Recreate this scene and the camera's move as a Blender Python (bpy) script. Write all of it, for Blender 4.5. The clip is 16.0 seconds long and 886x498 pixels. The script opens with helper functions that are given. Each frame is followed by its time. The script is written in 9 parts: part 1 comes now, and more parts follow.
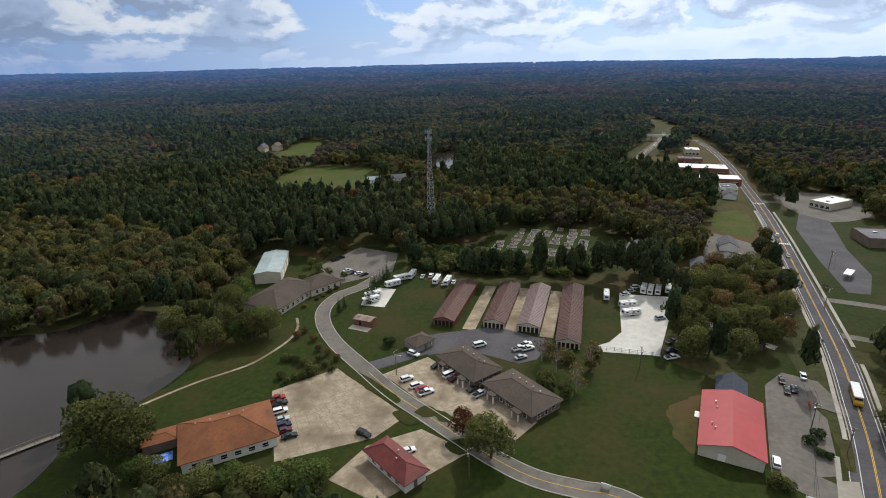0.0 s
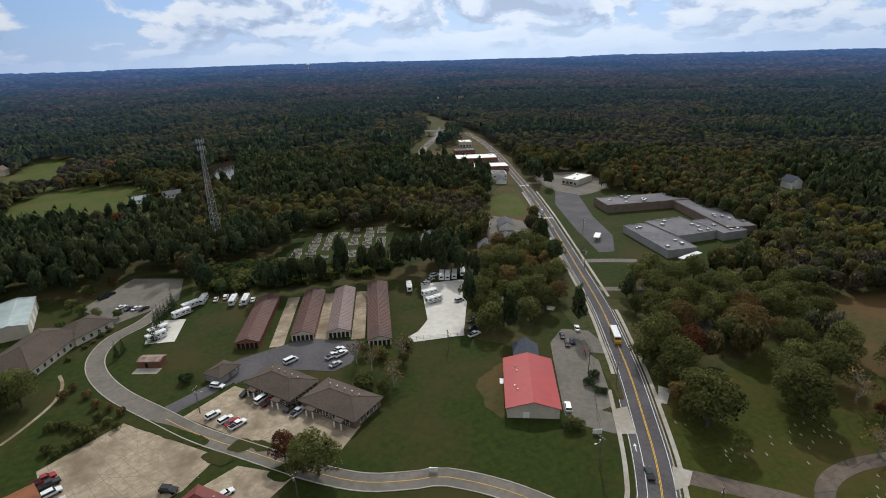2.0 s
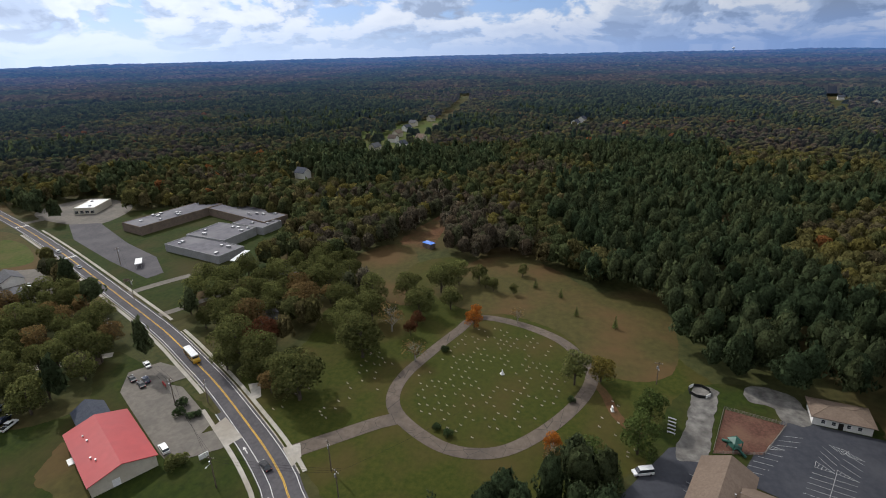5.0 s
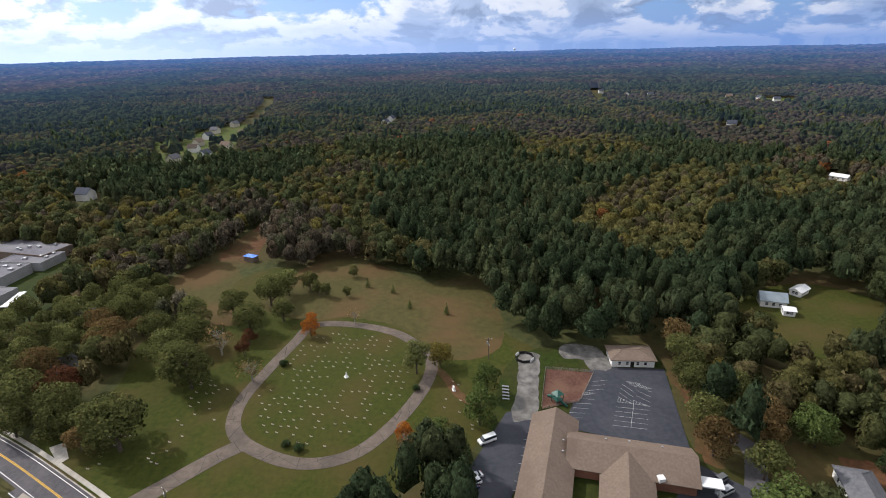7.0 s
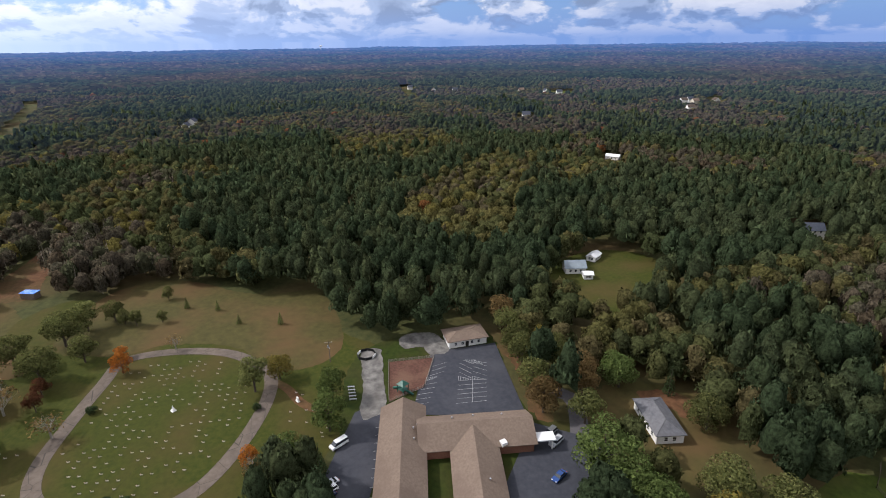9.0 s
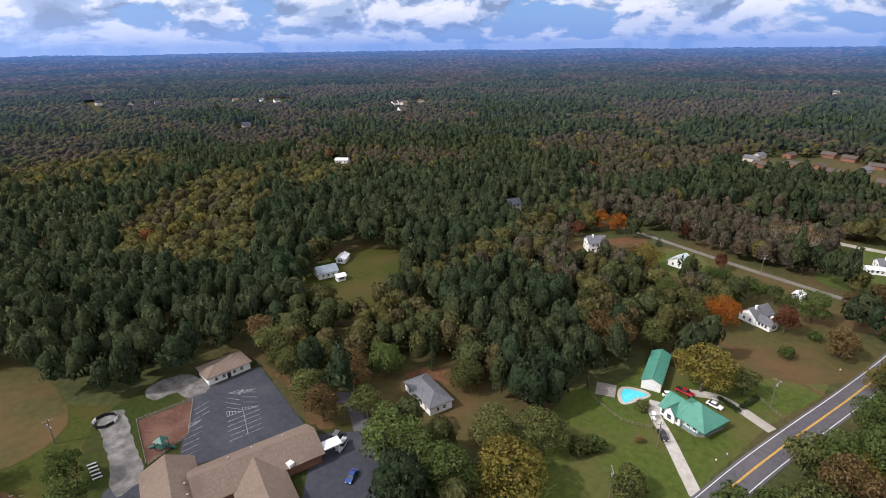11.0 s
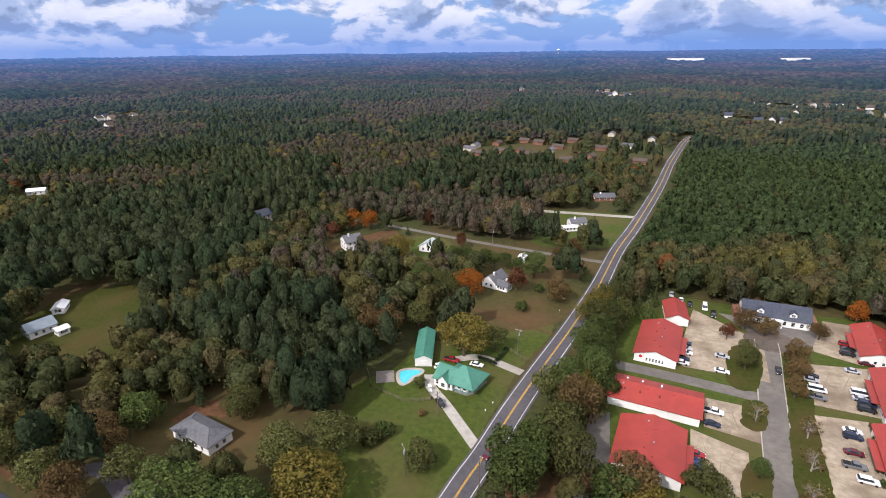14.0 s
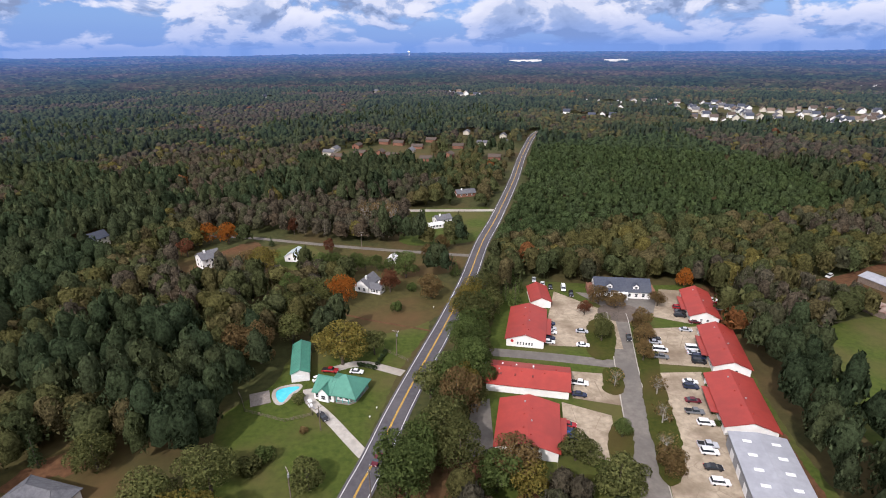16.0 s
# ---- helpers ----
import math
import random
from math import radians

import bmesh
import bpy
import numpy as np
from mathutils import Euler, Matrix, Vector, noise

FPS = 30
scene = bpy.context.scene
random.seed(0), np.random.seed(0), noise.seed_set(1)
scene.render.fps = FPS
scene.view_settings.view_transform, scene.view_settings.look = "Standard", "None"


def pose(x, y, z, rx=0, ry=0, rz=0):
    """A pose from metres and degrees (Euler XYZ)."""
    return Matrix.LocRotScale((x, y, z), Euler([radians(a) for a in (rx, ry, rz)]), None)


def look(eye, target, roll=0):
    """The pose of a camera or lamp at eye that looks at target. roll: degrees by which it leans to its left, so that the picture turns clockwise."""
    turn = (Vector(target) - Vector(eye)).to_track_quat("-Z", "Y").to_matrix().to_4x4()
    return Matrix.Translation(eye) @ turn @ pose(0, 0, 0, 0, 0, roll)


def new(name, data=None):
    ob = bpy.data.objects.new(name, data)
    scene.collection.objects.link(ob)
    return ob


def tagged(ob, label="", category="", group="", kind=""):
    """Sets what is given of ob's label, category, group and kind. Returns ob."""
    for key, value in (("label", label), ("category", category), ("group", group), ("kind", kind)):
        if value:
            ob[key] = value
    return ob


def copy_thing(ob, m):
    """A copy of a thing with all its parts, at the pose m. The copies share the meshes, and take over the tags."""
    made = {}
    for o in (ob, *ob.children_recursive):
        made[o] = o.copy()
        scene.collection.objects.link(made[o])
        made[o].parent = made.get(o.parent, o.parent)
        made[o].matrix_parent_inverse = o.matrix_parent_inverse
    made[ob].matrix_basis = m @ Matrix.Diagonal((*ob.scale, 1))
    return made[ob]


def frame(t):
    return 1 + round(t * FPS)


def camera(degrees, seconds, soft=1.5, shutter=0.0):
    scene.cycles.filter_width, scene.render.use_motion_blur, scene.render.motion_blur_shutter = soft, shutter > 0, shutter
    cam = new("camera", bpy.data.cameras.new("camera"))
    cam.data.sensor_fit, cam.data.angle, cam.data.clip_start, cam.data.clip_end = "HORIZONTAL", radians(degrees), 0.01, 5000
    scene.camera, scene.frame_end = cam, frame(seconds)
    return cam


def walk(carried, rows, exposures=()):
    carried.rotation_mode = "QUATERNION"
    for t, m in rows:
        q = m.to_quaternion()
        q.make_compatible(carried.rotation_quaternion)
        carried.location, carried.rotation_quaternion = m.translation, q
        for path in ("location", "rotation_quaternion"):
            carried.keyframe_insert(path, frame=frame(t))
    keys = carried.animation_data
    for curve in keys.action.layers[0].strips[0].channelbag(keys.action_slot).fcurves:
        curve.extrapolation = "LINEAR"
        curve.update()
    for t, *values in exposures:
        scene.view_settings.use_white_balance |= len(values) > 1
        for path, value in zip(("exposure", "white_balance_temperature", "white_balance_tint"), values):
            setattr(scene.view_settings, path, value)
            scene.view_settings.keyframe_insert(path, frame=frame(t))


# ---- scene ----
cam = camera(79.8, 16.0, soft=1.0)
PATH = [
    (0, (-3.506, -1.63, 101.686), (-3.378, 0.248, 101.011), -1.3),
    (0.5, (-3.173, -0.993, 101.676), (-2.856, 0.861, 100.997), -1.4),
    (1, (-2.884, -0.464, 101.667), (-2.396, 1.352, 100.985), -1.6),
    (1.5, (-2.605, -0.171, 101.657), (-1.952, 1.591, 100.971), -1.7),
    (2, (-2.403, -0.163, 101.64), (-1.565, 1.517, 100.951), -1.7),
    (2.5, (-2.37, -0.509, 101.605), (-1.315, 1.043, 100.912), -1.8),
    (3, (-2.438, -1.036, 101.536), (-1.148, 0.323, 100.838), -1.9),
    (3.5, (-2.639, -1.529, 101.458), (-1.134, -0.417, 100.754), -2.0),
    (4, (-3.191, -1.932, 101.421), (-1.529, -1.074, 100.712), -1.8),
    (4.5, (-4.034, -2.188, 101.419), (-2.277, -1.55, 100.709), -1.7),
    (4.7, (-4.321, -2.201, 101.429), (-2.538, -1.631, 100.723), -1.5),
    (6.8, (-6.616, -1.404, 102.156), (-4.75, -1.509, 101.444), -1.4),
    (7, (-6.699, -1.409, 102.174), (-4.838, -1.582, 101.462), -1.3),
    (7.5, (-6.68, -1.615, 102.189), (-4.84, -1.943, 101.476), -1.4),
    (8, (-6.716, -1.824, 102.198), (-4.909, -2.303, 101.486), -1.4),
    (8.2, (-6.733, -1.8, 102.202), (-4.944, -2.339, 101.488), -1.4),
    (10.3, (-6.854, -0.144, 102.37), (-5.49, -1.415, 101.645), -0.4),
    (10.5, (-6.857, -0.003, 102.371), (-5.573, -1.359, 101.653), -0.7),
    (11, (-6.869, 0.323, 102.344), (-5.766, -1.182, 101.626), -0.7),
    (11.5, (-6.959, 0.809, 102.31), (-5.997, -0.792, 101.594), -0.7),
    (12, (-7.154, 1.378, 102.271), (-6.313, -0.29, 101.557), -0.7),
    (12.5, (-7.351, 1.888, 102.233), (-6.641, 0.159, 101.521), -0.7),
    (13, (-7.494, 2.124, 102.176), (-6.931, 0.341, 101.467), -0.8),
    (13.5, (-7.551, 2.032, 102.081), (-7.131, 0.21, 101.372), -0.8),
    (14, (-7.528, 1.739, 101.971), (-7.241, -0.108, 101.26), -0.7),
    (14.5, (-7.474, 1.39, 101.874), (-7.329, -0.473, 101.162), -0.7),
    (15, (-7.442, 1.039, 101.791), (-7.423, -0.83, 101.08), -0.8),
    (15.5, (-7.448, 0.763, 101.734), (-7.543, -1.104, 101.023), -0.7),
    (16, (-7.462, 0.539, 101.705), (-7.663, -1.32, 100.995), -0.6),
]
walk(cam, [(t, look(eye, aim, roll)) for t, eye, aim, roll in PATH], [(0, -0.37, 5800, 9), (2, -0.5, 5800, 9), (3.5, -0.5, 5800, 10), (4.6, -0.4, 5800, 11), (7.2, 0.1, 5780, 14), (8.5, 0.12, 5760, 15), (10.5, 0.25, 5770, 17), (12, 0.32, 5770, 18), (16, 0.22, 5750, 20)])


# ---- light ----
SUN = Vector((0.55 * math.cos(radians(43)) / 1.0, 0.835 * math.cos(radians(43)), math.sin(radians(43)))).normalized()
sun = new("sun", bpy.data.lights.new("sun", "SUN"))
sun.data.energy, sun.data.angle, sun.data.color = 3.8, radians(0.6), (1.0, 0.91, 0.76)
sun.matrix_world = Matrix.Translation((0, 0, 300)) @ SUN.to_track_quat("Z", "Y").to_matrix().to_4x4()

world = bpy.data.worlds.new("sky")
scene.world = world
world.use_nodes = True


def sky_nodes():
    """Blue sky with a broken layer of cumulus on a plane overhead."""
    nt = world.node_tree
    nt.nodes.clear()
    N, L = nt.nodes.new, nt.links.new

    def math_node(op, a, b=None, clamp=False):
        n = N("ShaderNodeMath")
        n.operation, n.use_clamp = op, clamp
        for i, v in enumerate((a, b)):
            if v is None:
                continue
            if isinstance(v, (int, float)):
                n.inputs[i].default_value = v
            else:
                L(v, n.inputs[i])
        return n.outputs[0]

    sky = N("ShaderNodeTexSky")
    sky.sky_type, sky.sun_disc = "NISHITA", False
    sky.sun_elevation, sky.sun_rotation = math.asin(SUN.z), math.atan2(SUN.x, SUN.y)
    sky.altitude, sky.air_density, sky.dust_density, sky.ozone_density = 300, 1.0, 0.6, 2.5
    tc = N("ShaderNodeTexCoord")
    sep = N("ShaderNodeSeparateXYZ")
    L(tc.outputs["Generated"], sep.inputs[0])
    up = math_node("MAXIMUM", sep.outputs[2], 0.0)
    flat = math_node("SQRT", math_node("ADD", math_node("MULTIPLY", sep.outputs[0], sep.outputs[0]), math_node("MULTIPLY", sep.outputs[1], sep.outputs[1])))
    flat = math_node("MAXIMUM", flat, 0.01)
    hx, hy = math_node("DIVIDE", sep.outputs[0], flat), math_node("DIVIDE", sep.outputs[1], flat)

    def cloud(raise_by, scale, detail, seed, rough=0.55):
        # clouds shrink and close up towards the horizon
        g = math_node("MULTIPLY", math_node("LOGARITHM", math_node("ADD", up, 0.075 + raise_by), math.e), -1.0)
        com = N("ShaderNodeCombineXYZ")
        L(math_node("MULTIPLY", hx, 6.2), com.inputs[0])
        L(math_node("MULTIPLY", hy, 6.2), com.inputs[1])
        L(math_node("ADD", math_node("MULTIPLY", g, 1.7), seed), com.inputs[2])
        tex = N("ShaderNodeTexNoise")
        tex.inputs["Scale"].default_value, tex.inputs["Detail"].default_value = scale, detail
        tex.inputs["Roughness"].default_value = rough
        tex.inputs["Distortion"].default_value = 0.25
        L(com.outputs[0], tex.inputs["Vector"])
        return tex.outputs["Fac"]

    def ramp(fac, stops, smooth=True):
        r = N("ShaderNodeValToRGB")
        r.color_ramp.interpolation = "EASE" if smooth else "LINEAR"
        while len(r.color_ramp.elements) < len(stops):
            r.color_ramp.elements.new(0.5)
        for e, (at, c) in zip(r.color_ramp.elements, stops):
            e.position, e.color = at, (*c, 1)
        L(fac, r.inputs[0])
        return r.outputs[0]

    def mixed(fac, a, b, blend="MIX"):
        n = N("ShaderNodeMix")
        n.data_type, n.blend_type = "RGBA", blend
        for socket, v in ((n.inputs["Factor"], fac), (n.inputs[6], a), (n.inputs[7], b)):
            if isinstance(v, (int, float)):
                socket.default_value = v
            elif isinstance(v, tuple):
                socket.default_value = (*v, 1)
            else:
                L(v, socket)
        return n.outputs[2]

    body, above = cloud(0.0, 1.25, 10, 3.7), cloud(0.018, 1.25, 10, 3.7)
    broad = cloud(0.0, 0.4, 2, 8.1)
    dens = math_node("ADD", body, math_node("MULTIPLY", math_node("SUBTRACT", broad, 0.5), 0.45))
    cover = ramp(dens, [(0.37, (0, 0, 0)), (0.45, (1, 1, 1))])
    top = math_node("ADD", math_node("MULTIPLY", math_node("SUBTRACT", body, above), 7.0), 0.60, True)
    thick = ramp(dens, [(0.46, (1, 1, 1)), (0.70, (0.22, 0.22, 0.22))])
    tone = math_node("MULTIPLY", top, thick)
    shade = ramp(tone, [(0.0, (0.32, 0.41, 0.58)), (0.35, (0.52, 0.63, 0.82)), (0.62, (0.92, 0.94, 0.98)), (1.0, (1.05, 1.05, 1.05))])
    # the clouds and the air glow towards the sun
    toward = math_node("ADD", math_node("MULTIPLY", hx, SUN.x / math.cos(math.asin(SUN.z))), math_node("MULTIPLY", hy, SUN.y / math.cos(math.asin(SUN.z))))
    glow = math_node("POWER", math_node("ADD", math_node("MULTIPLY", toward, 0.5), 0.5), 4.0)
    blue = mixed(1.0, sky.outputs[0], (0.085, 0.098, 0.12), "MULTIPLY")
    blue = mixed(0.55, blue, (0.28, 0.49, 0.94))
    lit = mixed(cover, blue, shade)
    low = ramp(up, [(0.0, (1, 1, 1)), (0.022, (0.55, 0.55, 0.55)), (0.06, (0, 0, 0))])
    air = mixed(glow, (0.24, 0.42, 0.84), (0.66, 0.80, 0.98))
    full = mixed(math_node("MULTIPLY", low, 0.85), lit, air)
    full = mixed(math_node("MULTIPLY", glow, 0.34), full, (1.15, 1.2, 1.25))
    # overhead the cover breaks; an added warm-white zenith, out of view, fills the shade
    high = ramp(up, [(0.12, (0, 0, 0)), (0.32, (1, 1, 1))])
    clear = mixed(math_node("MULTIPLY", cover, 0.35), (1.50, 1.43, 1.30), shade)
    full = mixed(high, full, clear)
    dim = math_node("ADD", math_node("MULTIPLY", glow, 0.46), 0.70)
    dimmed = N("ShaderNodeVectorMath")
    dimmed.operation = "SCALE"
    L(full, dimmed.inputs[0])
    L(dim, dimmed.inputs["Scale"])
    full = dimmed.outputs[0]
    bg = N("ShaderNodeBackground")
    L(full, bg.inputs[0])
    bg.inputs[1].default_value = 1.0
    out = N("ShaderNodeOutputWorld")
    L(bg.outputs[0], out.inputs[0])


sky_nodes()

# ---- materials ----


def material(name, c1, c2, scale=1.0, rough=0.8, c3=None, scale3=0.05, amount3=0.6, bump=0.0, bump_scale=None, metal=0.0, vary=0.0, detail=6.0, cracks=None):
    """A surface with grain between c1 and c2, broad patches towards c3, fine relief and, with vary, a shade of its own for each object."""
    m = bpy.data.materials.new(name)
    m.use_nodes = True
    nt = m.node_tree
    N, L = nt.nodes.new, nt.links.new
    bsdf = nt.nodes["Principled BSDF"]
    tc = N("ShaderNodeTexCoord")
    n1 = N("ShaderNodeTexNoise")
    n1.inputs["Scale"].default_value, n1.inputs["Detail"].default_value, n1.inputs["Roughness"].default_value = scale, detail, 0.62
    L(tc.outputs["Object"], n1.inputs["Vector"])
    r1 = N("ShaderNodeValToRGB")
    r1.color_ramp.elements[0].position, r1.color_ramp.elements[1].position = 0.34, 0.68
    r1.color_ramp.elements[0].color, r1.color_ramp.elements[1].color = (*c1, 1), (*c2, 1)
    L(n1.outputs["Fac"], r1.inputs[0])
    col = r1.outputs[0]
    if c3:
        n3 = N("ShaderNodeTexNoise")
        n3.inputs["Scale"].default_value, n3.inputs["Detail"].default_value = scale3, 5
        L(tc.outputs["Object"], n3.inputs["Vector"])
        r3 = N("ShaderNodeValToRGB")
        r3.color_ramp.elements[0].position, r3.color_ramp.elements[1].position = 0.45, 0.66
        L(n3.outputs["Fac"], r3.inputs[0])
        sc = N("ShaderNodeMath")
        sc.operation = "MULTIPLY"
        sc.inputs[1].default_value = amount3
        L(r3.outputs[0], sc.inputs[0])
        mx = N("ShaderNodeMix")
        mx.data_type = "RGBA"
        L(sc.outputs[0], mx.inputs["Factor"])
        L(col, mx.inputs[6])
        mx.inputs[7].default_value = (*c3, 1)
        col = mx.outputs[2]
    if cracks:
        size, dark = cracks
        vo = N("ShaderNodeTexVoronoi")
        vo.feature = "DISTANCE_TO_EDGE"
        vo.inputs["Scale"].default_value = size
        L(tc.outputs["Object"], vo.inputs["Vector"])
        rc = N("ShaderNodeValToRGB")
        rc.color_ramp.elements[0].position, rc.color_ramp.elements[1].position = 0.0, 0.012
        rc.color_ramp.elements[0].color, rc.color_ramp.elements[1].color = (1, 1, 1, 1), (0, 0, 0, 1)
        L(vo.outputs["Distance"], rc.inputs[0])
        mc = N("ShaderNodeMix")
        mc.data_type = "RGBA"
        L(rc.outputs[0], mc.inputs["Factor"])
        L(col, mc.inputs[6])
        mc.inputs[7].default_value = (*dark, 1)
        col = mc.outputs[2]
    if vary:
        oi = N("ShaderNodeObjectInfo")
        hs = N("ShaderNodeHueSaturation")
        mr = N("ShaderNodeMapRange")
        mr.inputs["To Min"].default_value, mr.inputs["To Max"].default_value = 1 - vary, 1 + vary
        L(oi.outputs["Random"], mr.inputs["Value"])
        L(mr.outputs[0], hs.inputs["Value"])
        L(col, hs.inputs["Color"])
        col = hs.outputs[0]
    L(col, bsdf.inputs["Base Color"])
    bsdf.inputs["Specular IOR Level"].default_value = 0.12 if rough >= 0.85 else 0.4
    bsdf.inputs["Roughness"].default_value, bsdf.inputs["Metallic"].default_value = rough, metal
    if bump:
        bp = N("ShaderNodeBump")
        bp.inputs["Strength"].default_value, bp.inputs["Distance"].default_value = min(1, bump), 0.05
        if bump_scale:
            nb = N("ShaderNodeTexNoise")
            nb.inputs["Scale"].default_value, nb.inputs["Detail"].default_value = bump_scale, 4
            L(tc.outputs["Object"], nb.inputs["Vector"])
            L(nb.outputs["Fac"], bp.inputs["Height"])
        else:
            L(n1.outputs["Fac"], bp.inputs["Height"])
        L(bp.outputs[0], bsdf.inputs["Normal"])
    return m


def leaf_material(name, c1, c2, vary=0.25, shine=0.46, own=False, relief=False):
    """Foliage: a colour for each clump between c1 and c2 (or the tree's own colour, stored with the mesh), part of the light shining through."""
    m = bpy.data.materials.new(name)
    m.use_nodes = True
    nt = m.node_tree
    nt.nodes.clear()
    N, L = nt.nodes.new, nt.links.new
    geo = N("ShaderNodeNewGeometry")
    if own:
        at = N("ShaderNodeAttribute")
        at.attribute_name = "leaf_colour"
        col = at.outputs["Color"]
    else:
        mx = N("ShaderNodeMix")
        mx.data_type = "RGBA"
        L(geo.outputs["Random Per Island"], mx.inputs["Factor"])
        mx.inputs[6].default_value, mx.inputs[7].default_value = (*c1, 1), (*c2, 1)
        col = mx.outputs[2]
    hs = N("ShaderNodeHueSaturation")
    L(col, hs.inputs["Color"])
    mr = N("ShaderNodeMapRange")
    mr.inputs["To Min"].default_value, mr.inputs["To Max"].default_value = 1 - vary, 1 + vary
    if relief:
        pass
    elif own:
        L(geo.outputs["Random Per Island"], mr.inputs["Value"])
    else:
        oi = N("ShaderNodeObjectInfo")
        L(oi.outputs["Random"], mr.inputs["Value"])
    L(mr.outputs[0], hs.inputs["Value"])
    df, tr, add = N("ShaderNodeBsdfDiffuse"), N("ShaderNodeBsdfTranslucent"), N("ShaderNodeMixShader")
    L(hs.outputs[0], df.inputs[0])
    L(hs.outputs[0], tr.inputs[0])
    add.inputs[0].default_value = shine
    if relief:
        # leafy relief and mottling on closed crowns
        tc = N("ShaderNodeTexCoord")
        nz = N("ShaderNodeTexNoise")
        nz.inputs["Scale"].default_value, nz.inputs["Detail"].default_value, nz.inputs["Roughness"].default_value = 1.0, 5, 0.7
        L(tc.outputs["Object"], nz.inputs["Vector"])
        L(nz.outputs["Fac"], mr.inputs["Value"])
        mr.inputs["From Min"].default_value, mr.inputs["From Max"].default_value = 0.38, 0.62
        bp = N("ShaderNodeBump")
        bp.inputs["Strength"].default_value, bp.inputs["Distance"].default_value = 1.0, 1.2
        L(nz.outputs["Fac"], bp.inputs["Height"])
        L(bp.outputs[0], df.inputs["Normal"])
    L(df.outputs[0], add.inputs[1])
    L(tr.outputs[0], add.inputs[2])
    out = N("ShaderNodeOutputMaterial")
    L(add.outputs[0], out.inputs[0])
    return m


def plain(name, c, rough=0.5, metal=0.0, vary=0.06):
    return material(name, [v * 0.88 for v in c], [v * 1.08 for v in c], 1.5, rough, vary=vary, metal=metal)


def window_glass():
    m = bpy.data.materials.new("window_glass")
    m.use_nodes = True
    b = m.node_tree.nodes["Principled BSDF"]
    b.inputs["Base Color"].default_value = (0.02, 0.025, 0.03, 1)
    b.inputs["Roughness"].default_value, b.inputs["Specular IOR Level"].default_value = 0.06, 0.8
    return m


M = {}
M["ground"] = material("ground", (0.030, 0.036, 0.012), (0.060, 0.060, 0.020), 0.35, 0.95, (0.090, 0.052, 0.024), 0.02, 0.6, 0.4, 1.5)
M["lawn"] = material("lawn", (0.015, 0.024, 0.004), (0.030, 0.042, 0.006), 0.5, 0.95, (0.050, 0.038, 0.014), 0.035, 0.65, 0.3, 3.0)
M["lawn_fresh"] = material("lawn_fresh", (0.036, 0.055, 0.009), (0.066, 0.082, 0.014), 0.5, 0.95, (0.085, 0.070, 0.026), 0.045, 0.7, 0.3, 3.0)
M["lawn_warm"] = material("lawn_warm", (0.027, 0.035, 0.005), (0.047, 0.051, 0.008), 0.6, 0.95, (0.067, 0.047, 0.016), 0.05, 0.65, 0.3, 3.0)
M["lawn_dry"] = material("lawn_dry", (0.046, 0.042, 0.014), (0.070, 0.060, 0.019), 0.35, 0.95, (0.092, 0.054, 0.024), 0.035, 0.8, 0.3, 3.0)
M["litter"] = material("litter", (0.070, 0.036, 0.018), (0.125, 0.062, 0.030), 0.5, 0.95, (0.050, 0.048, 0.016), 0.04, 0.8, 0.4, 3.0)
M["asphalt"] = material("asphalt", (0.064, 0.060, 0.066), (0.092, 0.086, 0.091), 0.8, 0.88, (0.115, 0.108, 0.11), 0.08, 0.5, 0.15, 12)
M["asphalt_dark"] = material("asphalt_dark", (0.032, 0.034, 0.042), (0.046, 0.048, 0.058), 0.6, 0.85, (0.068, 0.068, 0.076), 0.06, 0.5, 0.15, 12)
M["asphalt_old"] = material("asphalt_old", (0.128, 0.114, 0.098), (0.175, 0.158, 0.137), 0.5, 0.9, (0.095, 0.088, 0.08), 0.08, 0.6, 0.2, 8)
M["asphalt_cracked"] = material("asphalt_cracked", (0.098, 0.078, 0.062), (0.140, 0.114, 0.092), 0.5, 0.9, (0.062, 0.052, 0.045), 0.08, 0.6, 0.2, 8, cracks=(0.16, (0.045, 0.04, 0.035)))
M["concrete"] = material("concrete", (0.30, 0.28, 0.25), (0.42, 0.39, 0.34), 0.7, 0.9, (0.24, 0.21, 0.17), 0.07, 0.7, 0.15, 6)
M["concrete_worn"] = material("concrete_worn", (0.235, 0.192, 0.135), (0.38, 0.315, 0.23), 0.45, 0.9, (0.15, 0.112, 0.075), 0.09, 0.85, 0.2, 6, cracks=(0.13, (0.19, 0.15, 0.105)))
M["concrete_white"] = material("concrete_white", (0.48, 0.46, 0.42), (0.60, 0.58, 0.53), 0.4, 0.9, (0.40, 0.37, 0.32), 0.06, 0.5, 0.1, 6)
M["joint"] = plain("joint", (0.20, 0.16, 0.115), 0.95)
M["gravel"] = material("gravel", (0.075, 0.071, 0.066), (0.215, 0.203, 0.186), 0.3, 0.95, (0.08, 0.073, 0.066), 0.12, 0.6, 0.4, 20)
M["mulch"] = material("mulch", (0.060, 0.030, 0.022), (0.11, 0.055, 0.04), 1.5, 0.95, (0.15, 0.09, 0.06), 0.15, 0.5, 0.5, 10)
M["line_white"] = material("line_white", (0.55, 0.55, 0.53), (0.72, 0.72, 0.70), 2.0, 0.8)
M["line_worn"] = material("line_worn", (0.20, 0.20, 0.21), (0.42, 0.42, 0.41), 1.2, 0.85)
M["line_yellow"] = material("line_yellow", (0.52, 0.30, 0.02), (0.66, 0.40, 0.03), 2.0, 0.8)
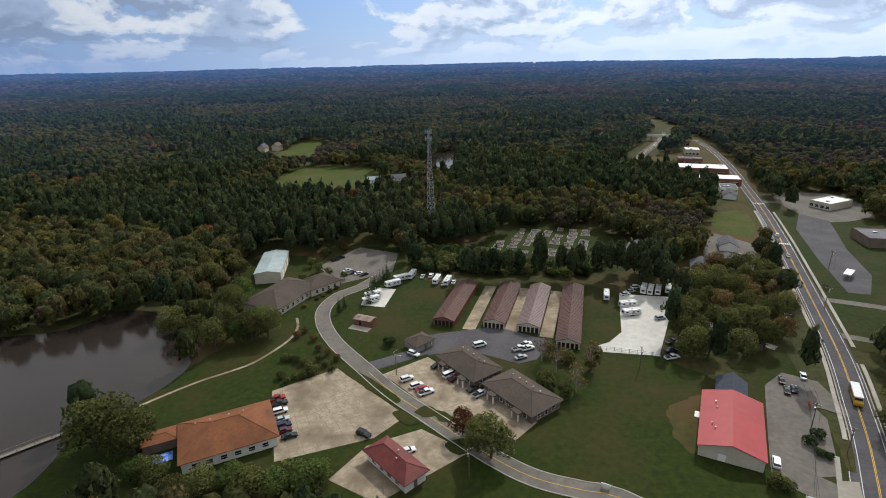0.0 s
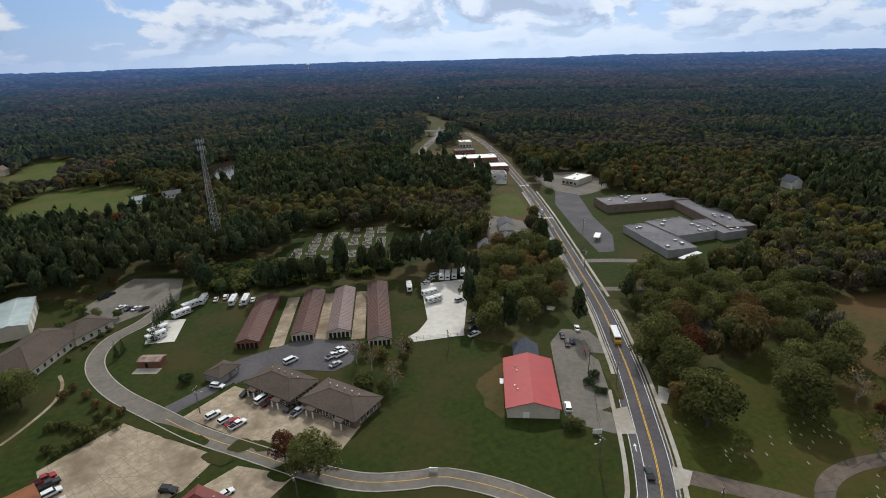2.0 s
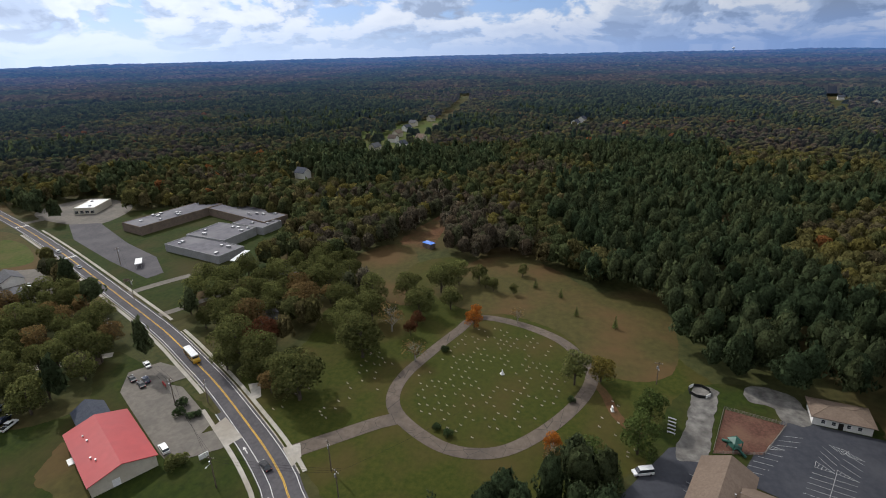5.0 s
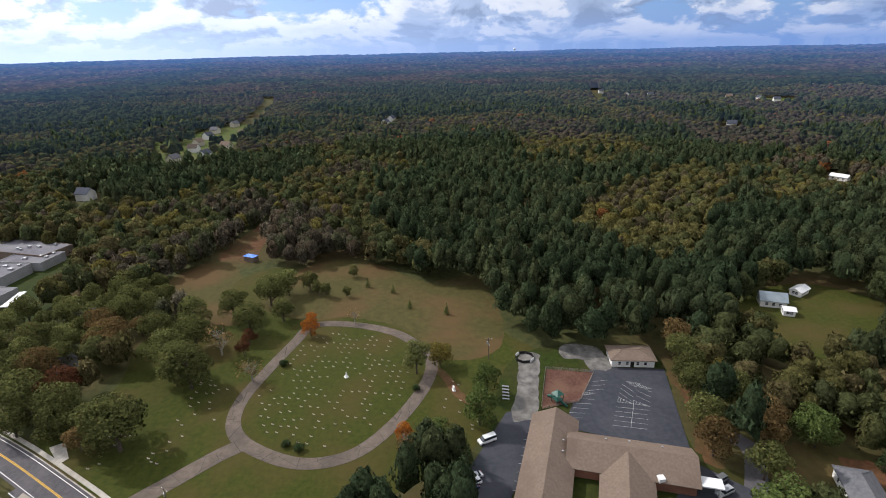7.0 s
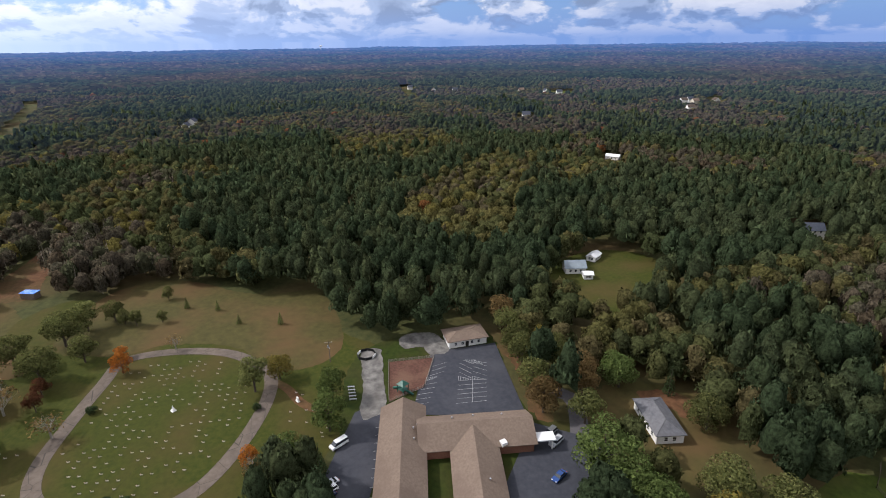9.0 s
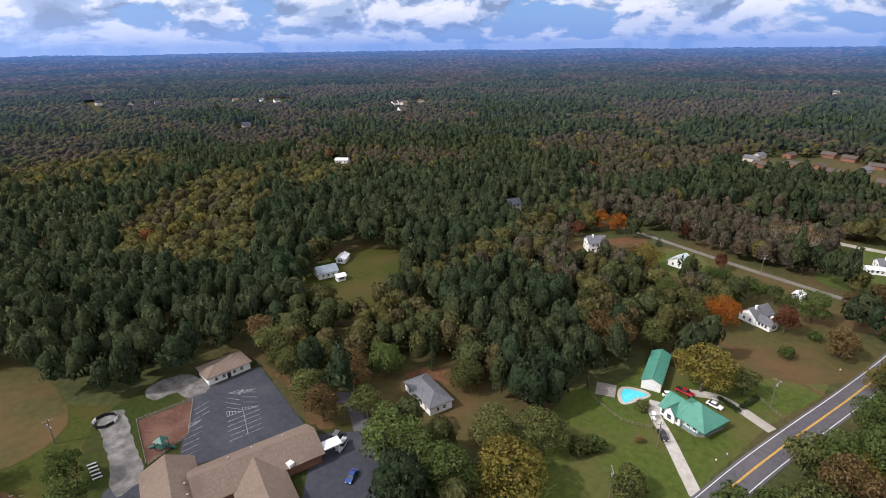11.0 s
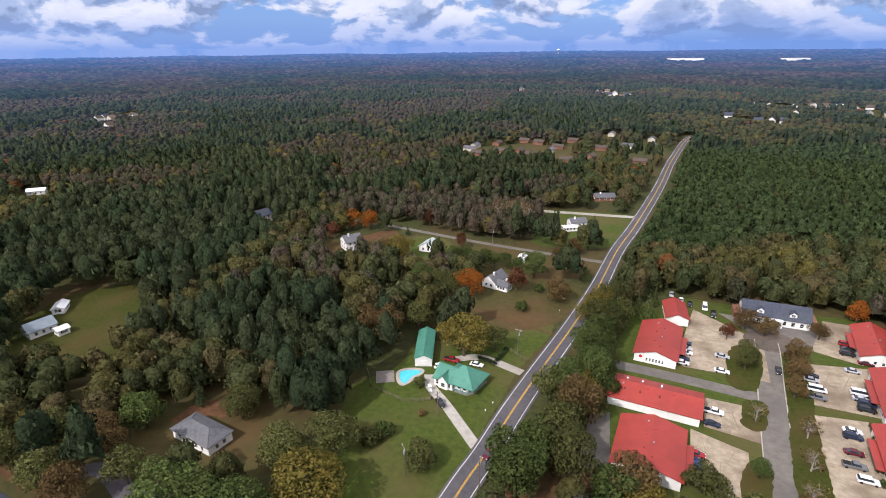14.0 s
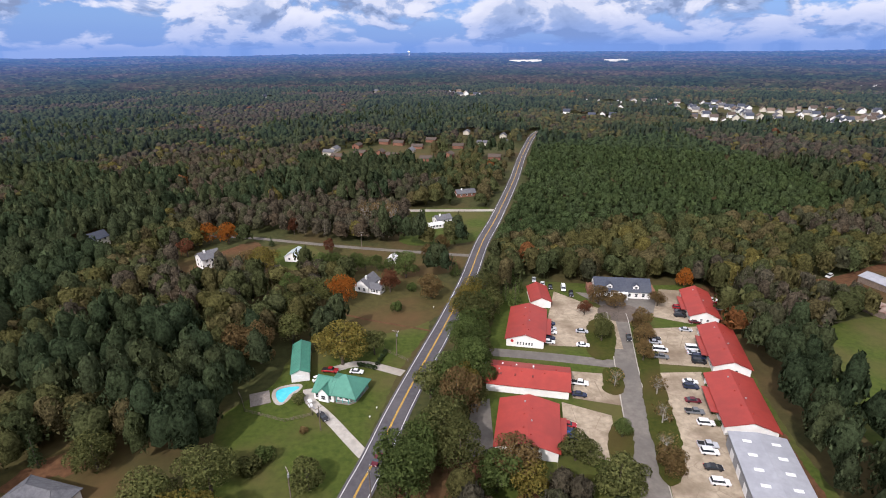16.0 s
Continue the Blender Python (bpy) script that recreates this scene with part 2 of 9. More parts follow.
M["water"] = material("water", (0.022, 0.017, 0.014), (0.030, 0.023, 0.019), 0.02, 0.14, bump=0.02, bump_scale=0.6)
M["water"].node_tree.nodes["Principled BSDF"].inputs["Specular IOR Level"].default_value = 0.22
M["ballast"] = material("ballast", (0.10, 0.085, 0.07), (0.17, 0.15, 0.125), 0.8, 0.95, (0.08, 0.06, 0.045), 0.1, 0.6, 0.3, 8)
M["bark"] = material("bark", (0.055, 0.042, 0.032), (0.11, 0.09, 0.07), 3.0, 0.95, bump=0.4)
M["bark_pale"] = material("bark_pale", (0.20, 0.18, 0.15), (0.34, 0.31, 0.27), 3.0, 0.95)
M["roof_red"] = material("roof_red", (0.24, 0.028, 0.020), (0.29, 0.036, 0.024), 0.35, 0.55, (0.19, 0.025, 0.018), 0.12, 0.6, vary=0.07)
M["roof_pink"] = material("roof_pink", (0.30, 0.030, 0.030), (0.35, 0.038, 0.037), 0.35, 0.42, (0.27, 0.036, 0.038), 0.12, 0.5)
M["roof_maroon"] = material("roof_maroon", (0.110, 0.018, 0.014), (0.16, 0.026, 0.020), 0.5, 0.6, (0.07, 0.014, 0.012), 0.2, 0.6)
M["roof_orange"] = material("roof_orange", (0.165, 0.068, 0.032), (0.23, 0.096, 0.046), 1.2, 0.85, (0.10, 0.045, 0.026), 0.15, 0.6, 0.3, 6)
M["roof_brown"] = material("roof_brown", (0.070, 0.055, 0.045), (0.10, 0.078, 0.064), 1.5, 0.9, (0.06, 0.048, 0.04), 0.12, 0.6, 0.3, 6, vary=0.08)
M["roof_tan"] = material("roof_tan", (0.133, 0.099, 0.076), (0.172, 0.131, 0.101), 1.5, 0.9, (0.112, 0.082, 0.064), 0.12, 0.6, 0.3, 6)
M["roof_storage"] = material("roof_storage", (0.080, 0.036, 0.028), (0.108, 0.048, 0.038), 0.5, 0.75, (0.05, 0.029, 0.024), 0.1, 0.6, vary=0.1)
M["roof_storage_light"] = material("roof_storage_light", (0.14, 0.095, 0.088), (0.18, 0.12, 0.112), 0.5, 0.65, (0.11, 0.075, 0.068), 0.1, 0.6)
M["roof_grey"] = material("roof_grey", (0.085, 0.085, 0.092), (0.13, 0.13, 0.14), 1.2, 0.9, (0.16, 0.155, 0.155), 0.1, 0.5, 0.3, 6, vary=0.12)
M["roof_slate"] = material("roof_slate", (0.042, 0.048, 0.065), (0.065, 0.072, 0.092), 1.2, 0.85, (0.085, 0.09, 0.1), 0.1, 0.4, 0.3, 6)
M["roof_green"] = material("roof_green", (0.046, 0.165, 0.115), (0.062, 0.205, 0.145), 0.5, 0.45, (0.036, 0.125, 0.092), 0.15, 0.5, vary=0.08)
M["roof_white"] = material("roof_white", (0.60, 0.60, 0.60), (0.74, 0.74, 0.73), 0.4, 0.5, (0.45, 0.45, 0.44), 0.1, 0.5)
M["roof_metal"] = material("roof_metal", (0.25, 0.255, 0.275), (0.31, 0.315, 0.335), 0.5, 0.5, (0.21, 0.215, 0.235), 0.15, 0.5)
M["roof_aqua"] = material("roof_aqua", (0.34, 0.40, 0.40), (0.44, 0.50, 0.49), 0.4, 0.45, (0.28, 0.30, 0.30), 0.12, 0.5)
M["roof_bluegrey"] = material("roof_bluegrey", (0.17, 0.205, 0.23), (0.23, 0.27, 0.295), 0.5, 0.5, (0.13, 0.155, 0.175), 0.15, 0.5)
M["roof_flat"] = material("roof_flat", (0.105, 0.100, 0.115), (0.15, 0.145, 0.16), 0.35, 0.9, (0.20, 0.195, 0.20), 0.06, 0.6, 0.2, 4)
M["wall_white"] = material("wall_white", (0.66, 0.65, 0.62), (0.78, 0.77, 0.74), 0.8, 0.8, (0.58, 0.55, 0.50), 0.2, 0.5, vary=0.05)
M["wall_cream"] = material("wall_cream", (0.46, 0.42, 0.34), (0.56, 0.52, 0.43), 0.8, 0.8, (0.40, 0.35, 0.27), 0.2, 0.5)
M["wall_brick"] = material("wall_brick", (0.16, 0.075, 0.050), (0.26, 0.13, 0.085), 6.0, 0.9, (0.13, 0.065, 0.045), 0.3, 0.5, 0.3)
M["wall_brown"] = material("wall_brown", (0.13, 0.10, 0.08), (0.20, 0.155, 0.12), 3.0, 0.9, (0.10, 0.08, 0.065), 0.3, 0.5, 0.3)
M["wall_grey"] = material("wall_grey", (0.22, 0.22, 0.22), (0.30, 0.30, 0.30), 2.0, 0.85, (0.18, 0.175, 0.17), 0.2, 0.5)
M["dark_opening"] = plain("dark_opening", (0.02, 0.018, 0.016), 0.9)
M["glass"] = window_glass()
M["trim_white"] = plain("trim_white", (0.72, 0.71, 0.69), 0.6)
M["trim_teal"] = plain("trim_teal", (0.06, 0.30, 0.28), 0.5)
M["metal_grey"] = material("metal_grey", (0.30, 0.30, 0.31), (0.42, 0.42, 0.43), 2.0, 0.5, metal=0.6)
M["wood_pole"] = material("wood_pole", (0.10, 0.08, 0.06), (0.18, 0.145, 0.11), 2.0, 0.95)
M["wood_grey"] = material("wood_grey", (0.16, 0.14, 0.12), (0.26, 0.23, 0.20), 2.0, 0.95)
M["steel_dark"] = material("steel_dark", (0.30, 0.30, 0.31), (0.40, 0.40, 0.41), 2.0, 0.6)
M["tyre"] = plain("tyre", (0.018, 0.018, 0.018), 0.9)
M["rust"] = material("rust", (0.16, 0.10, 0.075), (0.30, 0.24, 0.20), 0.6, 0.7, (0.12, 0.06, 0.04), 0.4, 0.8)
M["flower"] = material("flower", (0.45, 0.38, 0.30), (0.55, 0.20, 0.18), 3.0, 0.8, vary=0.3)
M["stone"] = material("stone", (0.21, 0.185, 0.15), (0.34, 0.305, 0.25), 2.0, 0.85, vary=0.25)
M["pool_water"] = material("pool_water", (0.05, 0.42, 0.50), (0.08, 0.52, 0.60), 0.6, 0.08, bump=0.03, bump_scale=2.0)
M["tarp"] = material("tarp", (0.02, 0.12, 0.55), (0.05, 0.22, 0.75), 1.5, 0.45, (0.5, 0.55, 0.7), 0.8, 0.5, 0.6, 2.0)
M["red_paint"] = plain("red_paint", (0.40, 0.02, 0.02), 0.45)
M["green_plastic"] = plain("green_plastic", (0.012, 0.07, 0.05), 0.5)
for key, c in (("white", (0.72, 0.72, 0.72)), ("silver", (0.40, 0.41, 0.43)), ("black", (0.018, 0.018, 0.02)), ("red", (0.28, 0.015, 0.018)),
               ("blue", (0.025, 0.06, 0.20)), ("navy", (0.015, 0.022, 0.05)), ("grey", (0.13, 0.135, 0.14)), ("maroon", (0.10, 0.012, 0.02)), ("tan", (0.34, 0.28, 0.2))):
    M["paint_" + key] = plain("paint_" + key, c, 0.22, 0.1)
M["leaf_oak"] = leaf_material("leaf_oak", (0.085, 0.097, 0.034), (0.167, 0.170, 0.058), 0.3)
M["leaf_green"] = leaf_material("leaf_green", (0.076, 0.106, 0.032), (0.133, 0.170, 0.051), 0.25)
M["leaf_pine"] = leaf_material("leaf_pine", (0.035, 0.057, 0.024), (0.071, 0.097, 0.040), 0.25)
M["leaf_gold"] = leaf_material("leaf_gold", (0.144, 0.130, 0.031), (0.264, 0.206, 0.050), 0.25)
M["leaf_orange"] = leaf_material("leaf_orange", (0.260, 0.091, 0.019), (0.441, 0.162, 0.026), 0.25)
M["leaf_red"] = leaf_material("leaf_red", (0.11, 0.048, 0.028), (0.17, 0.072, 0.036), 0.25)
M["leaf_brown"] = leaf_material("leaf_brown", (0.144, 0.099, 0.043), (0.230, 0.158, 0.066), 0.25)
M["leaf_crown"] = leaf_material("leaf_crown", (0, 0, 0), (1, 1, 1), 0.5, 0.42, own=True, relief=True)
M["leaf_wood"] = leaf_material("leaf_wood", (0, 0, 0), (1, 1, 1), 0.55, 0.5, own=True)

# ---- mesh helpers ----


def mesh_object(name, verts, faces, mat, parent=None, label="", smooth=False):
    me = bpy.data.meshes.new(name)
    me.from_pydata([tuple(v) for v in verts], [], [tuple(f) for f in faces])
    me.materials.append(mat)
    if smooth:
        me.shade_smooth()
    ob = new(name, me)
    if parent:
        ob.parent = parent
    if label:
        ob["label"] = label
    return ob


def part(name, bm, mat, parent=None, label=""):
    me = bpy.data.meshes.new(name)
    bmesh.ops.recalc_face_normals(bm, faces=bm.faces)
    bm.to_mesh(me)
    bm.free()
    me.materials.append(mat)
    ob = new(name, me)
    if parent:
        ob.parent = parent
    if label:
        ob["label"] = label
    return ob


def thing(name, m, label, category, group="", kind=""):
    ob = new(name)
    ob.empty_display_size = 0.5
    ob.matrix_world = m
    return tagged(ob, label, category, group, kind)


def add_box(bm, x, y, z, sx, sy, sz, rz=0.0, bevel=0.0):
    """A box of full size sx, sy, sz with its base centre at x, y, z."""
    r = bmesh.ops.create_cube(bm, size=1.0, matrix=Matrix.Translation((x, y, z + sz / 2)) @ Matrix.Rotation(rz, 4, "Z") @ Matrix.Diagonal((sx, sy, sz, 1)))
    if bevel:
        edges = {e for v in r["verts"] for e in v.link_edges}
        bmesh.ops.bevel(bm, geom=list(edges), offset=bevel, segments=2, affect="EDGES", profile=0.6)
    return r


def box_part(name, x, y, z, sx, sy, sz, mat, parent, rz=0.0, bevel=0.0, label=""):
    bm = bmesh.new()
    add_box(bm, x, y, z, sx, sy, sz, rz, bevel)
    return part(name, bm, mat, parent, label)


def add_rod(bm, a, b, r, sides=6, r2=None):
    a, b = Vector(a), Vector(b)
    d = b - a
    m = Matrix.Translation((a + b) / 2) @ d.to_track_quat("Z", "Y").to_matrix().to_4x4()
    bmesh.ops.create_cone(bm, cap_ends=True, segments=sides, radius1=r, radius2=r if r2 is None else r2, depth=d.length, matrix=m)


def add_prism(bm, pts, z0, z1):
    """A flat outline raised from z0 to z1."""
    lo = [bm.verts.new((x, y, z0)) for x, y in pts]
    hi = [bm.verts.new((x, y, z1)) for x, y in pts]
    n = len(pts)
    bm.faces.new(hi)
    bm.faces.new(lo[::-1])
    for i in range(n):
        bm.faces.new((lo[i], lo[(i + 1) % n], hi[(i + 1) % n], hi[i]))


def curve_points(pts, step=3.0, closed=False):
    """A smooth line through the given nodes."""
    p = [Vector((*q, 0)) for q in pts]
    n, out = len(p), []
    for i in range(n if closed else n - 1):
        a, b = p[i], p[(i + 1) % n]
        before = p[i - 1] if (i or closed) else a - (b - a)
        after = p[(i + 2) % n] if (i + 2 < n or closed) else b + (b - a)
        k = max(2, int((b - a).length / step))
        for j in range(k):
            u = j / k
            out.append(0.5 * (2 * a + (b - before) * u + (2 * before - 5 * a + 4 * b - after) * u * u + (3 * a - before - 3 * b + after) * u ** 3))
    if not closed:
        out.append(p[-1])
    return out


def ribbon(name, line, left, right, z, mat, parent=None, label="", closed=False, thick=0.0, dash=None):
    """A band along a line between two sideways offsets (positive: left of its run); thick raises it as a kerb."""
    n, sides = len(line), []
    for i in range(n):
        a = line[i - 1] if (i or closed) else line[0]
        b = line[(i + 1) % n] if (i < n - 1 or closed) else line[-1]
        t = (b - a).normalized()
        sides.append(Vector((-t.y, t.x, 0)))
    verts, faces = [], []
    for q, s in zip(line, sides):
        verts += [(q + s * right) + Vector((0, 0, z + thick)), (q + s * left) + Vector((0, 0, z + thick))]
        if thick:
            verts += [(q + s * right) + Vector((0, 0, z)), (q + s * left) + Vector((0, 0, z))]
    k = 4 if thick else 2
    for i in range(n if closed else n - 1):
        if dash and (i // dash[0]) % 2:
            continue
        a, b = i * k, ((i + 1) % n) * k
        faces.append((a, b, b + 1, a + 1))
        if thick:
            faces += [(a + 2, b + 2, b, a), (a + 1, b + 1, b + 3, a + 3)]
    return mesh_object(name, verts, faces, mat, parent, label)


SHEETS = []


def sheet(name, pts, z, mat, label="", smooth=True, parent=None, kind="structure", category=""):
    """A flat piece of ground with the given outline."""
    SHEETS.append(name)
    z += 0.0012 * len(SHEETS)
    line = curve_points(pts, 3.0, True) if smooth else [Vector((*p, 0)) for p in pts]
    worn = 1.6 if name.startswith("dirt") else 0.7 if name.startswith(("lawn", "field", "gravel")) else 0.0
    if smooth and worn and max(abs(q.x) + abs(q.y) for q in line) < 420:
        # grass and soil fray along their edges
        line = curve_points(pts, 0.9, True)
        line = [q + Vector((noise.noise((q.x / k, q.y / k, 1.7)) * u, noise.noise((q.x / k, q.y / k, 8.3)) * u, 0)) * worn for k, u in ((2.6, 1.0),) for q in line]
        line = [q + Vector((noise.noise((q.x / 0.9, q.y / 0.9, 4.1)), noise.noise((q.x / 0.9, q.y / 0.9, 6.3)), 0)) * worn * 0.35 for q in line]
    bm = bmesh.new()
    vs = [bm.verts.new((q.x, q.y, z)) for q in line]
    es = [bm.edges.new((vs[i], vs[(i + 1) % len(vs)])) for i in range(len(vs))]
    bmesh.ops.triangle_fill(bm, edges=es, use_beauty=True)
    for f in bm.faces:
        if f.normal.z < 0:
            f.normal_flip()
    me = bpy.data.meshes.new(name)
    bm.to_mesh(me)
    bm.free()
    me.materials.append(mat)
    ob = new(name, me)
    if parent:
        ob.parent = parent
        return ob
    return tagged(ob, label, category or name.rstrip("_0123456789").replace("_", " "), kind=kind)


def inside(x, y, poly):
    """Which of the points lie inside the outline."""
    hit = np.zeros(len(x), bool)
    n = len(poly)
    for i in range(n):
        (x1, y1), (x2, y2) = poly[i], poly[(i + 1) % n]
        if y1 == y2:
            continue
        cross = ((y1 > y) != (y2 > y)) & (x < (x2 - x1) * (y - y1) / (y2 - y1) + x1)
        hit ^= cross
    return hit


def near_line(x, y, line, reach):
    best = np.full(len(x), 1e9)
    for a, b in zip(line[:-1], line[1:]):
        d = np.array((b[0] - a[0], b[1] - a[1]))
        u = np.clip(((x - a[0]) * d[0] + (y - a[1]) * d[1]) / max(1e-6, d @ d), 0, 1)
        best = np.minimum(best, np.hypot(x - a[0] - u * d[0], y - a[1] - u * d[1]))
    return best < reach

# ---- plan: roads, clearings ----
HIGHWAY = [(-420, -745), (-330, -728), (-255, -706), (-203, -668), (-151, -536), (-111, -415), (-76.5, -318), (-59, -272.6), (-43.3, -224), (-29.5, -186.5), (-16.5, -154.2), (-7.5, -131),
           (-0.5, -111), (4.3, -99), (15, -68), (29, -33), (47, 7), (63, 36), (78.4, 56.8), (87, 65), (95.9, 75.3), (105.7, 88.4), (119, 107), (130, 124.2), (147, 152),
           (170.3, 196), (191.2, 236), (211, 274.5), (238.5, 331), (268, 397), (297, 462), (340, 575), (372, 700), (398, 840), (415, 960)]
SIDE_ROAD = [(72, 57), (58, 82), (45, 96), (37.9, 98.9), (25.9, 104.5), (15.3, 114.2), (1.1, 131), (-10.9, 145.6), (-21.1, 161.1), (-33, 180), (-40, 197), (-41.5, 211), (-37, 224), (-27, 233), (-18, 246)]
LOOP = [(115.5, 42), (124.5, 48.8), (137, 49.6), (153, 45), (171, 38.5), (183.2, 33.2), (182, 18), (173, 1), (160, -8.5), (149.5, -11.2), (135.5, -7), (119.8, 2.5), (109, 13.8), (107.5, 27.5)]
RAILWAY = [(232, 520), (262, 568), (300, 622), (354, 716), (402, 850)]
CUL_DE_SAC = [(-60, -66), (-68.1, -90.6), (-75.4, -114.7), (-86.4, -148.5), (-95.3, -174), (-98, -183)]

CLEAR = {
    "pond": [(-190, 192), (-167, 200), (-147, 203), (-129, 219), (-109, 212), (-88, 191), (-84, 168), (-92, 149), (-103, 138), (-108, 108), (-150, 90), (-200, 110)],
    "west": [(-108, 100), (-100, 142), (-90, 156), (-80, 175), (-76, 186), (-92, 216), (-90, 240), (-86, 282), (-62, 280), (-50, 270), (-32, 292), (-8, 280), (-6, 252), (6, 236), (20, 231),
             (72, 226), (90, 213), (112, 206), (108, 190), (86, 160), (100, 142), (118, 155), (128, 150), (80, 52), (40, 60), (-20, 92), (-60, 96)],
    "graves_old": [(30, 276), (66, 315), (112, 305), (120, 272), (106, 238), (58, 247)],
    "town_lot": [(161, 268), (179, 287), (190, 265), (168, 229), (146, 238)],
    "town_lawn": [(184, 294), (201, 324), (222, 331), (216, 306), (196, 278)],
    "town_front": [(178, 300), (226, 352), (232, 333), (198, 272), (163, 224), (144, 240)],
    "cemetery": [(84, 52), (122, 100), (134, 100), (140, 70), (170, 66), (204, 60), (246, 44), (249, 16), (217, -15), (207, -40), (170, -40), (150, -48), (112, -24), (90, 8), (66, 28)],
    "meadow": [(241, 108), (262, 88), (229, 70), (204, 58), (188, 66), (200, 94)],
    "church": [(66, -12), (112, -24), (146, -37), (156, -56), (149, -74), (147, -87), (137, -88.5), (100, -78), (80, -92), (60, -60), (40, -20)],
    "cottage": [(60, -90), (92, -92), (98, -112), (84, -126), (66, -122), (57, -101)],
    "green_house": [(50, -74), (48, -100), (44, -120), (44, -136), (32, -150), (28, -166), (10, -172), (12, -196), (-2, -200), (-22, -186), (-8, -150), (4, -110), (16, -78)],
    "north_lawns": [(28, -182), (22, -206), (2, -228), (-24, -228), (-36, -212), (-24, -188), (-2, -178)],
    "far_lawns": [(100, -240), (70, -244), (46, -242), (20, -232), (-8, -228), (-40, -236), (-50, -256), (-20, -266), (0, -274), (36, -284), (98, -276)],
    "corner_lawn": [(-16, -276), (-60, -280), (-76, -336), (-60, -342), (-22, -342), (-18, -318)],
    "blue_house": [(184, -148), (192, -178), (176, -198), (150, -190), (130, -150), (136, -128), (160, -128)],
    "offices": [(-28, -96), (-34, -128), (-40, -160), (-56, -204), (-78, -216), (-100, -210.5), (-124, -207), (-147, -199), (-134, -160), (-123, -132), (-116, -108), (-104, -64), (-70, -58), (-48, -92)],
    "east_field": [(-154, -152), (-162, -158), (-205, -168), (-260, -160), (-230, -100), (-142, -92), (-140, -117), (-144, -129)],
    "dirt_yard": [(-181, -199), (-211, -204), (-260, -215), (-250, -170), (-204, -171), (-181, -182)],
    "school": [(176, 196), (160, 166), (152, 156), (164, 151), (178, 164), (186, 160), (200, 150), (240, 152), (284, 166), (302, 240), (290, 300), (245, 330), (226, 300)],
    "downtown": [(236, 360), (262, 372), (300, 440), (330, 520), (372, 640), (352, 640), (298, 560), (215, 520), (200, 470), (230, 430)],
    "stores": [(258, 300), (300, 310), (316, 360), (282, 372), (262, 350)],
    "far_meadow": [(-127, 470), (-107, 551), (-38, 530), (-18, 440), (-30, 400), (-100, 405)],
    "far_meadow_b": [(-150, 580), (-140, 735), (-100, 730), (-100, 560)],
    "estate": [(20, -515), (12, -556), (-30, -560), (-60, -585), (-76, -560), (-52, -500)],
    "far_street": [(674, 286), (520, 225), (500, 190), (541, 180), (644, 180), (765, 184), (834, 220), (757, 255)],
    "hamlet": [(640, -770), (690, -870), (660, -880), (600, -760), (560, -690), (600, -690)],
    "orchard": [(190, 62), (227, 76), (246, 61), (235, 46), (184, 35), (152, 44), (137, 57), (125, 69), (113, 79), (130, 91), (156, 93), (177, 97), (191, 86)],
    "dirt_lane": [(262, 92), (283, 92), (300, 88), (326, 80), (313, 71), (280, 73), (258, 74)],
    "yard_b": [(90, -250), (84, -275), (69, -291), (60, -276), (66, -252)],
    "yard_c": [(53, -268), (51, -282), (34, -278), (26, -256), (35, -245), (48, -250)],
    "far_field": [(960, -690), (915, -740), (850, -690), (800, -610), (862, -630)],
    "west_field": [(-296, 662), (-275, 610), (-250, 590), (-252, 670), (-279, 682)],
    "far_pond": [(10, 480), (16, 552), (50, 628), (66, 612), (54, 560), (40, 470)],
}
GROVES = {
    "grove": ([(84, 153), (112, 196), (124, 226), (145, 230), (170, 218), (148, 181), (130, 152), (118, 152), (108, 146), (100, 150)], 9.6, "round"),
    "copse": ([(161, 152), (178, 166), (204, 152), (226, 122), (226, 104), (205, 89), (182, 98), (160, 112), (143, 122)], 10.0, "round"),
    "hedge": ([(-4, 254), (0, 280), (30, 279), (56, 247), (92, 243), (89, 229), (32, 240), (10, 242)], 5.2, "bush"),
}

# rows of the far suburb, seen across the plantation
SUBURB_ROWS = [[(-516, -878), (-453, -691), (-480, -652)], [(-590, -923), (-515, -702)], [(-593, -853), (-561, -712), (-582, -648)], [(-617, -821), (-636, -680)], [(-632, -657), (-719, -701)],
               [(-403, -995), (-516, -970), (-533, -934)], [(-409, -892), (-452, -858)], [(-171, -1277), (-214, -1125)], [(-312, -806), (-332, -781)], [(-680, -800), (-760, -740)]]
FAR_ROADS = [[(644, 192), (765, 196), (900, 214), (1069, 232), (1258, 264)], [(930, -380), (1142, -444), (1487, -574)], [(552, 1260), (542, 1330)], [(720, 1800), (753, 1900)],
             [(-18, -520), (-45, -545), (-62, -590)]]
NEAR_HOMES = [(258, 75), (42, -259), (3, -220), (85, -259), (155, -297), (-42, -311), (-37, -298), (-64, -369), (170, -153), (182, -172), (362, -344), (205, 130), (166, 118), (156, 236), (172, 262), (140, 232), (236, 366), (-10, 470), (120, 262)]
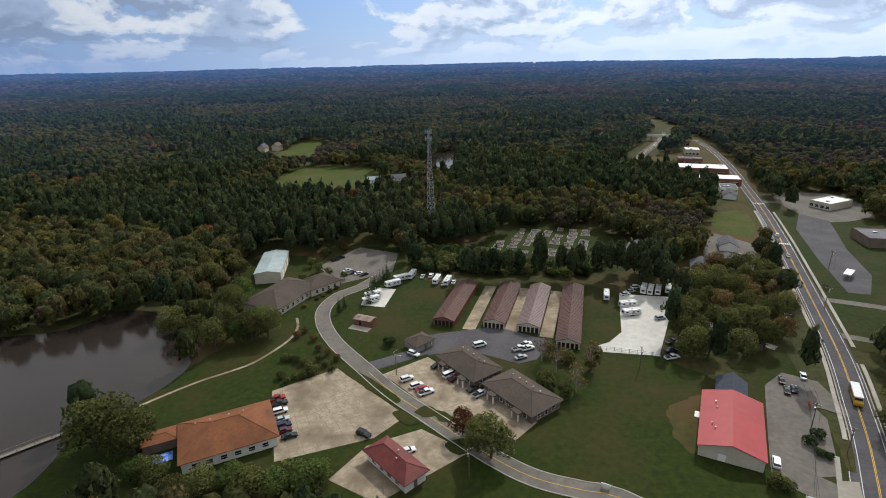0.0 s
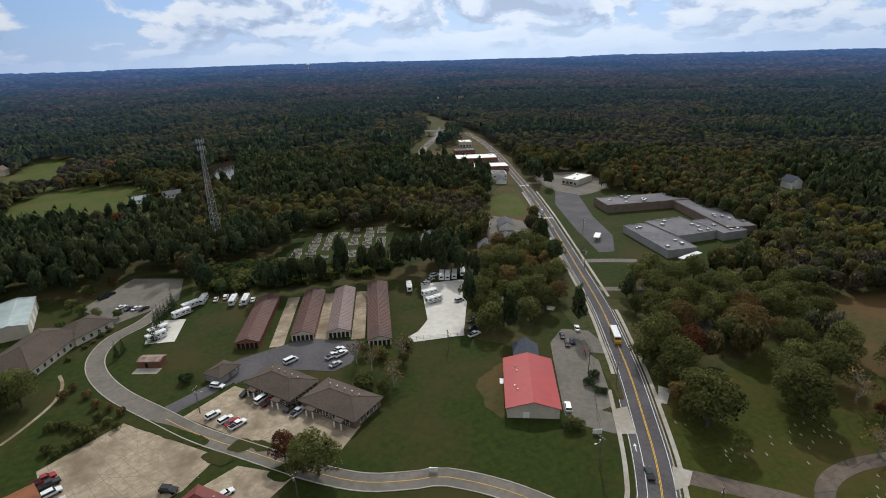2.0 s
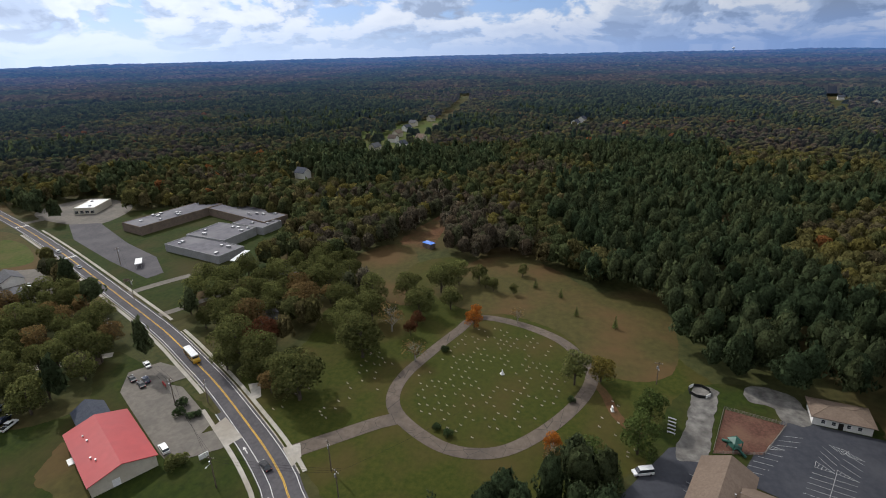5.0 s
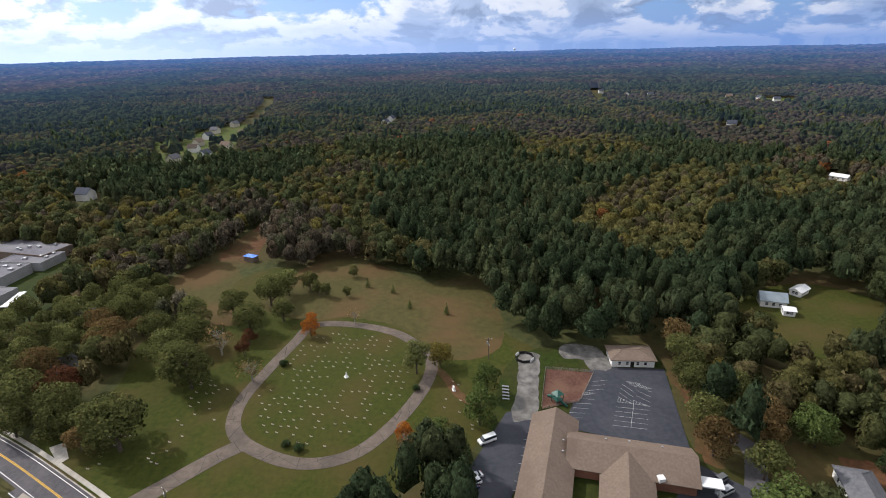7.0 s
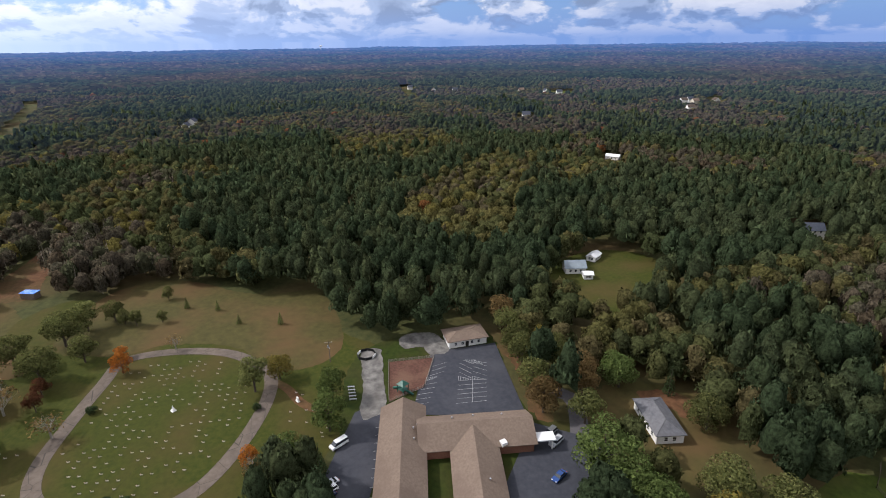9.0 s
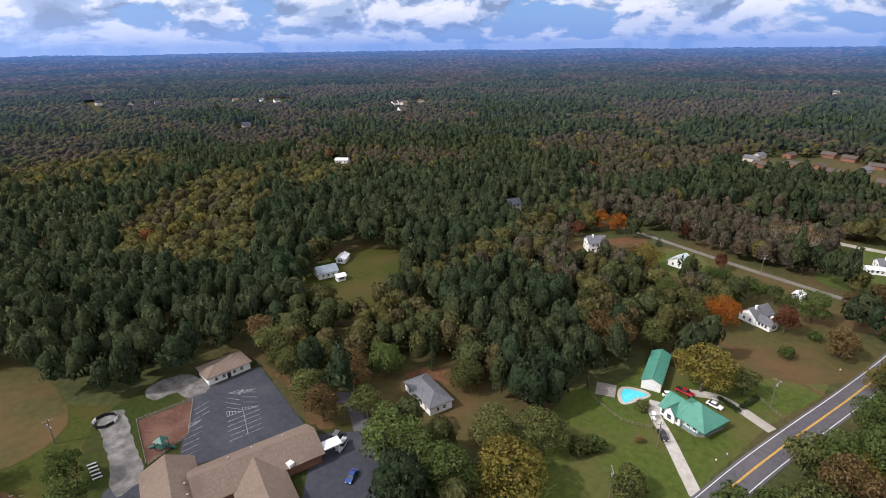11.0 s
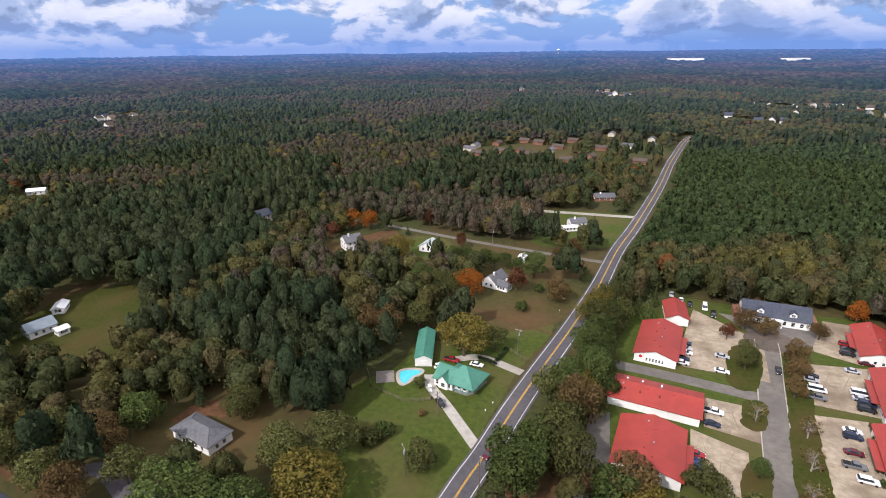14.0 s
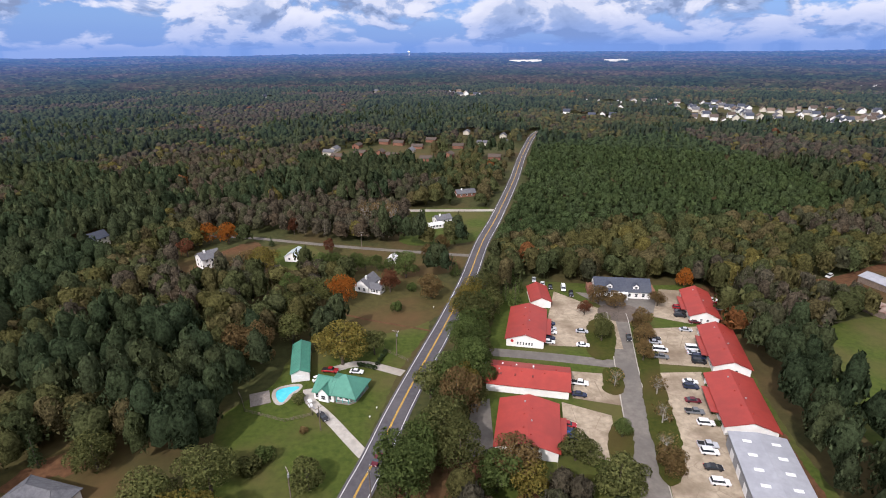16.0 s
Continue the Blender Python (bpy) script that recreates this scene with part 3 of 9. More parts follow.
FAR_HOMES = [(45, -573), (-3, -546), (-43, -572), (-47, -504), (-71, -521), (-8, -610), (-87, -569), (-111, -666), (-116, -583), (-142, -587), (-113, -502), (-150, -631), (39, -530), (17, -545), (-15, -527), (-34, -551),
             (49, -554), (22, -590), (-24, -600), (-62, -614), (633, -759), (625, -798), (655, -772), (1154, -463), (1064, -481), (1045, -522), (961, -634), (887, -675), (920, -666), (248, -1235), (4, -1321), (631, -428), (803, -4), (762, 5),
             (407, 230), (576, -684), (629, -715), (651, -753), (-299, -840), (-175, 662), (-160, 670), (248, 666), (567, 1145), (590, 1105), (615, 1120), (540, 214), (560, 190), (600, 214), (640, 222), (690, 226), (740, 232), (800, 222), (610, 182), (700, 186)]
HOMES = NEAR_HOMES + FAR_HOMES

# ---- ground ----


def rise(r):
    """The land climbs slowly towards the skyline."""
    u = np.clip((r - 900) / 3900, 0, 1)
    return 44 * u * u * (3 - 2 * u)


def build_ground():
    rings = np.unique(np.concatenate([np.linspace(0, 900, 31), np.geomspace(900, 4950, 40)]))
    seg = 160
    ang = np.linspace(0, 2 * np.pi, seg, endpoint=False)
    verts, faces = [(0, 0, 0)], []
    for r in rings[1:]:
        for a in ang:
            x, y = r * math.cos(a), r * math.sin(a)
            w = min(1, max(0, (r - 700) / 900))
            verts.append((x, y, float(rise(r)) + w * 14 * (noise.noise((x / 700, y / 700, 0.3)) - 0.2)))
    for i in range(len(rings) - 1):
        for j in range(seg):
            k = (j + 1) % seg
            if i == 0:
                faces.append((0, 1 + j, 1 + k))
            else:
                a = 1 + (i - 1) * seg
                faces.append((a + j, a + seg + j, a + seg + k, a + k))
    ob = mesh_object("ground", verts, faces, M["ground"])
    tagged(ob, "dark grassy woodland soil with brown leaf litter", "ground", kind="structure")


build_ground()


def lift(x, y):
    r = np.hypot(x, y)
    return rise(r)


def build_surfaces():
    sheet("lawn_1", CLEAR["west"], 0.05, M["lawn"], "mown green lawn round the town buildings")
    sheet("lawn_2", CLEAR["cemetery"], 0.05, M["lawn_warm"], "mown cemetery lawn, green with brownish patches")
    sheet("field_1", [(246, 44), (249, 16), (217, -15), (207, -40), (160, -38), (152, -16), (176, -2), (188, 20), (188, 36), (205, 58)], 0.10, M["lawn_dry"], "brownish dry grass field beside the woods")
    sheet("field_2", CLEAR["meadow"], 0.05, M["lawn_dry"], "dry brown meadow among the trees")
    sheet("lawn_3", CLEAR["green_house"], 0.05, M["lawn_fresh"], "green front lawn of the house with the pool")
    sheet("lawn_4", CLEAR["north_lawns"], 0.05, M["lawn_dry"], "patchy lawn beside the country road")
    sheet("lawn_5", CLEAR["far_lawns"], 0.05, M["lawn_dry"], "patchy lawn along the lane")
    sheet("dirt_12", CLEAR["yard_b"], 0.052, M["litter"], "reddish brown yard of the white house")
    sheet("lawn_43", CLEAR["yard_c"], 0.055, M["lawn_fresh"], "green yard of the cottage by the lane")
    sheet("lawn_44", CLEAR["orchard"], 0.045, M["lawn_warm"], "grass under scattered old oaks")
    sheet("dirt_14", CLEAR["dirt_lane"], 0.05, M["litter"], "bare orange soil of a lane at the wood edge")
    sheet("dirt_13", [(139, -89), (118, -85), (98, -78), (94, -83), (118, -91), (139, -95)], 0.06, M["litter"], "strip of orange leaf litter beside the church car park")
    sheet("lawn_6", CLEAR["corner_lawn"], 0.05, M["lawn_fresh"], "lawn at the junction of the lanes")
    sheet("lawn_7", CLEAR["blue_house"], 0.05, M["lawn_warm"], "green lawn in a woodland clearing")
    sheet("lawn_8", CLEAR["east_field"], 0.05, M["lawn_fresh"], "open green pasture beside the woods")
    sheet("lawn_9", CLEAR["school"], 0.05, M["lawn"], "school lawn")
    sheet("lawn_10", CLEAR["graves_old"], 0.05, M["lawn"], "old cemetery lawn between stone plots")
    sheet("lawn_11", CLEAR["far_meadow"], 0.08, M["lawn_fresh"], "bright green meadow enclosed by woods")
    sheet("lawn_12", CLEAR["far_meadow_b"], 0.08, M["lawn_fresh"], "green meadow enclosed by woods")
    sheet("lawn_14", CLEAR["offices"], 0.04, M["lawn_fresh"], "green grass strips round the offices")
    sheet("dirt_1", [(-28, -96), (-32, -120), (-24, -122), (-6, -100), (-20, -84), (-44, -88), (-52, -98)], 0.06, M["litter"], "reddish bare soil and leaf litter by the highway")
    sheet("dirt_6", [(-150, -200), (-132, -160), (-121, -132), (-114, -108), (-104, -70), (-98, -66), (-112, -112), (-128, -160), (-140, -196)], 0.06, M["litter"], "strip of leaf litter behind the offices")
    sheet("dirt_5", CLEAR["dirt_yard"], 0.05, M["litter"], "bare reddish yard beside the pasture")
    sheet("dirt_2", CLEAR["cottage"], 0.05, M["lawn_dry"], "dry grass yard of the cottage with brown leaves")
    sheet("dirt_9", [(86, -114), (92, -112), (88, -122), (80, -124), (74, -118)], 0.07, M["litter"], "patch of reddish leaf litter beside the cottage")
    sheet("lawn_13", CLEAR["church"], 0.04, M["lawn"], "grass round the church")
    sheet("dirt_3", CLEAR["downtown"], 0.05, M["lawn_dry"], "grassy and worn yards of the small town centre")
    sheet("lawn_45", CLEAR["town_front"], 0.048, M["lawn_dry"], "worn grass between the town houses")
    sheet("lot_20", CLEAR["town_lot"], 0.08, M["asphalt_old"], "grey asphalt car park among trees in the town", smooth=False, category="car park")
    sheet("lawn_40", CLEAR["town_lawn"], 0.06, M["lawn_fresh"], "bright green lawn plot beside the highway")
    sheet("dirt_4", CLEAR["stores"], 0.05, M["asphalt_old"], "paved yard of the stores")
    for k, key in ((16, "estate"), (17, "far_street"), (41, "far_field"), (42, "west_field")):
        ob = sheet("lawn_%d" % k, CLEAR[key], 0.05, M["lawn_dry" if key == "estate" else "lawn_fresh"], "far grass plots among the woods")
        ob.location.z = float(rise(max(math.hypot(*q) for q in CLEAR[key]))) + 0.4
    for k, pts in enumerate(([(-4, 134.5), (0, 137.5), (3, 133.5), (-1, 131.5)], [(1.5, 135), (6, 133), (9, 128.5), (4, 129)], [(-8, 136), (-3, 130.5), (-6, 128.5), (-11, 134)], [(4, 119), (9, 121.5), (12, 117.5), (7.5, 114.5)],
                             [(-30, 164), (-24, 160), (-9, 143), (-12, 140.5), (-28, 159)])):
        sheet("lawn_%d" % (18 + k), pts, 0.15, M["lawn"], "small kerbed patch of grass at the car park edge")
    sheet("pond", CLEAR["pond"], 0.09, M["water"], "muddy brown pond with a calm surface", category="pond")
    sheet("pond_far", CLEAR["far_pond"], 0.12, M["water"], "small still pond among the woods", category="pond")
    # paved lots
    sheet("lot_1", [(-50.5, 150.5), (-30.5, 162), (-6.5, 133), (-16, 124), (-42.5, 117)], 0.10, M["concrete_worn"], "worn tan concrete car park with dark joints", smooth=False, category="car park")
    sheet("lot_2", [(-27, 109), (-17.7, 121), (-2.3, 126.5), (10.5, 115.5), (-14, 100)], 0.10, M["concrete_worn"], "stained concrete forecourt of the small red-roofed building", smooth=False, category="car park")
    sheet("lot_3", [(-14.5, 156.5), (1.5, 166), (32, 126), (24, 119), (4.5, 131)], 0.10, M["concrete_worn"], "stained concrete forecourt of the brown offices", smooth=False, category="car park")
    sheet("lot_4", [(-52, 262), (-31.5, 290), (-9.5, 277), (-12.5, 250), (-37, 238)], 0.10, M["asphalt_old"], "grey asphalt car park of the town hall", smooth=False, category="car park")
    sheet("lot_5", [(90, 210), (77.5, 176), (70, 169), (62, 166), (63, 163), (84, 157.5), (113, 204)], 0.11, M["concrete_white"], "pale concrete storage yard for caravans", smooth=False, category="yard")
    sheet("lot_6", [(103.2, 127.3), (109.3, 136.8), (119.4, 143), (127.3, 136.8), (125, 121.9), (123.5, 119), (116.5, 124.9), (116.2, 118.7), (102.8, 97.4), (97.8, 97.5), (101.8, 92.4), (99.4, 85.5), (93.7, 87.9), (85.5, 98.3), (88.1, 103.2)], 0.10, M["asphalt_old"], "grey asphalt car park beside the red-roofed hall", smooth=False, category="car park")
    sheet("dirt_8", [(73.6, 128.2), (81.1, 132.1), (86.4, 131.7), (72.8, 109.8), (69, 111.4), (70.6, 122.8)], 0.09, M["lawn_dry"], "worn brown grass beside the red-roofed hall")
    for k, pts in enumerate(([(105.8, 95.1), (99.1, 84.8), (95, 86.9), (101.5, 96)], [(97.5, 71.3), (100.6, 67.6), (95.8, 64.7), (91.7, 65.3)], [(122.3, 98.2), (124, 94.8), (117.1, 90.2), (115, 91.8)])):
        sheet("apron_%d" % (k + 1), pts, 0.12, M["concrete"], "pale concrete drive apron at the highway", smooth=False)
    sheet("lot_7", [(30, 186), (6, 183), (-4, 180), (2, 167), (14, 171), (33, 158), (40, 160), (49, 172)], 0.09, M["asphalt"], "asphalt yard in front of the storage sheds", smooth=False, category="yard")
    sheet("lot_8", [(112.5, -46), (128, -55), (141, -65), (136.5, -88), (98, -76)], 0.09, M["asphalt_dark"], "dark asphalt church car park with white stalls", smooth=False, category="car park")
    sheet("lot_9", [(121, -31), (124, -41), (112, -40), (84, -22), (70, -24), (74, -8), (96, -14)], 0.09, M["asphalt_dark"], "dark asphalt strip beside the church", smooth=False, category="car park")
    sheet("lot_10", [(86, -66), (94, -76), (78, -90), (62, -70), (74, -52)], 0.10, M["asphalt_dark"], "dark asphalt court beside the church", smooth=False, category="car park")
    sheet("gravel_1", [(118, -32), (117, -36), (118.5, -39.8), (132, -44), (145, -47.7), (151, -49), (152.5, -45), (150.7, -42), (134, -37.5)], 0.12, M["gravel"], "worn pale gravel track beside the playground", category="track")
    sheet("gravel_2", [(154.8, -58), (156, -64), (151.2, -71.4), (139.4, -71), (139, -64.6), (145.4, -62.8), (147, -57)], 0.12, M["gravel"], "pale gravel patch at the edge of the woods", category="track")
    sheet("playground_floor", [(141.6, -49.3), (137.4, -63.9), (123.5, -54.2), (121.4, -42)], 0.12, M["mulch"], "reddish brown mulch of the playground", smooth=False, category="playground")
    sheet("lot_11", [(-79, -206), (-96.5, -182), (-89, -156), (-63.5, -162), (-69, -182)], 0.09, M["concrete_worn"], "stained concrete office car park", smooth=False, category="car park")
    sheet("lot_12", [(-66, -145), (-81, -141), (-75, -125.5), (-61.5, -131)], 0.09, M["concrete_worn"], "stained concrete office car park", smooth=False, category="car park")
    sheet("lot_13", [(-57.5, -129.5), (-70, -121.5), (-64.5, -103), (-52, -109)], 0.09, M["concrete_worn"], "stained concrete office car park", smooth=False, category="car park")
    sheet("lot_14", [(-125.8, -202), (-136, -199), (-123.5, -170), (-111, -178)], 0.09, M["concrete_worn"], "stained concrete office car park", smooth=False, category="car park")
    sheet("lot_15", [(-105.5, -169), (-126, -168), (-115, -140.7), (-95.5, -146)], 0.09, M["concrete_worn"], "stained concrete office car park", smooth=False, category="car park")
    sheet("lot_16", [(-89.5, -141), (-110, -139), (-86, -72), (-68, -78)], 0.09, M["concrete_worn"], "stained concrete office car park", smooth=False, category="car park")
    sheet("lot_17", [(-96, -186), (-112, -180), (-122, -194), (-88, -204)], 0.085, M["asphalt_old"], "grey asphalt court in front of the blue-roofed building", smooth=False, category="car park")
    sheet("lot_18", [(231, 288), (206, 237), (190, 199), (198, 196), (216, 216), (232, 250), (262, 300), (255, 318)], 0.10, M["asphalt"], "grey asphalt school drive and car park", smooth=False, category="car park")
    sheet("lot_19", [(-30, -132), (-36, -134), (-33, -112), (-24, -108)], 0.07, M["asphalt_old"], "shaded asphalt strip behind the offices", smooth=False, category="yard")
    for k, pts in enumerate(([(-84.2, -177.0), (-93.2, -175.9), (-83.7, -152.2), (-75.6, -154.3)],
                             [(-77.1, -144.5), (-82.7, -143.9), (-78.0, -131.6), (-72.6, -132.8)],
                             [(-67.4, -116.8), (-73.6, -116.8), (-67.9, -103.2), (-62.5, -103.8)],
                             [(-100.7, -173.7), (-107.3, -173.0), (-94.9, -140.2), (-81.5, -101.6), (-72.8, -94.7), (-77.8, -113.9), (-88.0, -141.0)],
                             [(-46.6, -100.3), (-58.0, -99.0), (-55.4, -92.6), (-40.9, -94.3)])):
        sheet("lawn_%d" % (30 + k), pts, 0.15, M["lawn_warm"], "strip of dry grass between office car parks")
    sheet("slab_1", [(-22.8, 232.2), (-10.4, 227.8), (-15.4, 209.1), (-25.8, 212.6)], 0.10, M["concrete_white"], "pale concrete slab for parked caravans", smooth=False, category="slab")
    # concrete joints of the large car park
    lot = bpy.data.objects["lot_1"]
    a, b = Vector((-42.5, 117)), Vector((-16, 124))
    for i in range(9):
        u = i / 8
        p, q = Vector((-50.5, 150.5)).lerp(Vector((-42.5, 117)), u), Vector((-30.5, 162)).lerp(Vector((-6.5, 133)), min(1, u * 1.08))
        ribbon("joint", [Vector((*p, 0)), Vector((*q, 0))], 0.06, -0.06, 0.165, M["joint"], lot)
    for i in range(1, 9):
        u = i / 9
        p, q = Vector((-50.5, 150.5)).lerp(Vector((-30.5, 162)), u), Vector((-42.5, 117)).lerp(Vector((-8, 128)), u)
        ribbon("joint", [Vector((*p, 0)), Vector((*q, 0))], 0.06, -0.06, 0.168, M["joint"], lot)


build_surfaces()


def build_roads():
    line = curve_points(HIGHWAY, 4.0)
    road = ribbon("road_1", line, 4.1, -4.1, 0.14, M["asphalt"])
    tagged(road, "two-lane asphalt highway with yellow centre lines", "road", kind="structure")
    for off in (0.22, -0.08):
        ribbon("centre_line", line, off, off - 0.16, 0.165, M["line_yellow"], road, "worn yellow paint line")
    for off in (3.42, -3.28):
        ribbon("edge_line", line, off, off - 0.16, 0.165, M["line_white"], road, "white paint line")
    # wider town stretch with a turning lane
    town = [p for p in line if p.y > 50 and p.y < 330]
    lane = [p for p in line if 48 < p.y < 97]
    wide = ribbon("road_2", lane, 6.0, 4.0, 0.138, M["asphalt"])
    tagged(wide, "asphalt turning lane beside the highway", "road", kind="structure")
    ribbon("edge_line", lane, 5.8, 5.65, 0.165, M["line_white"], wide)
    # turn arrows
    for u in (0.25, 0.62):
        i = int(len(lane) * u)
        d = (lane[i + 1] - lane[i]).normalized()
        s = Vector((-d.y, d.x, 0))
        c = lane[i] + s * 4.5 + Vector((0, 0, 0.168))
        pts = [c - d * 1.6 - s * 0.12, c - d * 1.6 + s * 0.12, c + d * 0.5 + s * 0.12, c + d * 0.5 - s * 0.12, c + d * 0.5 + s * 0.55, c + d * 1.6, c + d * 0.5 - s * 0.55]
        mesh_object("turn_arrow", pts, [(0, 1, 2, 3), (4, 5, 6)], M["line_white"], wide)
    # pavements and kerbs
    stretch = [p for p in line if 62 < p.y < 150]
    walk_a = ribbon("pavement_1", stretch, -5.1, -6.3, 0.06, M["concrete"], thick=0.14)
    tagged(walk_a, "pale concrete pavement along the highway", "pavement", kind="structure")
    kerb = ribbon("kerb_1", stretch, -4.1, -4.4, 0.06, M["concrete"], thick=0.2)
    tagged(kerb, "concrete kerb of the highway", "kerb", kind="structure")
    stretch = [p for p in line if 48 < p.y < 100]
    walk_b = ribbon("pavement_2", stretch, 8.6, 7.4, 0.06, M["concrete"], thick=0.14)
    tagged(walk_b, "pale concrete pavement beside the lawn", "pavement", kind="structure")
    stretch = [p for p in line if 104 < p.y < 330]
    walk_c = ribbon("pavement_3", stretch, 6.0, 4.8, 0.06, M["concrete"], thick=0.14)
    tagged(walk_c, "pale concrete pavement along the highway", "pavement", kind="structure")
    kerb = ribbon("kerb_2", stretch, 4.4, 4.1, 0.06, M["concrete"], thick=0.2)
    tagged(kerb, "concrete kerb of the highway", "kerb", kind="structure")
    stretch = [p for p in line if 158 < p.y < 330]
    walk_d = ribbon("pavement_4", stretch, -5.2, -6.4, 0.06, M["concrete"], thick=0.14)
    tagged(walk_d, "pale concrete pavement along the highway", "pavement", kind="structure")
    # side road
    line = curve_points(SIDE_ROAD, 3.0)
    side = ribbon("road_3", line, 2.9, -2.9, 0.13, M["asphalt_old"])
    tagged(side, "pale weathered side road curving through the town", "road", kind="structure")
    ribbon("centre_line", [p for p in line if p.y < 160], 0.08, -0.08, 0.15, M["line_yellow"], side)
    for off in (3.2, -2.9):
        kerb = ribbon("kerb_3", line, off, off - 0.3, 0.06, M["concrete"], thick=0.17)
        tagged(kerb, "low concrete kerb of the side road", "kerb", kind="structure")
    # cemetery loop
    line = curve_points(LOOP, 2.5, True)
    loop = ribbon("road_4", line, 2.15, -2.15, 0.13, M["asphalt_cracked"], closed=True)
    tagged(loop, "cracked narrow asphalt loop road in the cemetery", "road", kind="structure")
    line = curve_points([(94, 71.5), (99, 66), (106, 58), (113, 50), (117, 44)], 2.0)
    drive = ribbon("road_5", line, 2.7, -2.7, 0.125, M["asphalt_cracked"])
    tagged(drive, "cracked asphalt entrance drive of the cemetery", "road", kind="structure")
    line = curve_points([(149, -11), (142, -15), (132, -18), (124, -24)], 2.0)
    drive = ribbon("road_6", line, 1.5, -1.5, 0.125, M["litter"])
    tagged(drive, "bare dirt track between cemetery and church", "road", kind="structure")
    # office cul-de-sac
    line = curve_points(CUL_DE_SAC, 3.0)
    drive = ribbon("road_7", line, 3.6, -3.6, 0.13, M["asphalt_old"])
    tagged(drive, "grey office park drive", "road", kind="structure")
    for off in (3.9, -3.6):
        kerb = ribbon("kerb_4", line, off, off - 0.3, 0.06, M["concrete"], thick=0.17)
        tagged(kerb, "low concrete kerb of the office drive", "kerb", kind="structure")
    circle = [(-99.5 + 9 * math.cos(a), -183 + 8 * math.sin(a)) for a in np.linspace(0, 2 * math.pi, 14, endpoint=False)]
    sheet("road_8", circle, 0.135, M["asphalt_cracked"], "cracked asphalt turning circle of the office drive", category="road")
    line = curve_points([(-36, -162), (-60, -155), (-86, -146)], 3.0)
    drive = ribbon("road_9", line, 2.6, -2.6, 0.11, M["asphalt_old"])
    tagged(drive, "narrow grey lane between the red-roofed offices", "road", kind="structure")
    # lanes and drives
    for name, pts, w, mat, label in (
        ("road_10", [(100, -306), (78, -301), (31, -282), (8, -273), (-30, -260), (-52, -253)], 1.8, "asphalt_old", "pale narrow residential lane"),
        ("road_11", [(5, -344), (-21.8, -340.5), (-80, -333)], 2.6, "concrete", "pale concrete side street"),
        ("driveway_1", [(20.5, -146), (19, -139.5), (13.3, -131.6), (6.5, -121), (2, -114)], 1.7, "concrete", "pale concrete drive of the green-roofed house"),
        ("driveway_2", [(14, -156), (4, -158.5), (-10, -151)], 1.8, "concrete", "pale concrete drive of the green-roofed house"),
        ("driveway_3", [(12, -196), (2, -190), (-14, -182), (-22, -178)], 0.6, "litter", "narrow bare earth track to the country road"),
        ("path_1", [(-91.3, 146.7), (-83.1, 154.0), (-76.0, 159.5), (-68.0, 164.2), (-61.5, 168.9), (-55.5, 177.3), (-51.0, 186.3), (-50.2, 195.6), (-52.1, 203.4)], 0.55, "concrete_worn", "narrow worn footpath along the pond"),
        ("driveway_4", [(64, -64), (76, -78), (96, -92), (104, -90)], 2.6, "asphalt", "asphalt drive behind the church"),
        ("driveway_5", [(128, 158), (118, 172), (112, 184)], 1.8, "concrete", "driveway among the trees"),
        ("driveway_6", [(171, 196), (186, 188), (198, 180)], 2.4, "asphalt_old", "school side drive"),
        ("driveway_7", [(158, 164), (168, 158), (184, 150)], 2.0, "asphalt_old", "small side street among the trees"),
        ("road_12", [(-26, 233), (-20, 246), (-26, 258)], 3.0, "asphalt_old", "access road of the town hall car park"),
        ("driveway_8", [(-21, 161), (-10, 166), (2, 172), (18, 182)], 3.0, "asphalt", "short asphalt drive to the storage yard"),
        ("road_13", [(249, 352), (268, 344), (300, 330)], 3.0, "asphalt_old", "side street at the crossing"),
    ):
        ob = ribbon(name, curve_points(pts, 2.5), w, -w, 0.12, M[mat])
        tagged(ob, label, "road" if "road" in name else "path" if "path" in name else "driveway", kind="structure")
    line = curve_points(RAILWAY, 6.0)
    ob = ribbon("railway", line, 5, -5, 0.3, M["ballast"])
    tagged(ob, "brown gravel railway bed curving through woods", "railway", kind="structure")
    for off in (1.5, 0.8, -0.8, -1.5):
        ribbon("rail", line, off + 0.06, off - 0.06, 0.34, M["metal_grey"], ob, thick=0.14)
    bridge = thing("overpass", Matrix.Identity(4), "pale concrete road bridge over the railway", "bridge")
    a, b = Vector((290, 650, 0)), Vector((338, 637, 0))
    ribbon("deck", [a, b], 3.6, -3.6, 5.4, M["concrete_white"], bridge, thick=0.8)
    for s in (3.6, -3.3):
        ribbon("parapet", [a, b], s, s - 0.3, 6.2, M["concrete_white"], bridge, thick=1.0)
    for u in (0.3, 0.7):
        q = a.lerp(b, u)
        box_part("pier", q.x, q.y, 0, 0.9, 6.0, 5.4, M["concrete"], bridge, radians(-15))
    # stop lines and crossing bars at the school crossing
    for px, py in ((206, 264), (246, 346)):
        for i in range(7):
            u = -3 + i
            d = Vector((0.45, 0.893, 0))
            s = Vector((-d.y, d.x, 0))
            c = Vector((px, py, 0)) + s * u * 1.05
            ribbon("crossing_bar", [c - d * 1.3, c + d * 1.3], 0.3, -0.3, 0.17, M["line_white"], road)
    # stalls
    lot = bpy.data.objects["lot_8"]

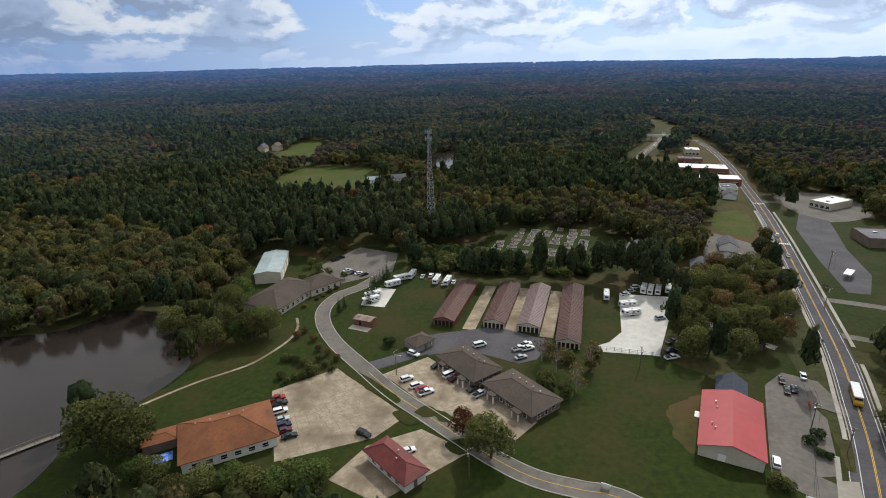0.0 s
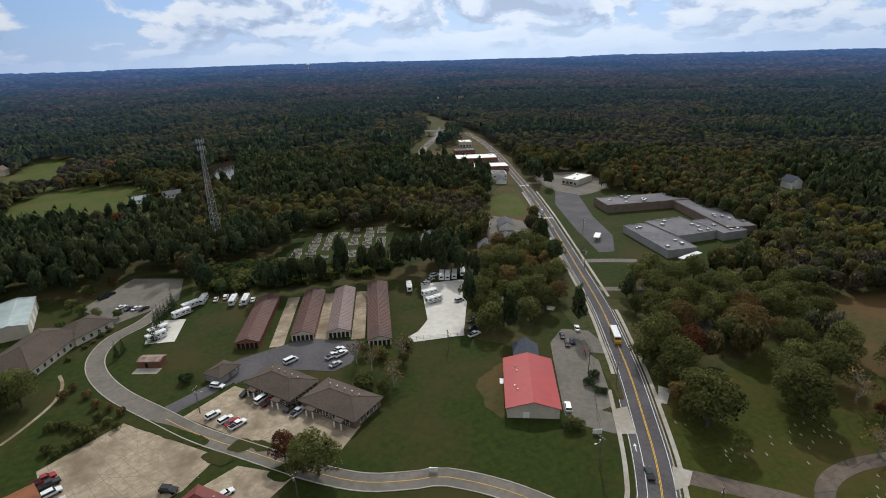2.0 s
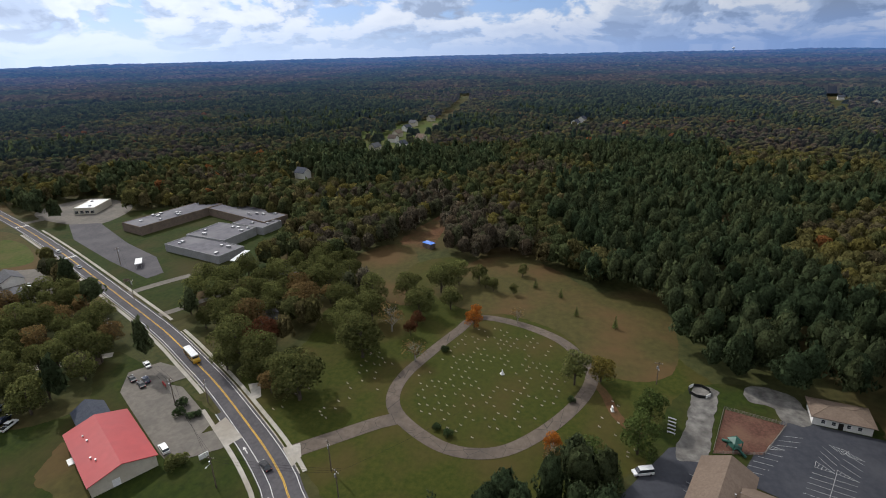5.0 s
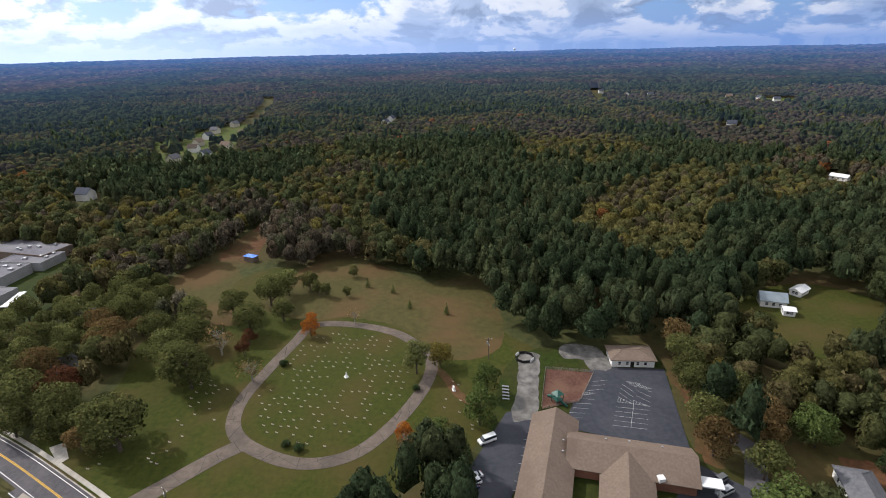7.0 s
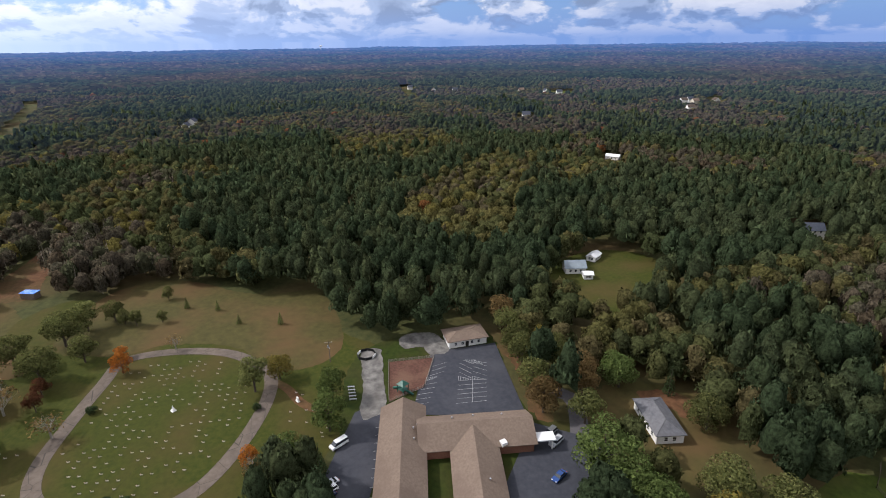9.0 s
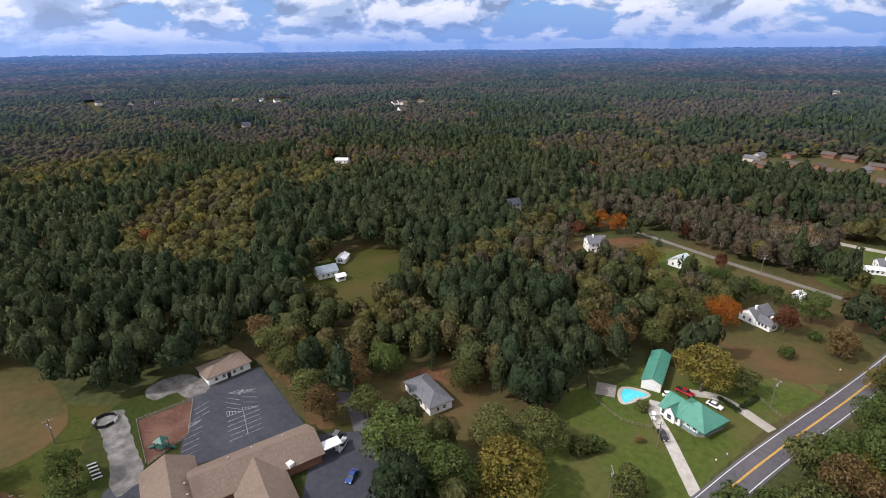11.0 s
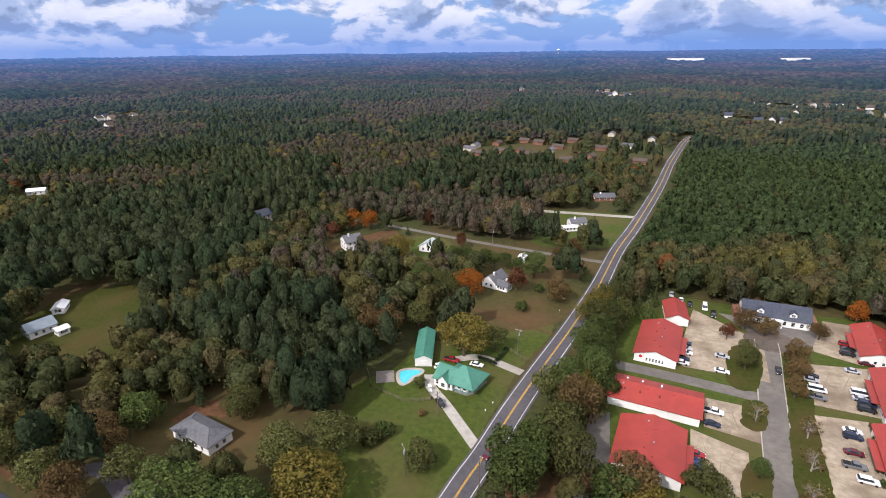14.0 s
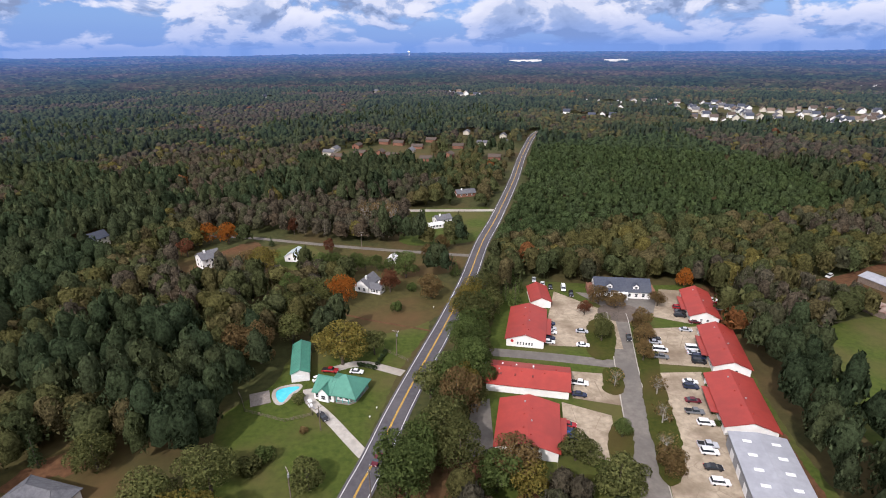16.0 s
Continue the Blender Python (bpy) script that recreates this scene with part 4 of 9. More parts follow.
    def stalls(a, b, n, length, parent, z=0.19):
        a, b = Vector((*a, 0)), Vector((*b, 0))
        d = (b - a).normalized()
        s = Vector((-d.y, d.x, 0)) * length
        for i in range(n):
            p = a.lerp(b, i / (n - 1))
            ribbon("stall_line", [p, p + s], 0.05, -0.05, z, M["line_worn"], parent)

    def line_mark(p, q, z=0.195):
        ribbon("stall_line", [Vector((*p, 0)), Vector((*q, 0))], 0.05, -0.05, z, M["line_worn"], lot)

    # double bay with a centre line, slanted bays beyond it, bays along the playground
    for i in range(5):
        p = Vector((119.4, -64.3)).lerp(Vector((111.6, -59.9)), i / 4)
        line_mark(p, p + Vector((-2.85, -9.0)))
    line_mark((120.2, -70.1), (110.1, -64.7), 0.2)
    for i in range(3):
        p, q = Vector((130.3, -70.6)).lerp(Vector((125.9, -68.0)), i / 2), Vector((128.8, -75.2)).lerp(Vector((124.0, -72.4)), i / 2)
        line_mark(p, p + Vector((-4.8, -2.05)))
        line_mark(q, q + Vector((-3.9, -2.8)))
    for i in range(3):
        p = Vector((132.6, -61.6)).lerp(Vector((128.2, -58.7)), i / 2)
        line_mark(p, p + Vector((0.2, -5.2)))
    for i in range(5):
        p = Vector((124.6, -54.6)).lerp(Vector((116.6, -48.0)), i / 4)
        line_mark(p, p + Vector((-0.9, -4.5)))
    # hatched corners
    for corner, side, tip in (((123.9, -66.8), (121.5, -65.7), (120.2, -69.7)), ((121.7, -70.8), (120.1, -70.0), (118.2, -74.2)), ((131.4, -72.5), (127.9, -74.3), (129.6, -76.5)), ((127.6, -75.5), (129.5, -75.7), (126.5, -78.8)), ((127.8, -57.2), (126.0, -56.0), (126.6, -60.4))):
        c, e, t = Vector(corner), Vector(side), Vector(tip)
        for p, q in ((c, e), (e, t), (t, c)):
            line_mark(p, q, 0.2)
        for i in range(1, 5):
            line_mark(c.lerp(t, i / 5), e.lerp(t, i / 5 - 0.08), 0.205)
    stalls((137.5, -84), (140, -72), 6, -3.5, lot)
    lot = bpy.data.objects["lot_9"]
    stalls((112, -34.5), (86, -24), 10, 4.6, lot)


build_roads()

# ---- trees ----


def leaf_cloud(rng, lobes, count, size, flat=0.6):
    """Small leaf clumps over the skins of rounded lobes (x, y, z, rx, rz): arrays of corners, three a clump, and their soft normals."""
    lobes = np.array(lobes, float)
    weight = lobes[:, 3] ** 2
    pick = rng.choice(len(lobes), count, p=weight / weight.sum())
    d = rng.normal(size=(count, 3))
    d[:, 2] = np.abs(d[:, 2]) * 1.1 - 0.75 * (rng.random(count) < 0.42)
    d /= np.linalg.norm(d, axis=1)[:, None]
    rad = 1 - 0.38 * rng.random(count) ** 2.2
    lo = lobes[pick]
    c = lo[:, :3] + d * rad[:, None] * np.c_[lo[:, 3], lo[:, 3], lo[:, 4]]
    nrm = d + rng.normal(size=(count, 3)) * flat
    nrm /= np.linalg.norm(nrm, axis=1)[:, None]
    t = np.cross(nrm, rng.normal(size=(count, 3)))
    t /= np.linalg.norm(t, axis=1)[:, None]
    b = np.cross(nrm, t)
    s = size * (0.6 + 0.8 * rng.random(count))[:, None]
    e = s * (0.5 + 0.5 * rng.random(count))[:, None]
    k = rng.random((count, 3, 1)) * 0.7 + 0.75
    clump = np.stack([c + t * s * k[:, 0], c - t * s * 0.5 + b * e * k[:, 1], c - t * s * 0.5 - b * e * k[:, 2]], 1)
    soft = d + rng.normal(size=(count, 3)) * 0.8 + (0, 0, 0.2)
    soft /= np.linalg.norm(soft, axis=1)[:, None]
    return np.concatenate([clump.reshape(-1, 3), np.repeat(soft, 3, 0)], 1)


def crown_lobes(rng, kind, h, w):
    r = w / 2
    if kind == "pine":
        out = []
        for i in range(7):
            u = i / 6
            a = i * 2.4 + rng.random()
            rr = r * (1.0 - 0.62 * u) * (0.75 + 0.4 * rng.random())
            off = rr * 0.45
            out.append((off * math.cos(a), off * math.sin(a), h * (0.5 + 0.44 * u), rr * 0.8, h * 0.10))
        return out
    if kind == "cone":
        return [(0, 0, h * (0.12 + 0.8 * u), r * (1 - 0.85 * u), h * 0.13) for u in np.linspace(0, 1, 6)]
    if kind == "bush":
        return [(r * 0.45 * math.cos(a), r * 0.45 * math.sin(a), h * 0.45, r * 0.65, h * 0.5) for a in (0.3, 2.2, 4.4)]
    out = [(0, 0, h * 0.58, r * 0.74, h * 0.37)]
    n = 10
    for i in range(n):
        a = i * 2.4 + rng.random() * 0.6
        q = r * (0.42 + 0.25 * rng.random())
        out.append((q * math.cos(a), q * math.sin(a), h * (0.24 + 0.50 * rng.random()), r * (0.34 + 0.18 * rng.random()), h * (0.12 + 0.07 * rng.random())))
    return out


def quads_mesh(name, corners, mat, colours=None, sides=3):
    """A mesh of loose small faces, with each tree's own leaf colour where it is given."""
    n = len(corners) // sides
    corners, soft = corners[:, :3], corners[:, 3:]
    me = bpy.data.meshes.new(name)
    me.vertices.add(sides * n)
    me.vertices.foreach_set("co", corners.astype(np.float32).ravel())
    me.loops.add(sides * n)
    me.loops.foreach_set("vertex_index", np.arange(sides * n, dtype=np.int32))
    me.polygons.add(n)
    me.polygons.foreach_set("loop_start", np.arange(0, sides * n, sides, dtype=np.int32))
    me.polygons.foreach_set("loop_total", np.full(n, sides, np.int32))
    me.update(calc_edges=True)
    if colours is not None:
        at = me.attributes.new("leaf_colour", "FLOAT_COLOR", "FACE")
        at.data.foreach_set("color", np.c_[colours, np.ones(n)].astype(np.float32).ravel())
    me.materials.append(mat)
    if soft.shape[1]:
        # rounded shading over the whole crown
        me.polygons.foreach_set("use_smooth", np.ones(n, bool))
        me.normals_split_custom_set_from_vertices(soft.tolist())
    return me


TREE_MESHES = {}


def tree_kind(kind, leaf, variant, large=False):
    """Trunk and crown meshes of a tree 10 m tall and 8 m wide."""
    key = (kind, leaf, variant, large)
    if key in TREE_MESHES:
        return TREE_MESHES[key]
    rng = np.random.default_rng(abs(hash((len(kind) * 31 + len(leaf) * 7 + variant * 101))) % 100000)
    h, w = 10.0, 8.0
    lobes = crown_lobes(rng, kind, h, w if kind not in ("cone", "pine") else (w * 0.62 if kind == "cone" else w * 0.8))
    bm = bmesh.new()
    if kind != "bush":
        top = 0.9 if kind in ("pine", "cone") else 0.62
        add_rod(bm, (0, 0, -0.1), (0, 0, h * top * 0.5), 0.26, 7, 0.2)
        add_rod(bm, (0, 0, h * top * 0.5), (0.1, 0.05, h * top), 0.2, 6, 0.05)
        for lb in lobes[1:9]:
            add_rod(bm, (0, 0, max(0.6, lb[2] - 2.0)), (lb[0] * 0.9, lb[1] * 0.9, lb[2]), 0.09, 4, 0.03)
        if kind == "bare":
            for i in range(70):
                lb = lobes[i % len(lobes)]
                a = Vector((lb[0] * 0.5, lb[1] * 0.5, lb[2] - 0.6))
                d = Vector(rng.normal(size=3)).normalized()
                d.z = abs(d.z) * 0.9 + 0.2
                add_rod(bm, a, a + d * (1.2 + 1.6 * rng.random()), 0.035, 3, 0.01)
    else:
        add_rod(bm, (0, 0, -0.1), (0, 0, 3), 0.2, 5, 0.05)
    me_t = bpy.data.meshes.new("trunk")
    bm.to_mesh(me_t)
    bm.free()
    me_t.materials.append(M["bark_pale"] if kind == "bare" else M["bark"])
    count = {"pine": 1600, "cone": 900, "bush": 900, "bare": 170}.get(kind, 4600 if large else 2900)
    me_c = quads_mesh("crown", leaf_cloud(rng, lobes, count, 0.50 if kind == "bush" else 0.34 if kind == "bare" else 0.17 if large else 0.215), M["leaf_" + leaf])
    TREE_MESHES[key] = me_t, me_c
    return me_t, me_c


TREE_TEXT = {
    ("round", "oak"): "broad oak tree with dull olive-green autumn leaves", ("round", "green"): "leafy round tree with fresh green leaves",
    ("round", "gold"): "broad tree with yellow-gold autumn leaves", ("round", "orange"): "small tree with bright orange autumn leaves",
    ("round", "red"): "tree with dark red autumn leaves", ("round", "brown"): "tree with thinning brown autumn leaves",
    ("pine", "pine"): "tall pine with dark green needles and a bare lower trunk", ("cone", "pine"): "narrow dark green evergreen garden tree",
    ("cone", "green"): "conical green evergreen tree", ("bush", "green"): "rounded leafy green garden shrub", ("bush", "pine"): "low rounded dark green shrub",
    ("bush", "oak"): "low rounded dull olive-green shrub", ("bare", "brown"): "pale nearly leafless tree with a few brown leaves", ("bush", "red"): "low rounded reddish autumn shrub", ("bush", "brown"): "low rounded brownish autumn shrub",
}
tree_count = [0]
TREE_SPOTS = []


def tree(x, y, h, w, kind="round", leaf="oak", group=""):
    i = tree_count[0]
    tree_count[0] += 1
    me_t, me_c = tree_kind(kind, leaf, i % (3 if kind in ("round", "green") else 2), kind == "round" and w > 12.5)
    TREE_SPOTS.append((x, y, w, leaf))
    shrub = kind == "bush"
    ob = thing("shrub" if shrub else "tree", Matrix.LocRotScale((x, y, 0.02), Euler((0, 0, i * 2.4)), (w / 8, w / 8, h / 10)), TREE_TEXT[kind, leaf], "shrub" if shrub else "tree", group)
    for name, me in (("trunk", me_t), ("crown", me_c)):
        p = new(name, me)
        p.parent = ob
    return ob


PALETTE = {
    "pine": [(0.045, 0.063, 0.031), (0.053, 0.070, 0.033), (0.066, 0.079, 0.036), (0.058, 0.072, 0.035)],
    "mixed": [(0.066, 0.079, 0.033), (0.086, 0.089, 0.034), (0.100, 0.091, 0.036), (0.076, 0.085, 0.034), (0.104, 0.088, 0.040), (0.070, 0.078, 0.034), (0.104, 0.098, 0.035)],
    "planted": [(0.056, 0.079, 0.031), (0.066, 0.090, 0.034), (0.061, 0.083, 0.035)],
    "golden": [(0.112, 0.103, 0.038), (0.090, 0.093, 0.036), (0.122, 0.109, 0.039), (0.096, 0.082, 0.045)],
    "brown": [(0.088, 0.076, 0.051), (0.076, 0.076, 0.042), (0.094, 0.077, 0.053), (0.072, 0.075, 0.040), (0.092, 0.082, 0.055), (0.098, 0.076, 0.049)],
}


def wood_template(rng, kind, count, size):
    return leaf_cloud(rng, crown_lobes(rng, kind, 1.0, 1.0), count, size, 0.7)


def blocked(x, y):
    hit = np.zeros(len(x), bool)
    for key, poly in CLEAR.items():
        within = inside(x, y, poly)
        if key in ("estate", "far_street", "hamlet"):
            # gardens keep some of their trees
            within &= (np.sin(np.floor(x / 9) * 12.9 + np.floor(y / 9) * 78.2) * 437.58) % 1 < 0.7
        hit |= within
    hit |= near_line(x, y, [(p[0], p[1]) for p in HIGHWAY], 10.0)
    hit |= near_line(x, y, SIDE_ROAD, 8.0)
    hit |= near_line(x, y, RAILWAY, 15.0)
    hit |= near_line(x, y, [(100, -306), (78, -301), (31, -282), (8, -273), (-30, -260), (-52, -253)], 6.5)
    hit |= near_line(x, y, [(5, -344), (-21.8, -340.5), (-80, -333)], 5.5)
    for row in SUBURB_ROWS:
        hit |= near_line(x, y, row, 26.0)
        # open gardens on the town side of each row
        hit |= near_line(x, y, [(p[0] * 0.965, p[1] * 0.965) for p in row], 18.0)
    for row in FAR_ROADS:
        hit |= near_line(x, y, row, 14.0)
    for hx, hy in HOMES:
        # a yard round the house, longer on its town side
        d = math.hypot(hx, hy)
        hit |= near_line(x, y, [(hx, hy), (hx * 0.94, hy * 0.94) if d < 450 or d > 700 else (hx * 0.9, hy * 0.9)], 9.5 if d < 400 else 12.0)
    for tx, ty, tw, leaf in TREE_SPOTS:
        # bright autumn trees stand free towards the town
        k = 0.95 if leaf in ("orange", "red", "gold", "bare") else 1.0
        hit |= near_line(x, y, [(tx, ty), (tx * k, ty * k)], tw * 0.42 + 1.2)
    for poly, *_ in GROVES.values():
        hit |= inside(x, y, poly)
    return hit


def scatter(rng, r0, r1, step):
    """Jittered places over a ring of the land, thinned where nobody looks."""
    n = int(2 * r1 / step)
    g = (np.arange(n) - n / 2) * step
    x, y = [a.ravel() for a in np.meshgrid(g, g)]
    x = x + (rng.random(len(x)) - 0.5) * step * 1.75
    y = y + (rng.random(len(y)) - 0.5) * step * 1.75
    r, a = np.hypot(x, y), np.degrees(np.arctan2(x, y))
    keep = (r > r0) & (r <= r1) & ((a > -47) | (a < -122))
    x, y = x[keep], y[keep]
    free = ~blocked(x, y)
    return x[free], y[free]


PLANTATION = [(-62, -250), (-100, -400), (-160, -545), (-347, -590), (-345, -405), (-300, -290), (-235, -272), (-147, -275), (-105, -262)]


def field_noise(x, y, size, seed):
    return np.array([noise.noise((a / size, b / size, seed)) for a, b in zip(x, y)])


def stand(x, y):
    """Which sort of woodland grows at each place: 0 pine, 1 mixed, 2 brown and half bare, 3 planted young pine, 4 golden."""
    v = field_noise(x, y, 130, 2.2) + 0.5 * field_noise(x, y, 45, 7.7)
    far = np.clip((np.hypot(x, y) - 600) / 500, 0, 1)
    v = v * (1 - far) + far * (field_noise(x, y, 260, 12.2) + 0.6 * field_noise(x, y, 90, 3.3))
    v = v + 0.25 * (np.random.default_rng(3).random(len(x)) - 0.5)
    # pines gather east of the church, broad oaks round the pond
    v = v - 0.16 * (inside(x, y, [(100, -60), (520, 40), (560, -330), (150, -330)]))
    sort = np.where(v < -0.05, 0, np.where(v < 0.38, 1, 2))
    pines = [[(112, -95), (215, -35), (330, -60), (330, -150), (220, -140), (160, -120), (128, -96)], [(485, -100), (324, -114), (229, -77), (247, -8), (408, -12)],
             [(45, -150), (60, -180), (100, -200), (120, -160), (90, -130), (60, -140)], [(-150, 420), (-180, 330), (-90, 300), (0, 340), (10, 430), (-80, 445)],
             [(-134, -160), (-123, -132), (-100, -64), (-142, -88), (-146, -130), (-158, -156), (-152, -182)]]
    for poly in pines:
        sort[inside(x, y, poly) & (v < 0.5)] = 0
    for poly in ([(263, -95), (346, -155), (405, -256), (342, -237), (199, -134), (205, -110)], [(520, -120), (600, -170), (560, -260), (430, -230)]):
        k = inside(x, y, poly)
        sort[k & (v < 0.35)] = 4
        sort[k & (v >= 0.35)] = 2
    sort[inside(x, y, [(663, -137), (684, -241), (520, -324), (497, -218)]) & (v > -0.3)] = 2
    sort[inside(x, y, [(60, -88), (142, -92), (152, -130), (112, -150), (60, -130)]) & (v < 0.6)] = 1
    sort[inside(x, y, [(-6, -90), (-28, -90), (-40, -165), (-58, -215), (-130, -228), (-150, -205), (-160, -235), (-60, -240), (-12, -140)])] = 1
    sort[inside(x, y, [(-100, -160), (-260, -140), (-300, -220), (-200, -255), (-110, -250)]) & (v < 0.7) & (v > -0.3)] = 1
    sort[inside(x, y, [(-60, -220), (-150, -203), (-200, -265), (-62, -280)])] = 1
    sort[inside(x, y, [(-15, -278), (60, -292), (150, -330), (160, -420), (40, -430), (-50, -390), (-20, -345)]) & (v > -0.25)] = 2
    sort[inside(x, y, [(40, -430), (300, -300), (700, -300), (1200, -1200), (-200, -1300), (-120, -620), (60, -600)]) & (v > 0.05)] = 2
    sort[inside(x, y, [(-300, -480), (-361, -590), (-480, -450), (-400, -370)])] = 2
    sort[inside(x, y, [(-60, 190), (-100, 300), (-160, 330), (-330, 380), (-420, 200), (-200, 180), (-110, 225)]) & (v > -0.5)] = 1
    sort[inside(x, y, PLANTATION)] = 3
    return sort


def dome(rng, pine, seg, rows):
    """A lumpy closed crown, one unit tall and wide: corners and triangles."""
    prof = [(0.32, 0.44), (0.58, 0.48), (0.82, 0.34)] if not pine else [(0.40, 0.42), (0.64, 0.47), (0.87, 0.33)]
    if rows == 2:
        prof = [(0.40, 0.52), (0.80, 0.38)] if not pine else [(0.44, 0.52), (0.83, 0.36)]
    v = []
    for i, (z, r) in enumerate(prof):
        for k in range(seg):
            a = 2 * math.pi * (k + 0.5 * (i % 2)) / seg
            q = r * (0.72 + 0.56 * rng.random())
            v.append((q * math.cos(a), q * math.sin(a), z + 0.16 * (rng.random() - 0.5)))
    v.append((0.1 * (rng.random() - 0.5), 0.1 * (rng.random() - 0.5), (0.95 if pine else 0.91) + 0.06 * rng.random()))
    f = []
    for i in range(len(prof) - 1):
        for k in range(seg):
            a, b = i * seg + k, i * seg + (k + 1) % seg
            f += [(a, b, b + seg), (a, b + seg, a + seg)]
    last = (len(prof) - 1) * seg
    f += [(last + k, last + (k + 1) % seg, len(v) - 1) for k in range(seg)]
    return np.array(v), np.array(f)


def bare_stems(rng, x, y, z, h, w, count):
    """Thin pale stems that stand out of half-bare crowns: corners with soft normals, and a colour each."""
    n = len(x) * count
    x, y, z, h, w = [np.repeat(a, count) for a in (x, y, z, h, w)]
    a = rng.random(n) * 6.28
    q = w * 0.42 * rng.random(n) ** 0.5
    bx, by = x + q * np.cos(a), y + q * np.sin(a)
    top = z + h * (0.82 + 0.30 * rng.random(n))
    low = z + h * (0.25 + 0.3 * rng.random(n))
    lean = rng.normal(size=(n, 2)) * 0.5
    t = rng.random(n) * 3.14
    sx, sy = 0.13 * np.cos(t), 0.13 * np.sin(t)
    tri = np.stack([np.stack([bx - sx, by - sy, low], 1), np.stack([bx + sx, by + sy, low], 1), np.stack([bx + lean[:, 0], by + lean[:, 1], top], 1)], 1)
    soft = np.stack([np.cos(a), np.sin(a), 0.3 + 0 * a], 1)
    soft /= np.linalg.norm(soft, axis=1)[:, None]
    tone = np.array((0.24, 0.205, 0.175)) * (0.6 + 0.7 * rng.random(n))[:, None]
    return np.concatenate([tri.reshape(-1, 3), np.repeat(soft, 3, 0)], 1), tone


def woods(name, label, r0, r1, step, seg, rows, seed, tall, leaves=0, leaf_size=0.056, stems=0, far=False):
    rng = np.random.default_rng(seed)
    x, y = scatter(rng, r0, r1, step)
    sort = stand(x, y)
    n = len(x)
    pine_like = (sort == 0) | (sort == 3)
    h = np.choose(sort, (tall * 1.12, tall * 0.90, tall * 0.88, tall * 0.70, tall * 0.88)) * (0.82 + 0.28 * rng.random(n))
    h *= 1 + np.where(sort == 3, 0.05, 0.16) * field_noise(x, y, 48, 9.1)
    h *= np.where((rng.random(n) < 0.07) & (sort != 3), 1.2, 1.0)
    w = np.choose(sort, (7.7, 8.6, 7.2, 5.6, 8.4)) * (0.74 + 0.42 * rng.random(n) + 0.45 * rng.random(n) ** 4)
    w = np.maximum(w, step * (0.98 + 0.35 * rng.random(n)))
    z = lift(x, y)
    turn = rng.random(n) * 6.28
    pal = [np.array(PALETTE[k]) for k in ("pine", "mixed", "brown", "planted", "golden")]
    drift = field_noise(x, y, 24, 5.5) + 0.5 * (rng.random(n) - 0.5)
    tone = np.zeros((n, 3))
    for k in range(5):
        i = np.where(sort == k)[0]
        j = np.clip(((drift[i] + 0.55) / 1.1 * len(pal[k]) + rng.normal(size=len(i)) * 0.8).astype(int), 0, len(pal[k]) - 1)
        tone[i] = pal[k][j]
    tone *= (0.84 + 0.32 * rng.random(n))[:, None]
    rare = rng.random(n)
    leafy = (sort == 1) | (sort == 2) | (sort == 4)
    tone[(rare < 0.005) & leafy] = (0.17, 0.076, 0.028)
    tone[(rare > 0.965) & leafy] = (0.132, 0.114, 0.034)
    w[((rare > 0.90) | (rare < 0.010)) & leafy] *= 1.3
    pick = rng.integers(0, 6, n)
    vs, fs, cs, cards, card_cols, at = [], [], [], [], [], 0
    for t in range(6):
        for pine in (True, False):
            i = np.where((pick == t) & (pine_like == pine))[0]
            dv, df = dome(rng, pine, seg, rows)
            leaf = wood_template(rng, "pine" if pine else "round", leaves, leaf_size) if leaves else None
            if not len(i):
                continue
            c, s = np.cos(turn[i])[:, None], np.sin(turn[i])[:, None]

            def placed(b, scale=1.0):
                bx, by, bz = b[None, :, 0] * scale, b[None, :, 1] * scale, b[None, :, 2]
                return np.stack([x[i][:, None] + (bx * c - by * s) * w[i][:, None], y[i][:, None] + (bx * s + by * c) * w[i][:, None], z[i][:, None] + bz * h[i][:, None]], 2)

            v = placed(dv, 0.80 if leaves > 50 else 0.92 if leaves else 1.0)
            k = len(dv)
            fs.append((df[None] + (at + np.arange(len(i)) * k)[:, None, None]).reshape(-1, 3))
            vs.append(v.reshape(-1, 3))
            cs.append(np.repeat(tone[i], k, 0))
            at += len(i) * k
            if leaves:
                sx, sy, sz = leaf[None, :, 3], leaf[None, :, 4], leaf[None, :, 5]
                soft = np.stack([sx * c - sy * s, sx * s + sy * c, sz + 0 * c], 2)
                cards.append(np.concatenate([placed(leaf), soft], 2).reshape(-1, 6))
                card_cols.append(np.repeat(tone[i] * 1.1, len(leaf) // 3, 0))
    if stems:
        i = np.where((sort == 2) & (rng.random(n) < 0.75))[0]
        tri, tones = bare_stems(rng, x[i], y[i], z[i], h[i], w[i], stems)
        cards.append(tri)
        card_cols.append(tones)
    v, f, c = np.concatenate(vs), np.concatenate(fs), np.concatenate(cs)
    me = bpy.data.meshes.new(name)
    me.vertices.add(len(v))
    me.vertices.foreach_set("co", v.astype(np.float32).ravel())
    me.loops.add(3 * len(f))
    me.loops.foreach_set("vertex_index", f.astype(np.int32).ravel())
    me.polygons.add(len(f))
    me.polygons.foreach_set("loop_start", np.arange(0, 3 * len(f), 3, dtype=np.int32))
    me.polygons.foreach_set("loop_total", np.full(len(f), 3, np.int32))
    me.polygons.foreach_set("use_smooth", np.ones(len(f), bool))
    me.update(calc_edges=True)
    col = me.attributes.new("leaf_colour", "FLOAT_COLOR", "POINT")
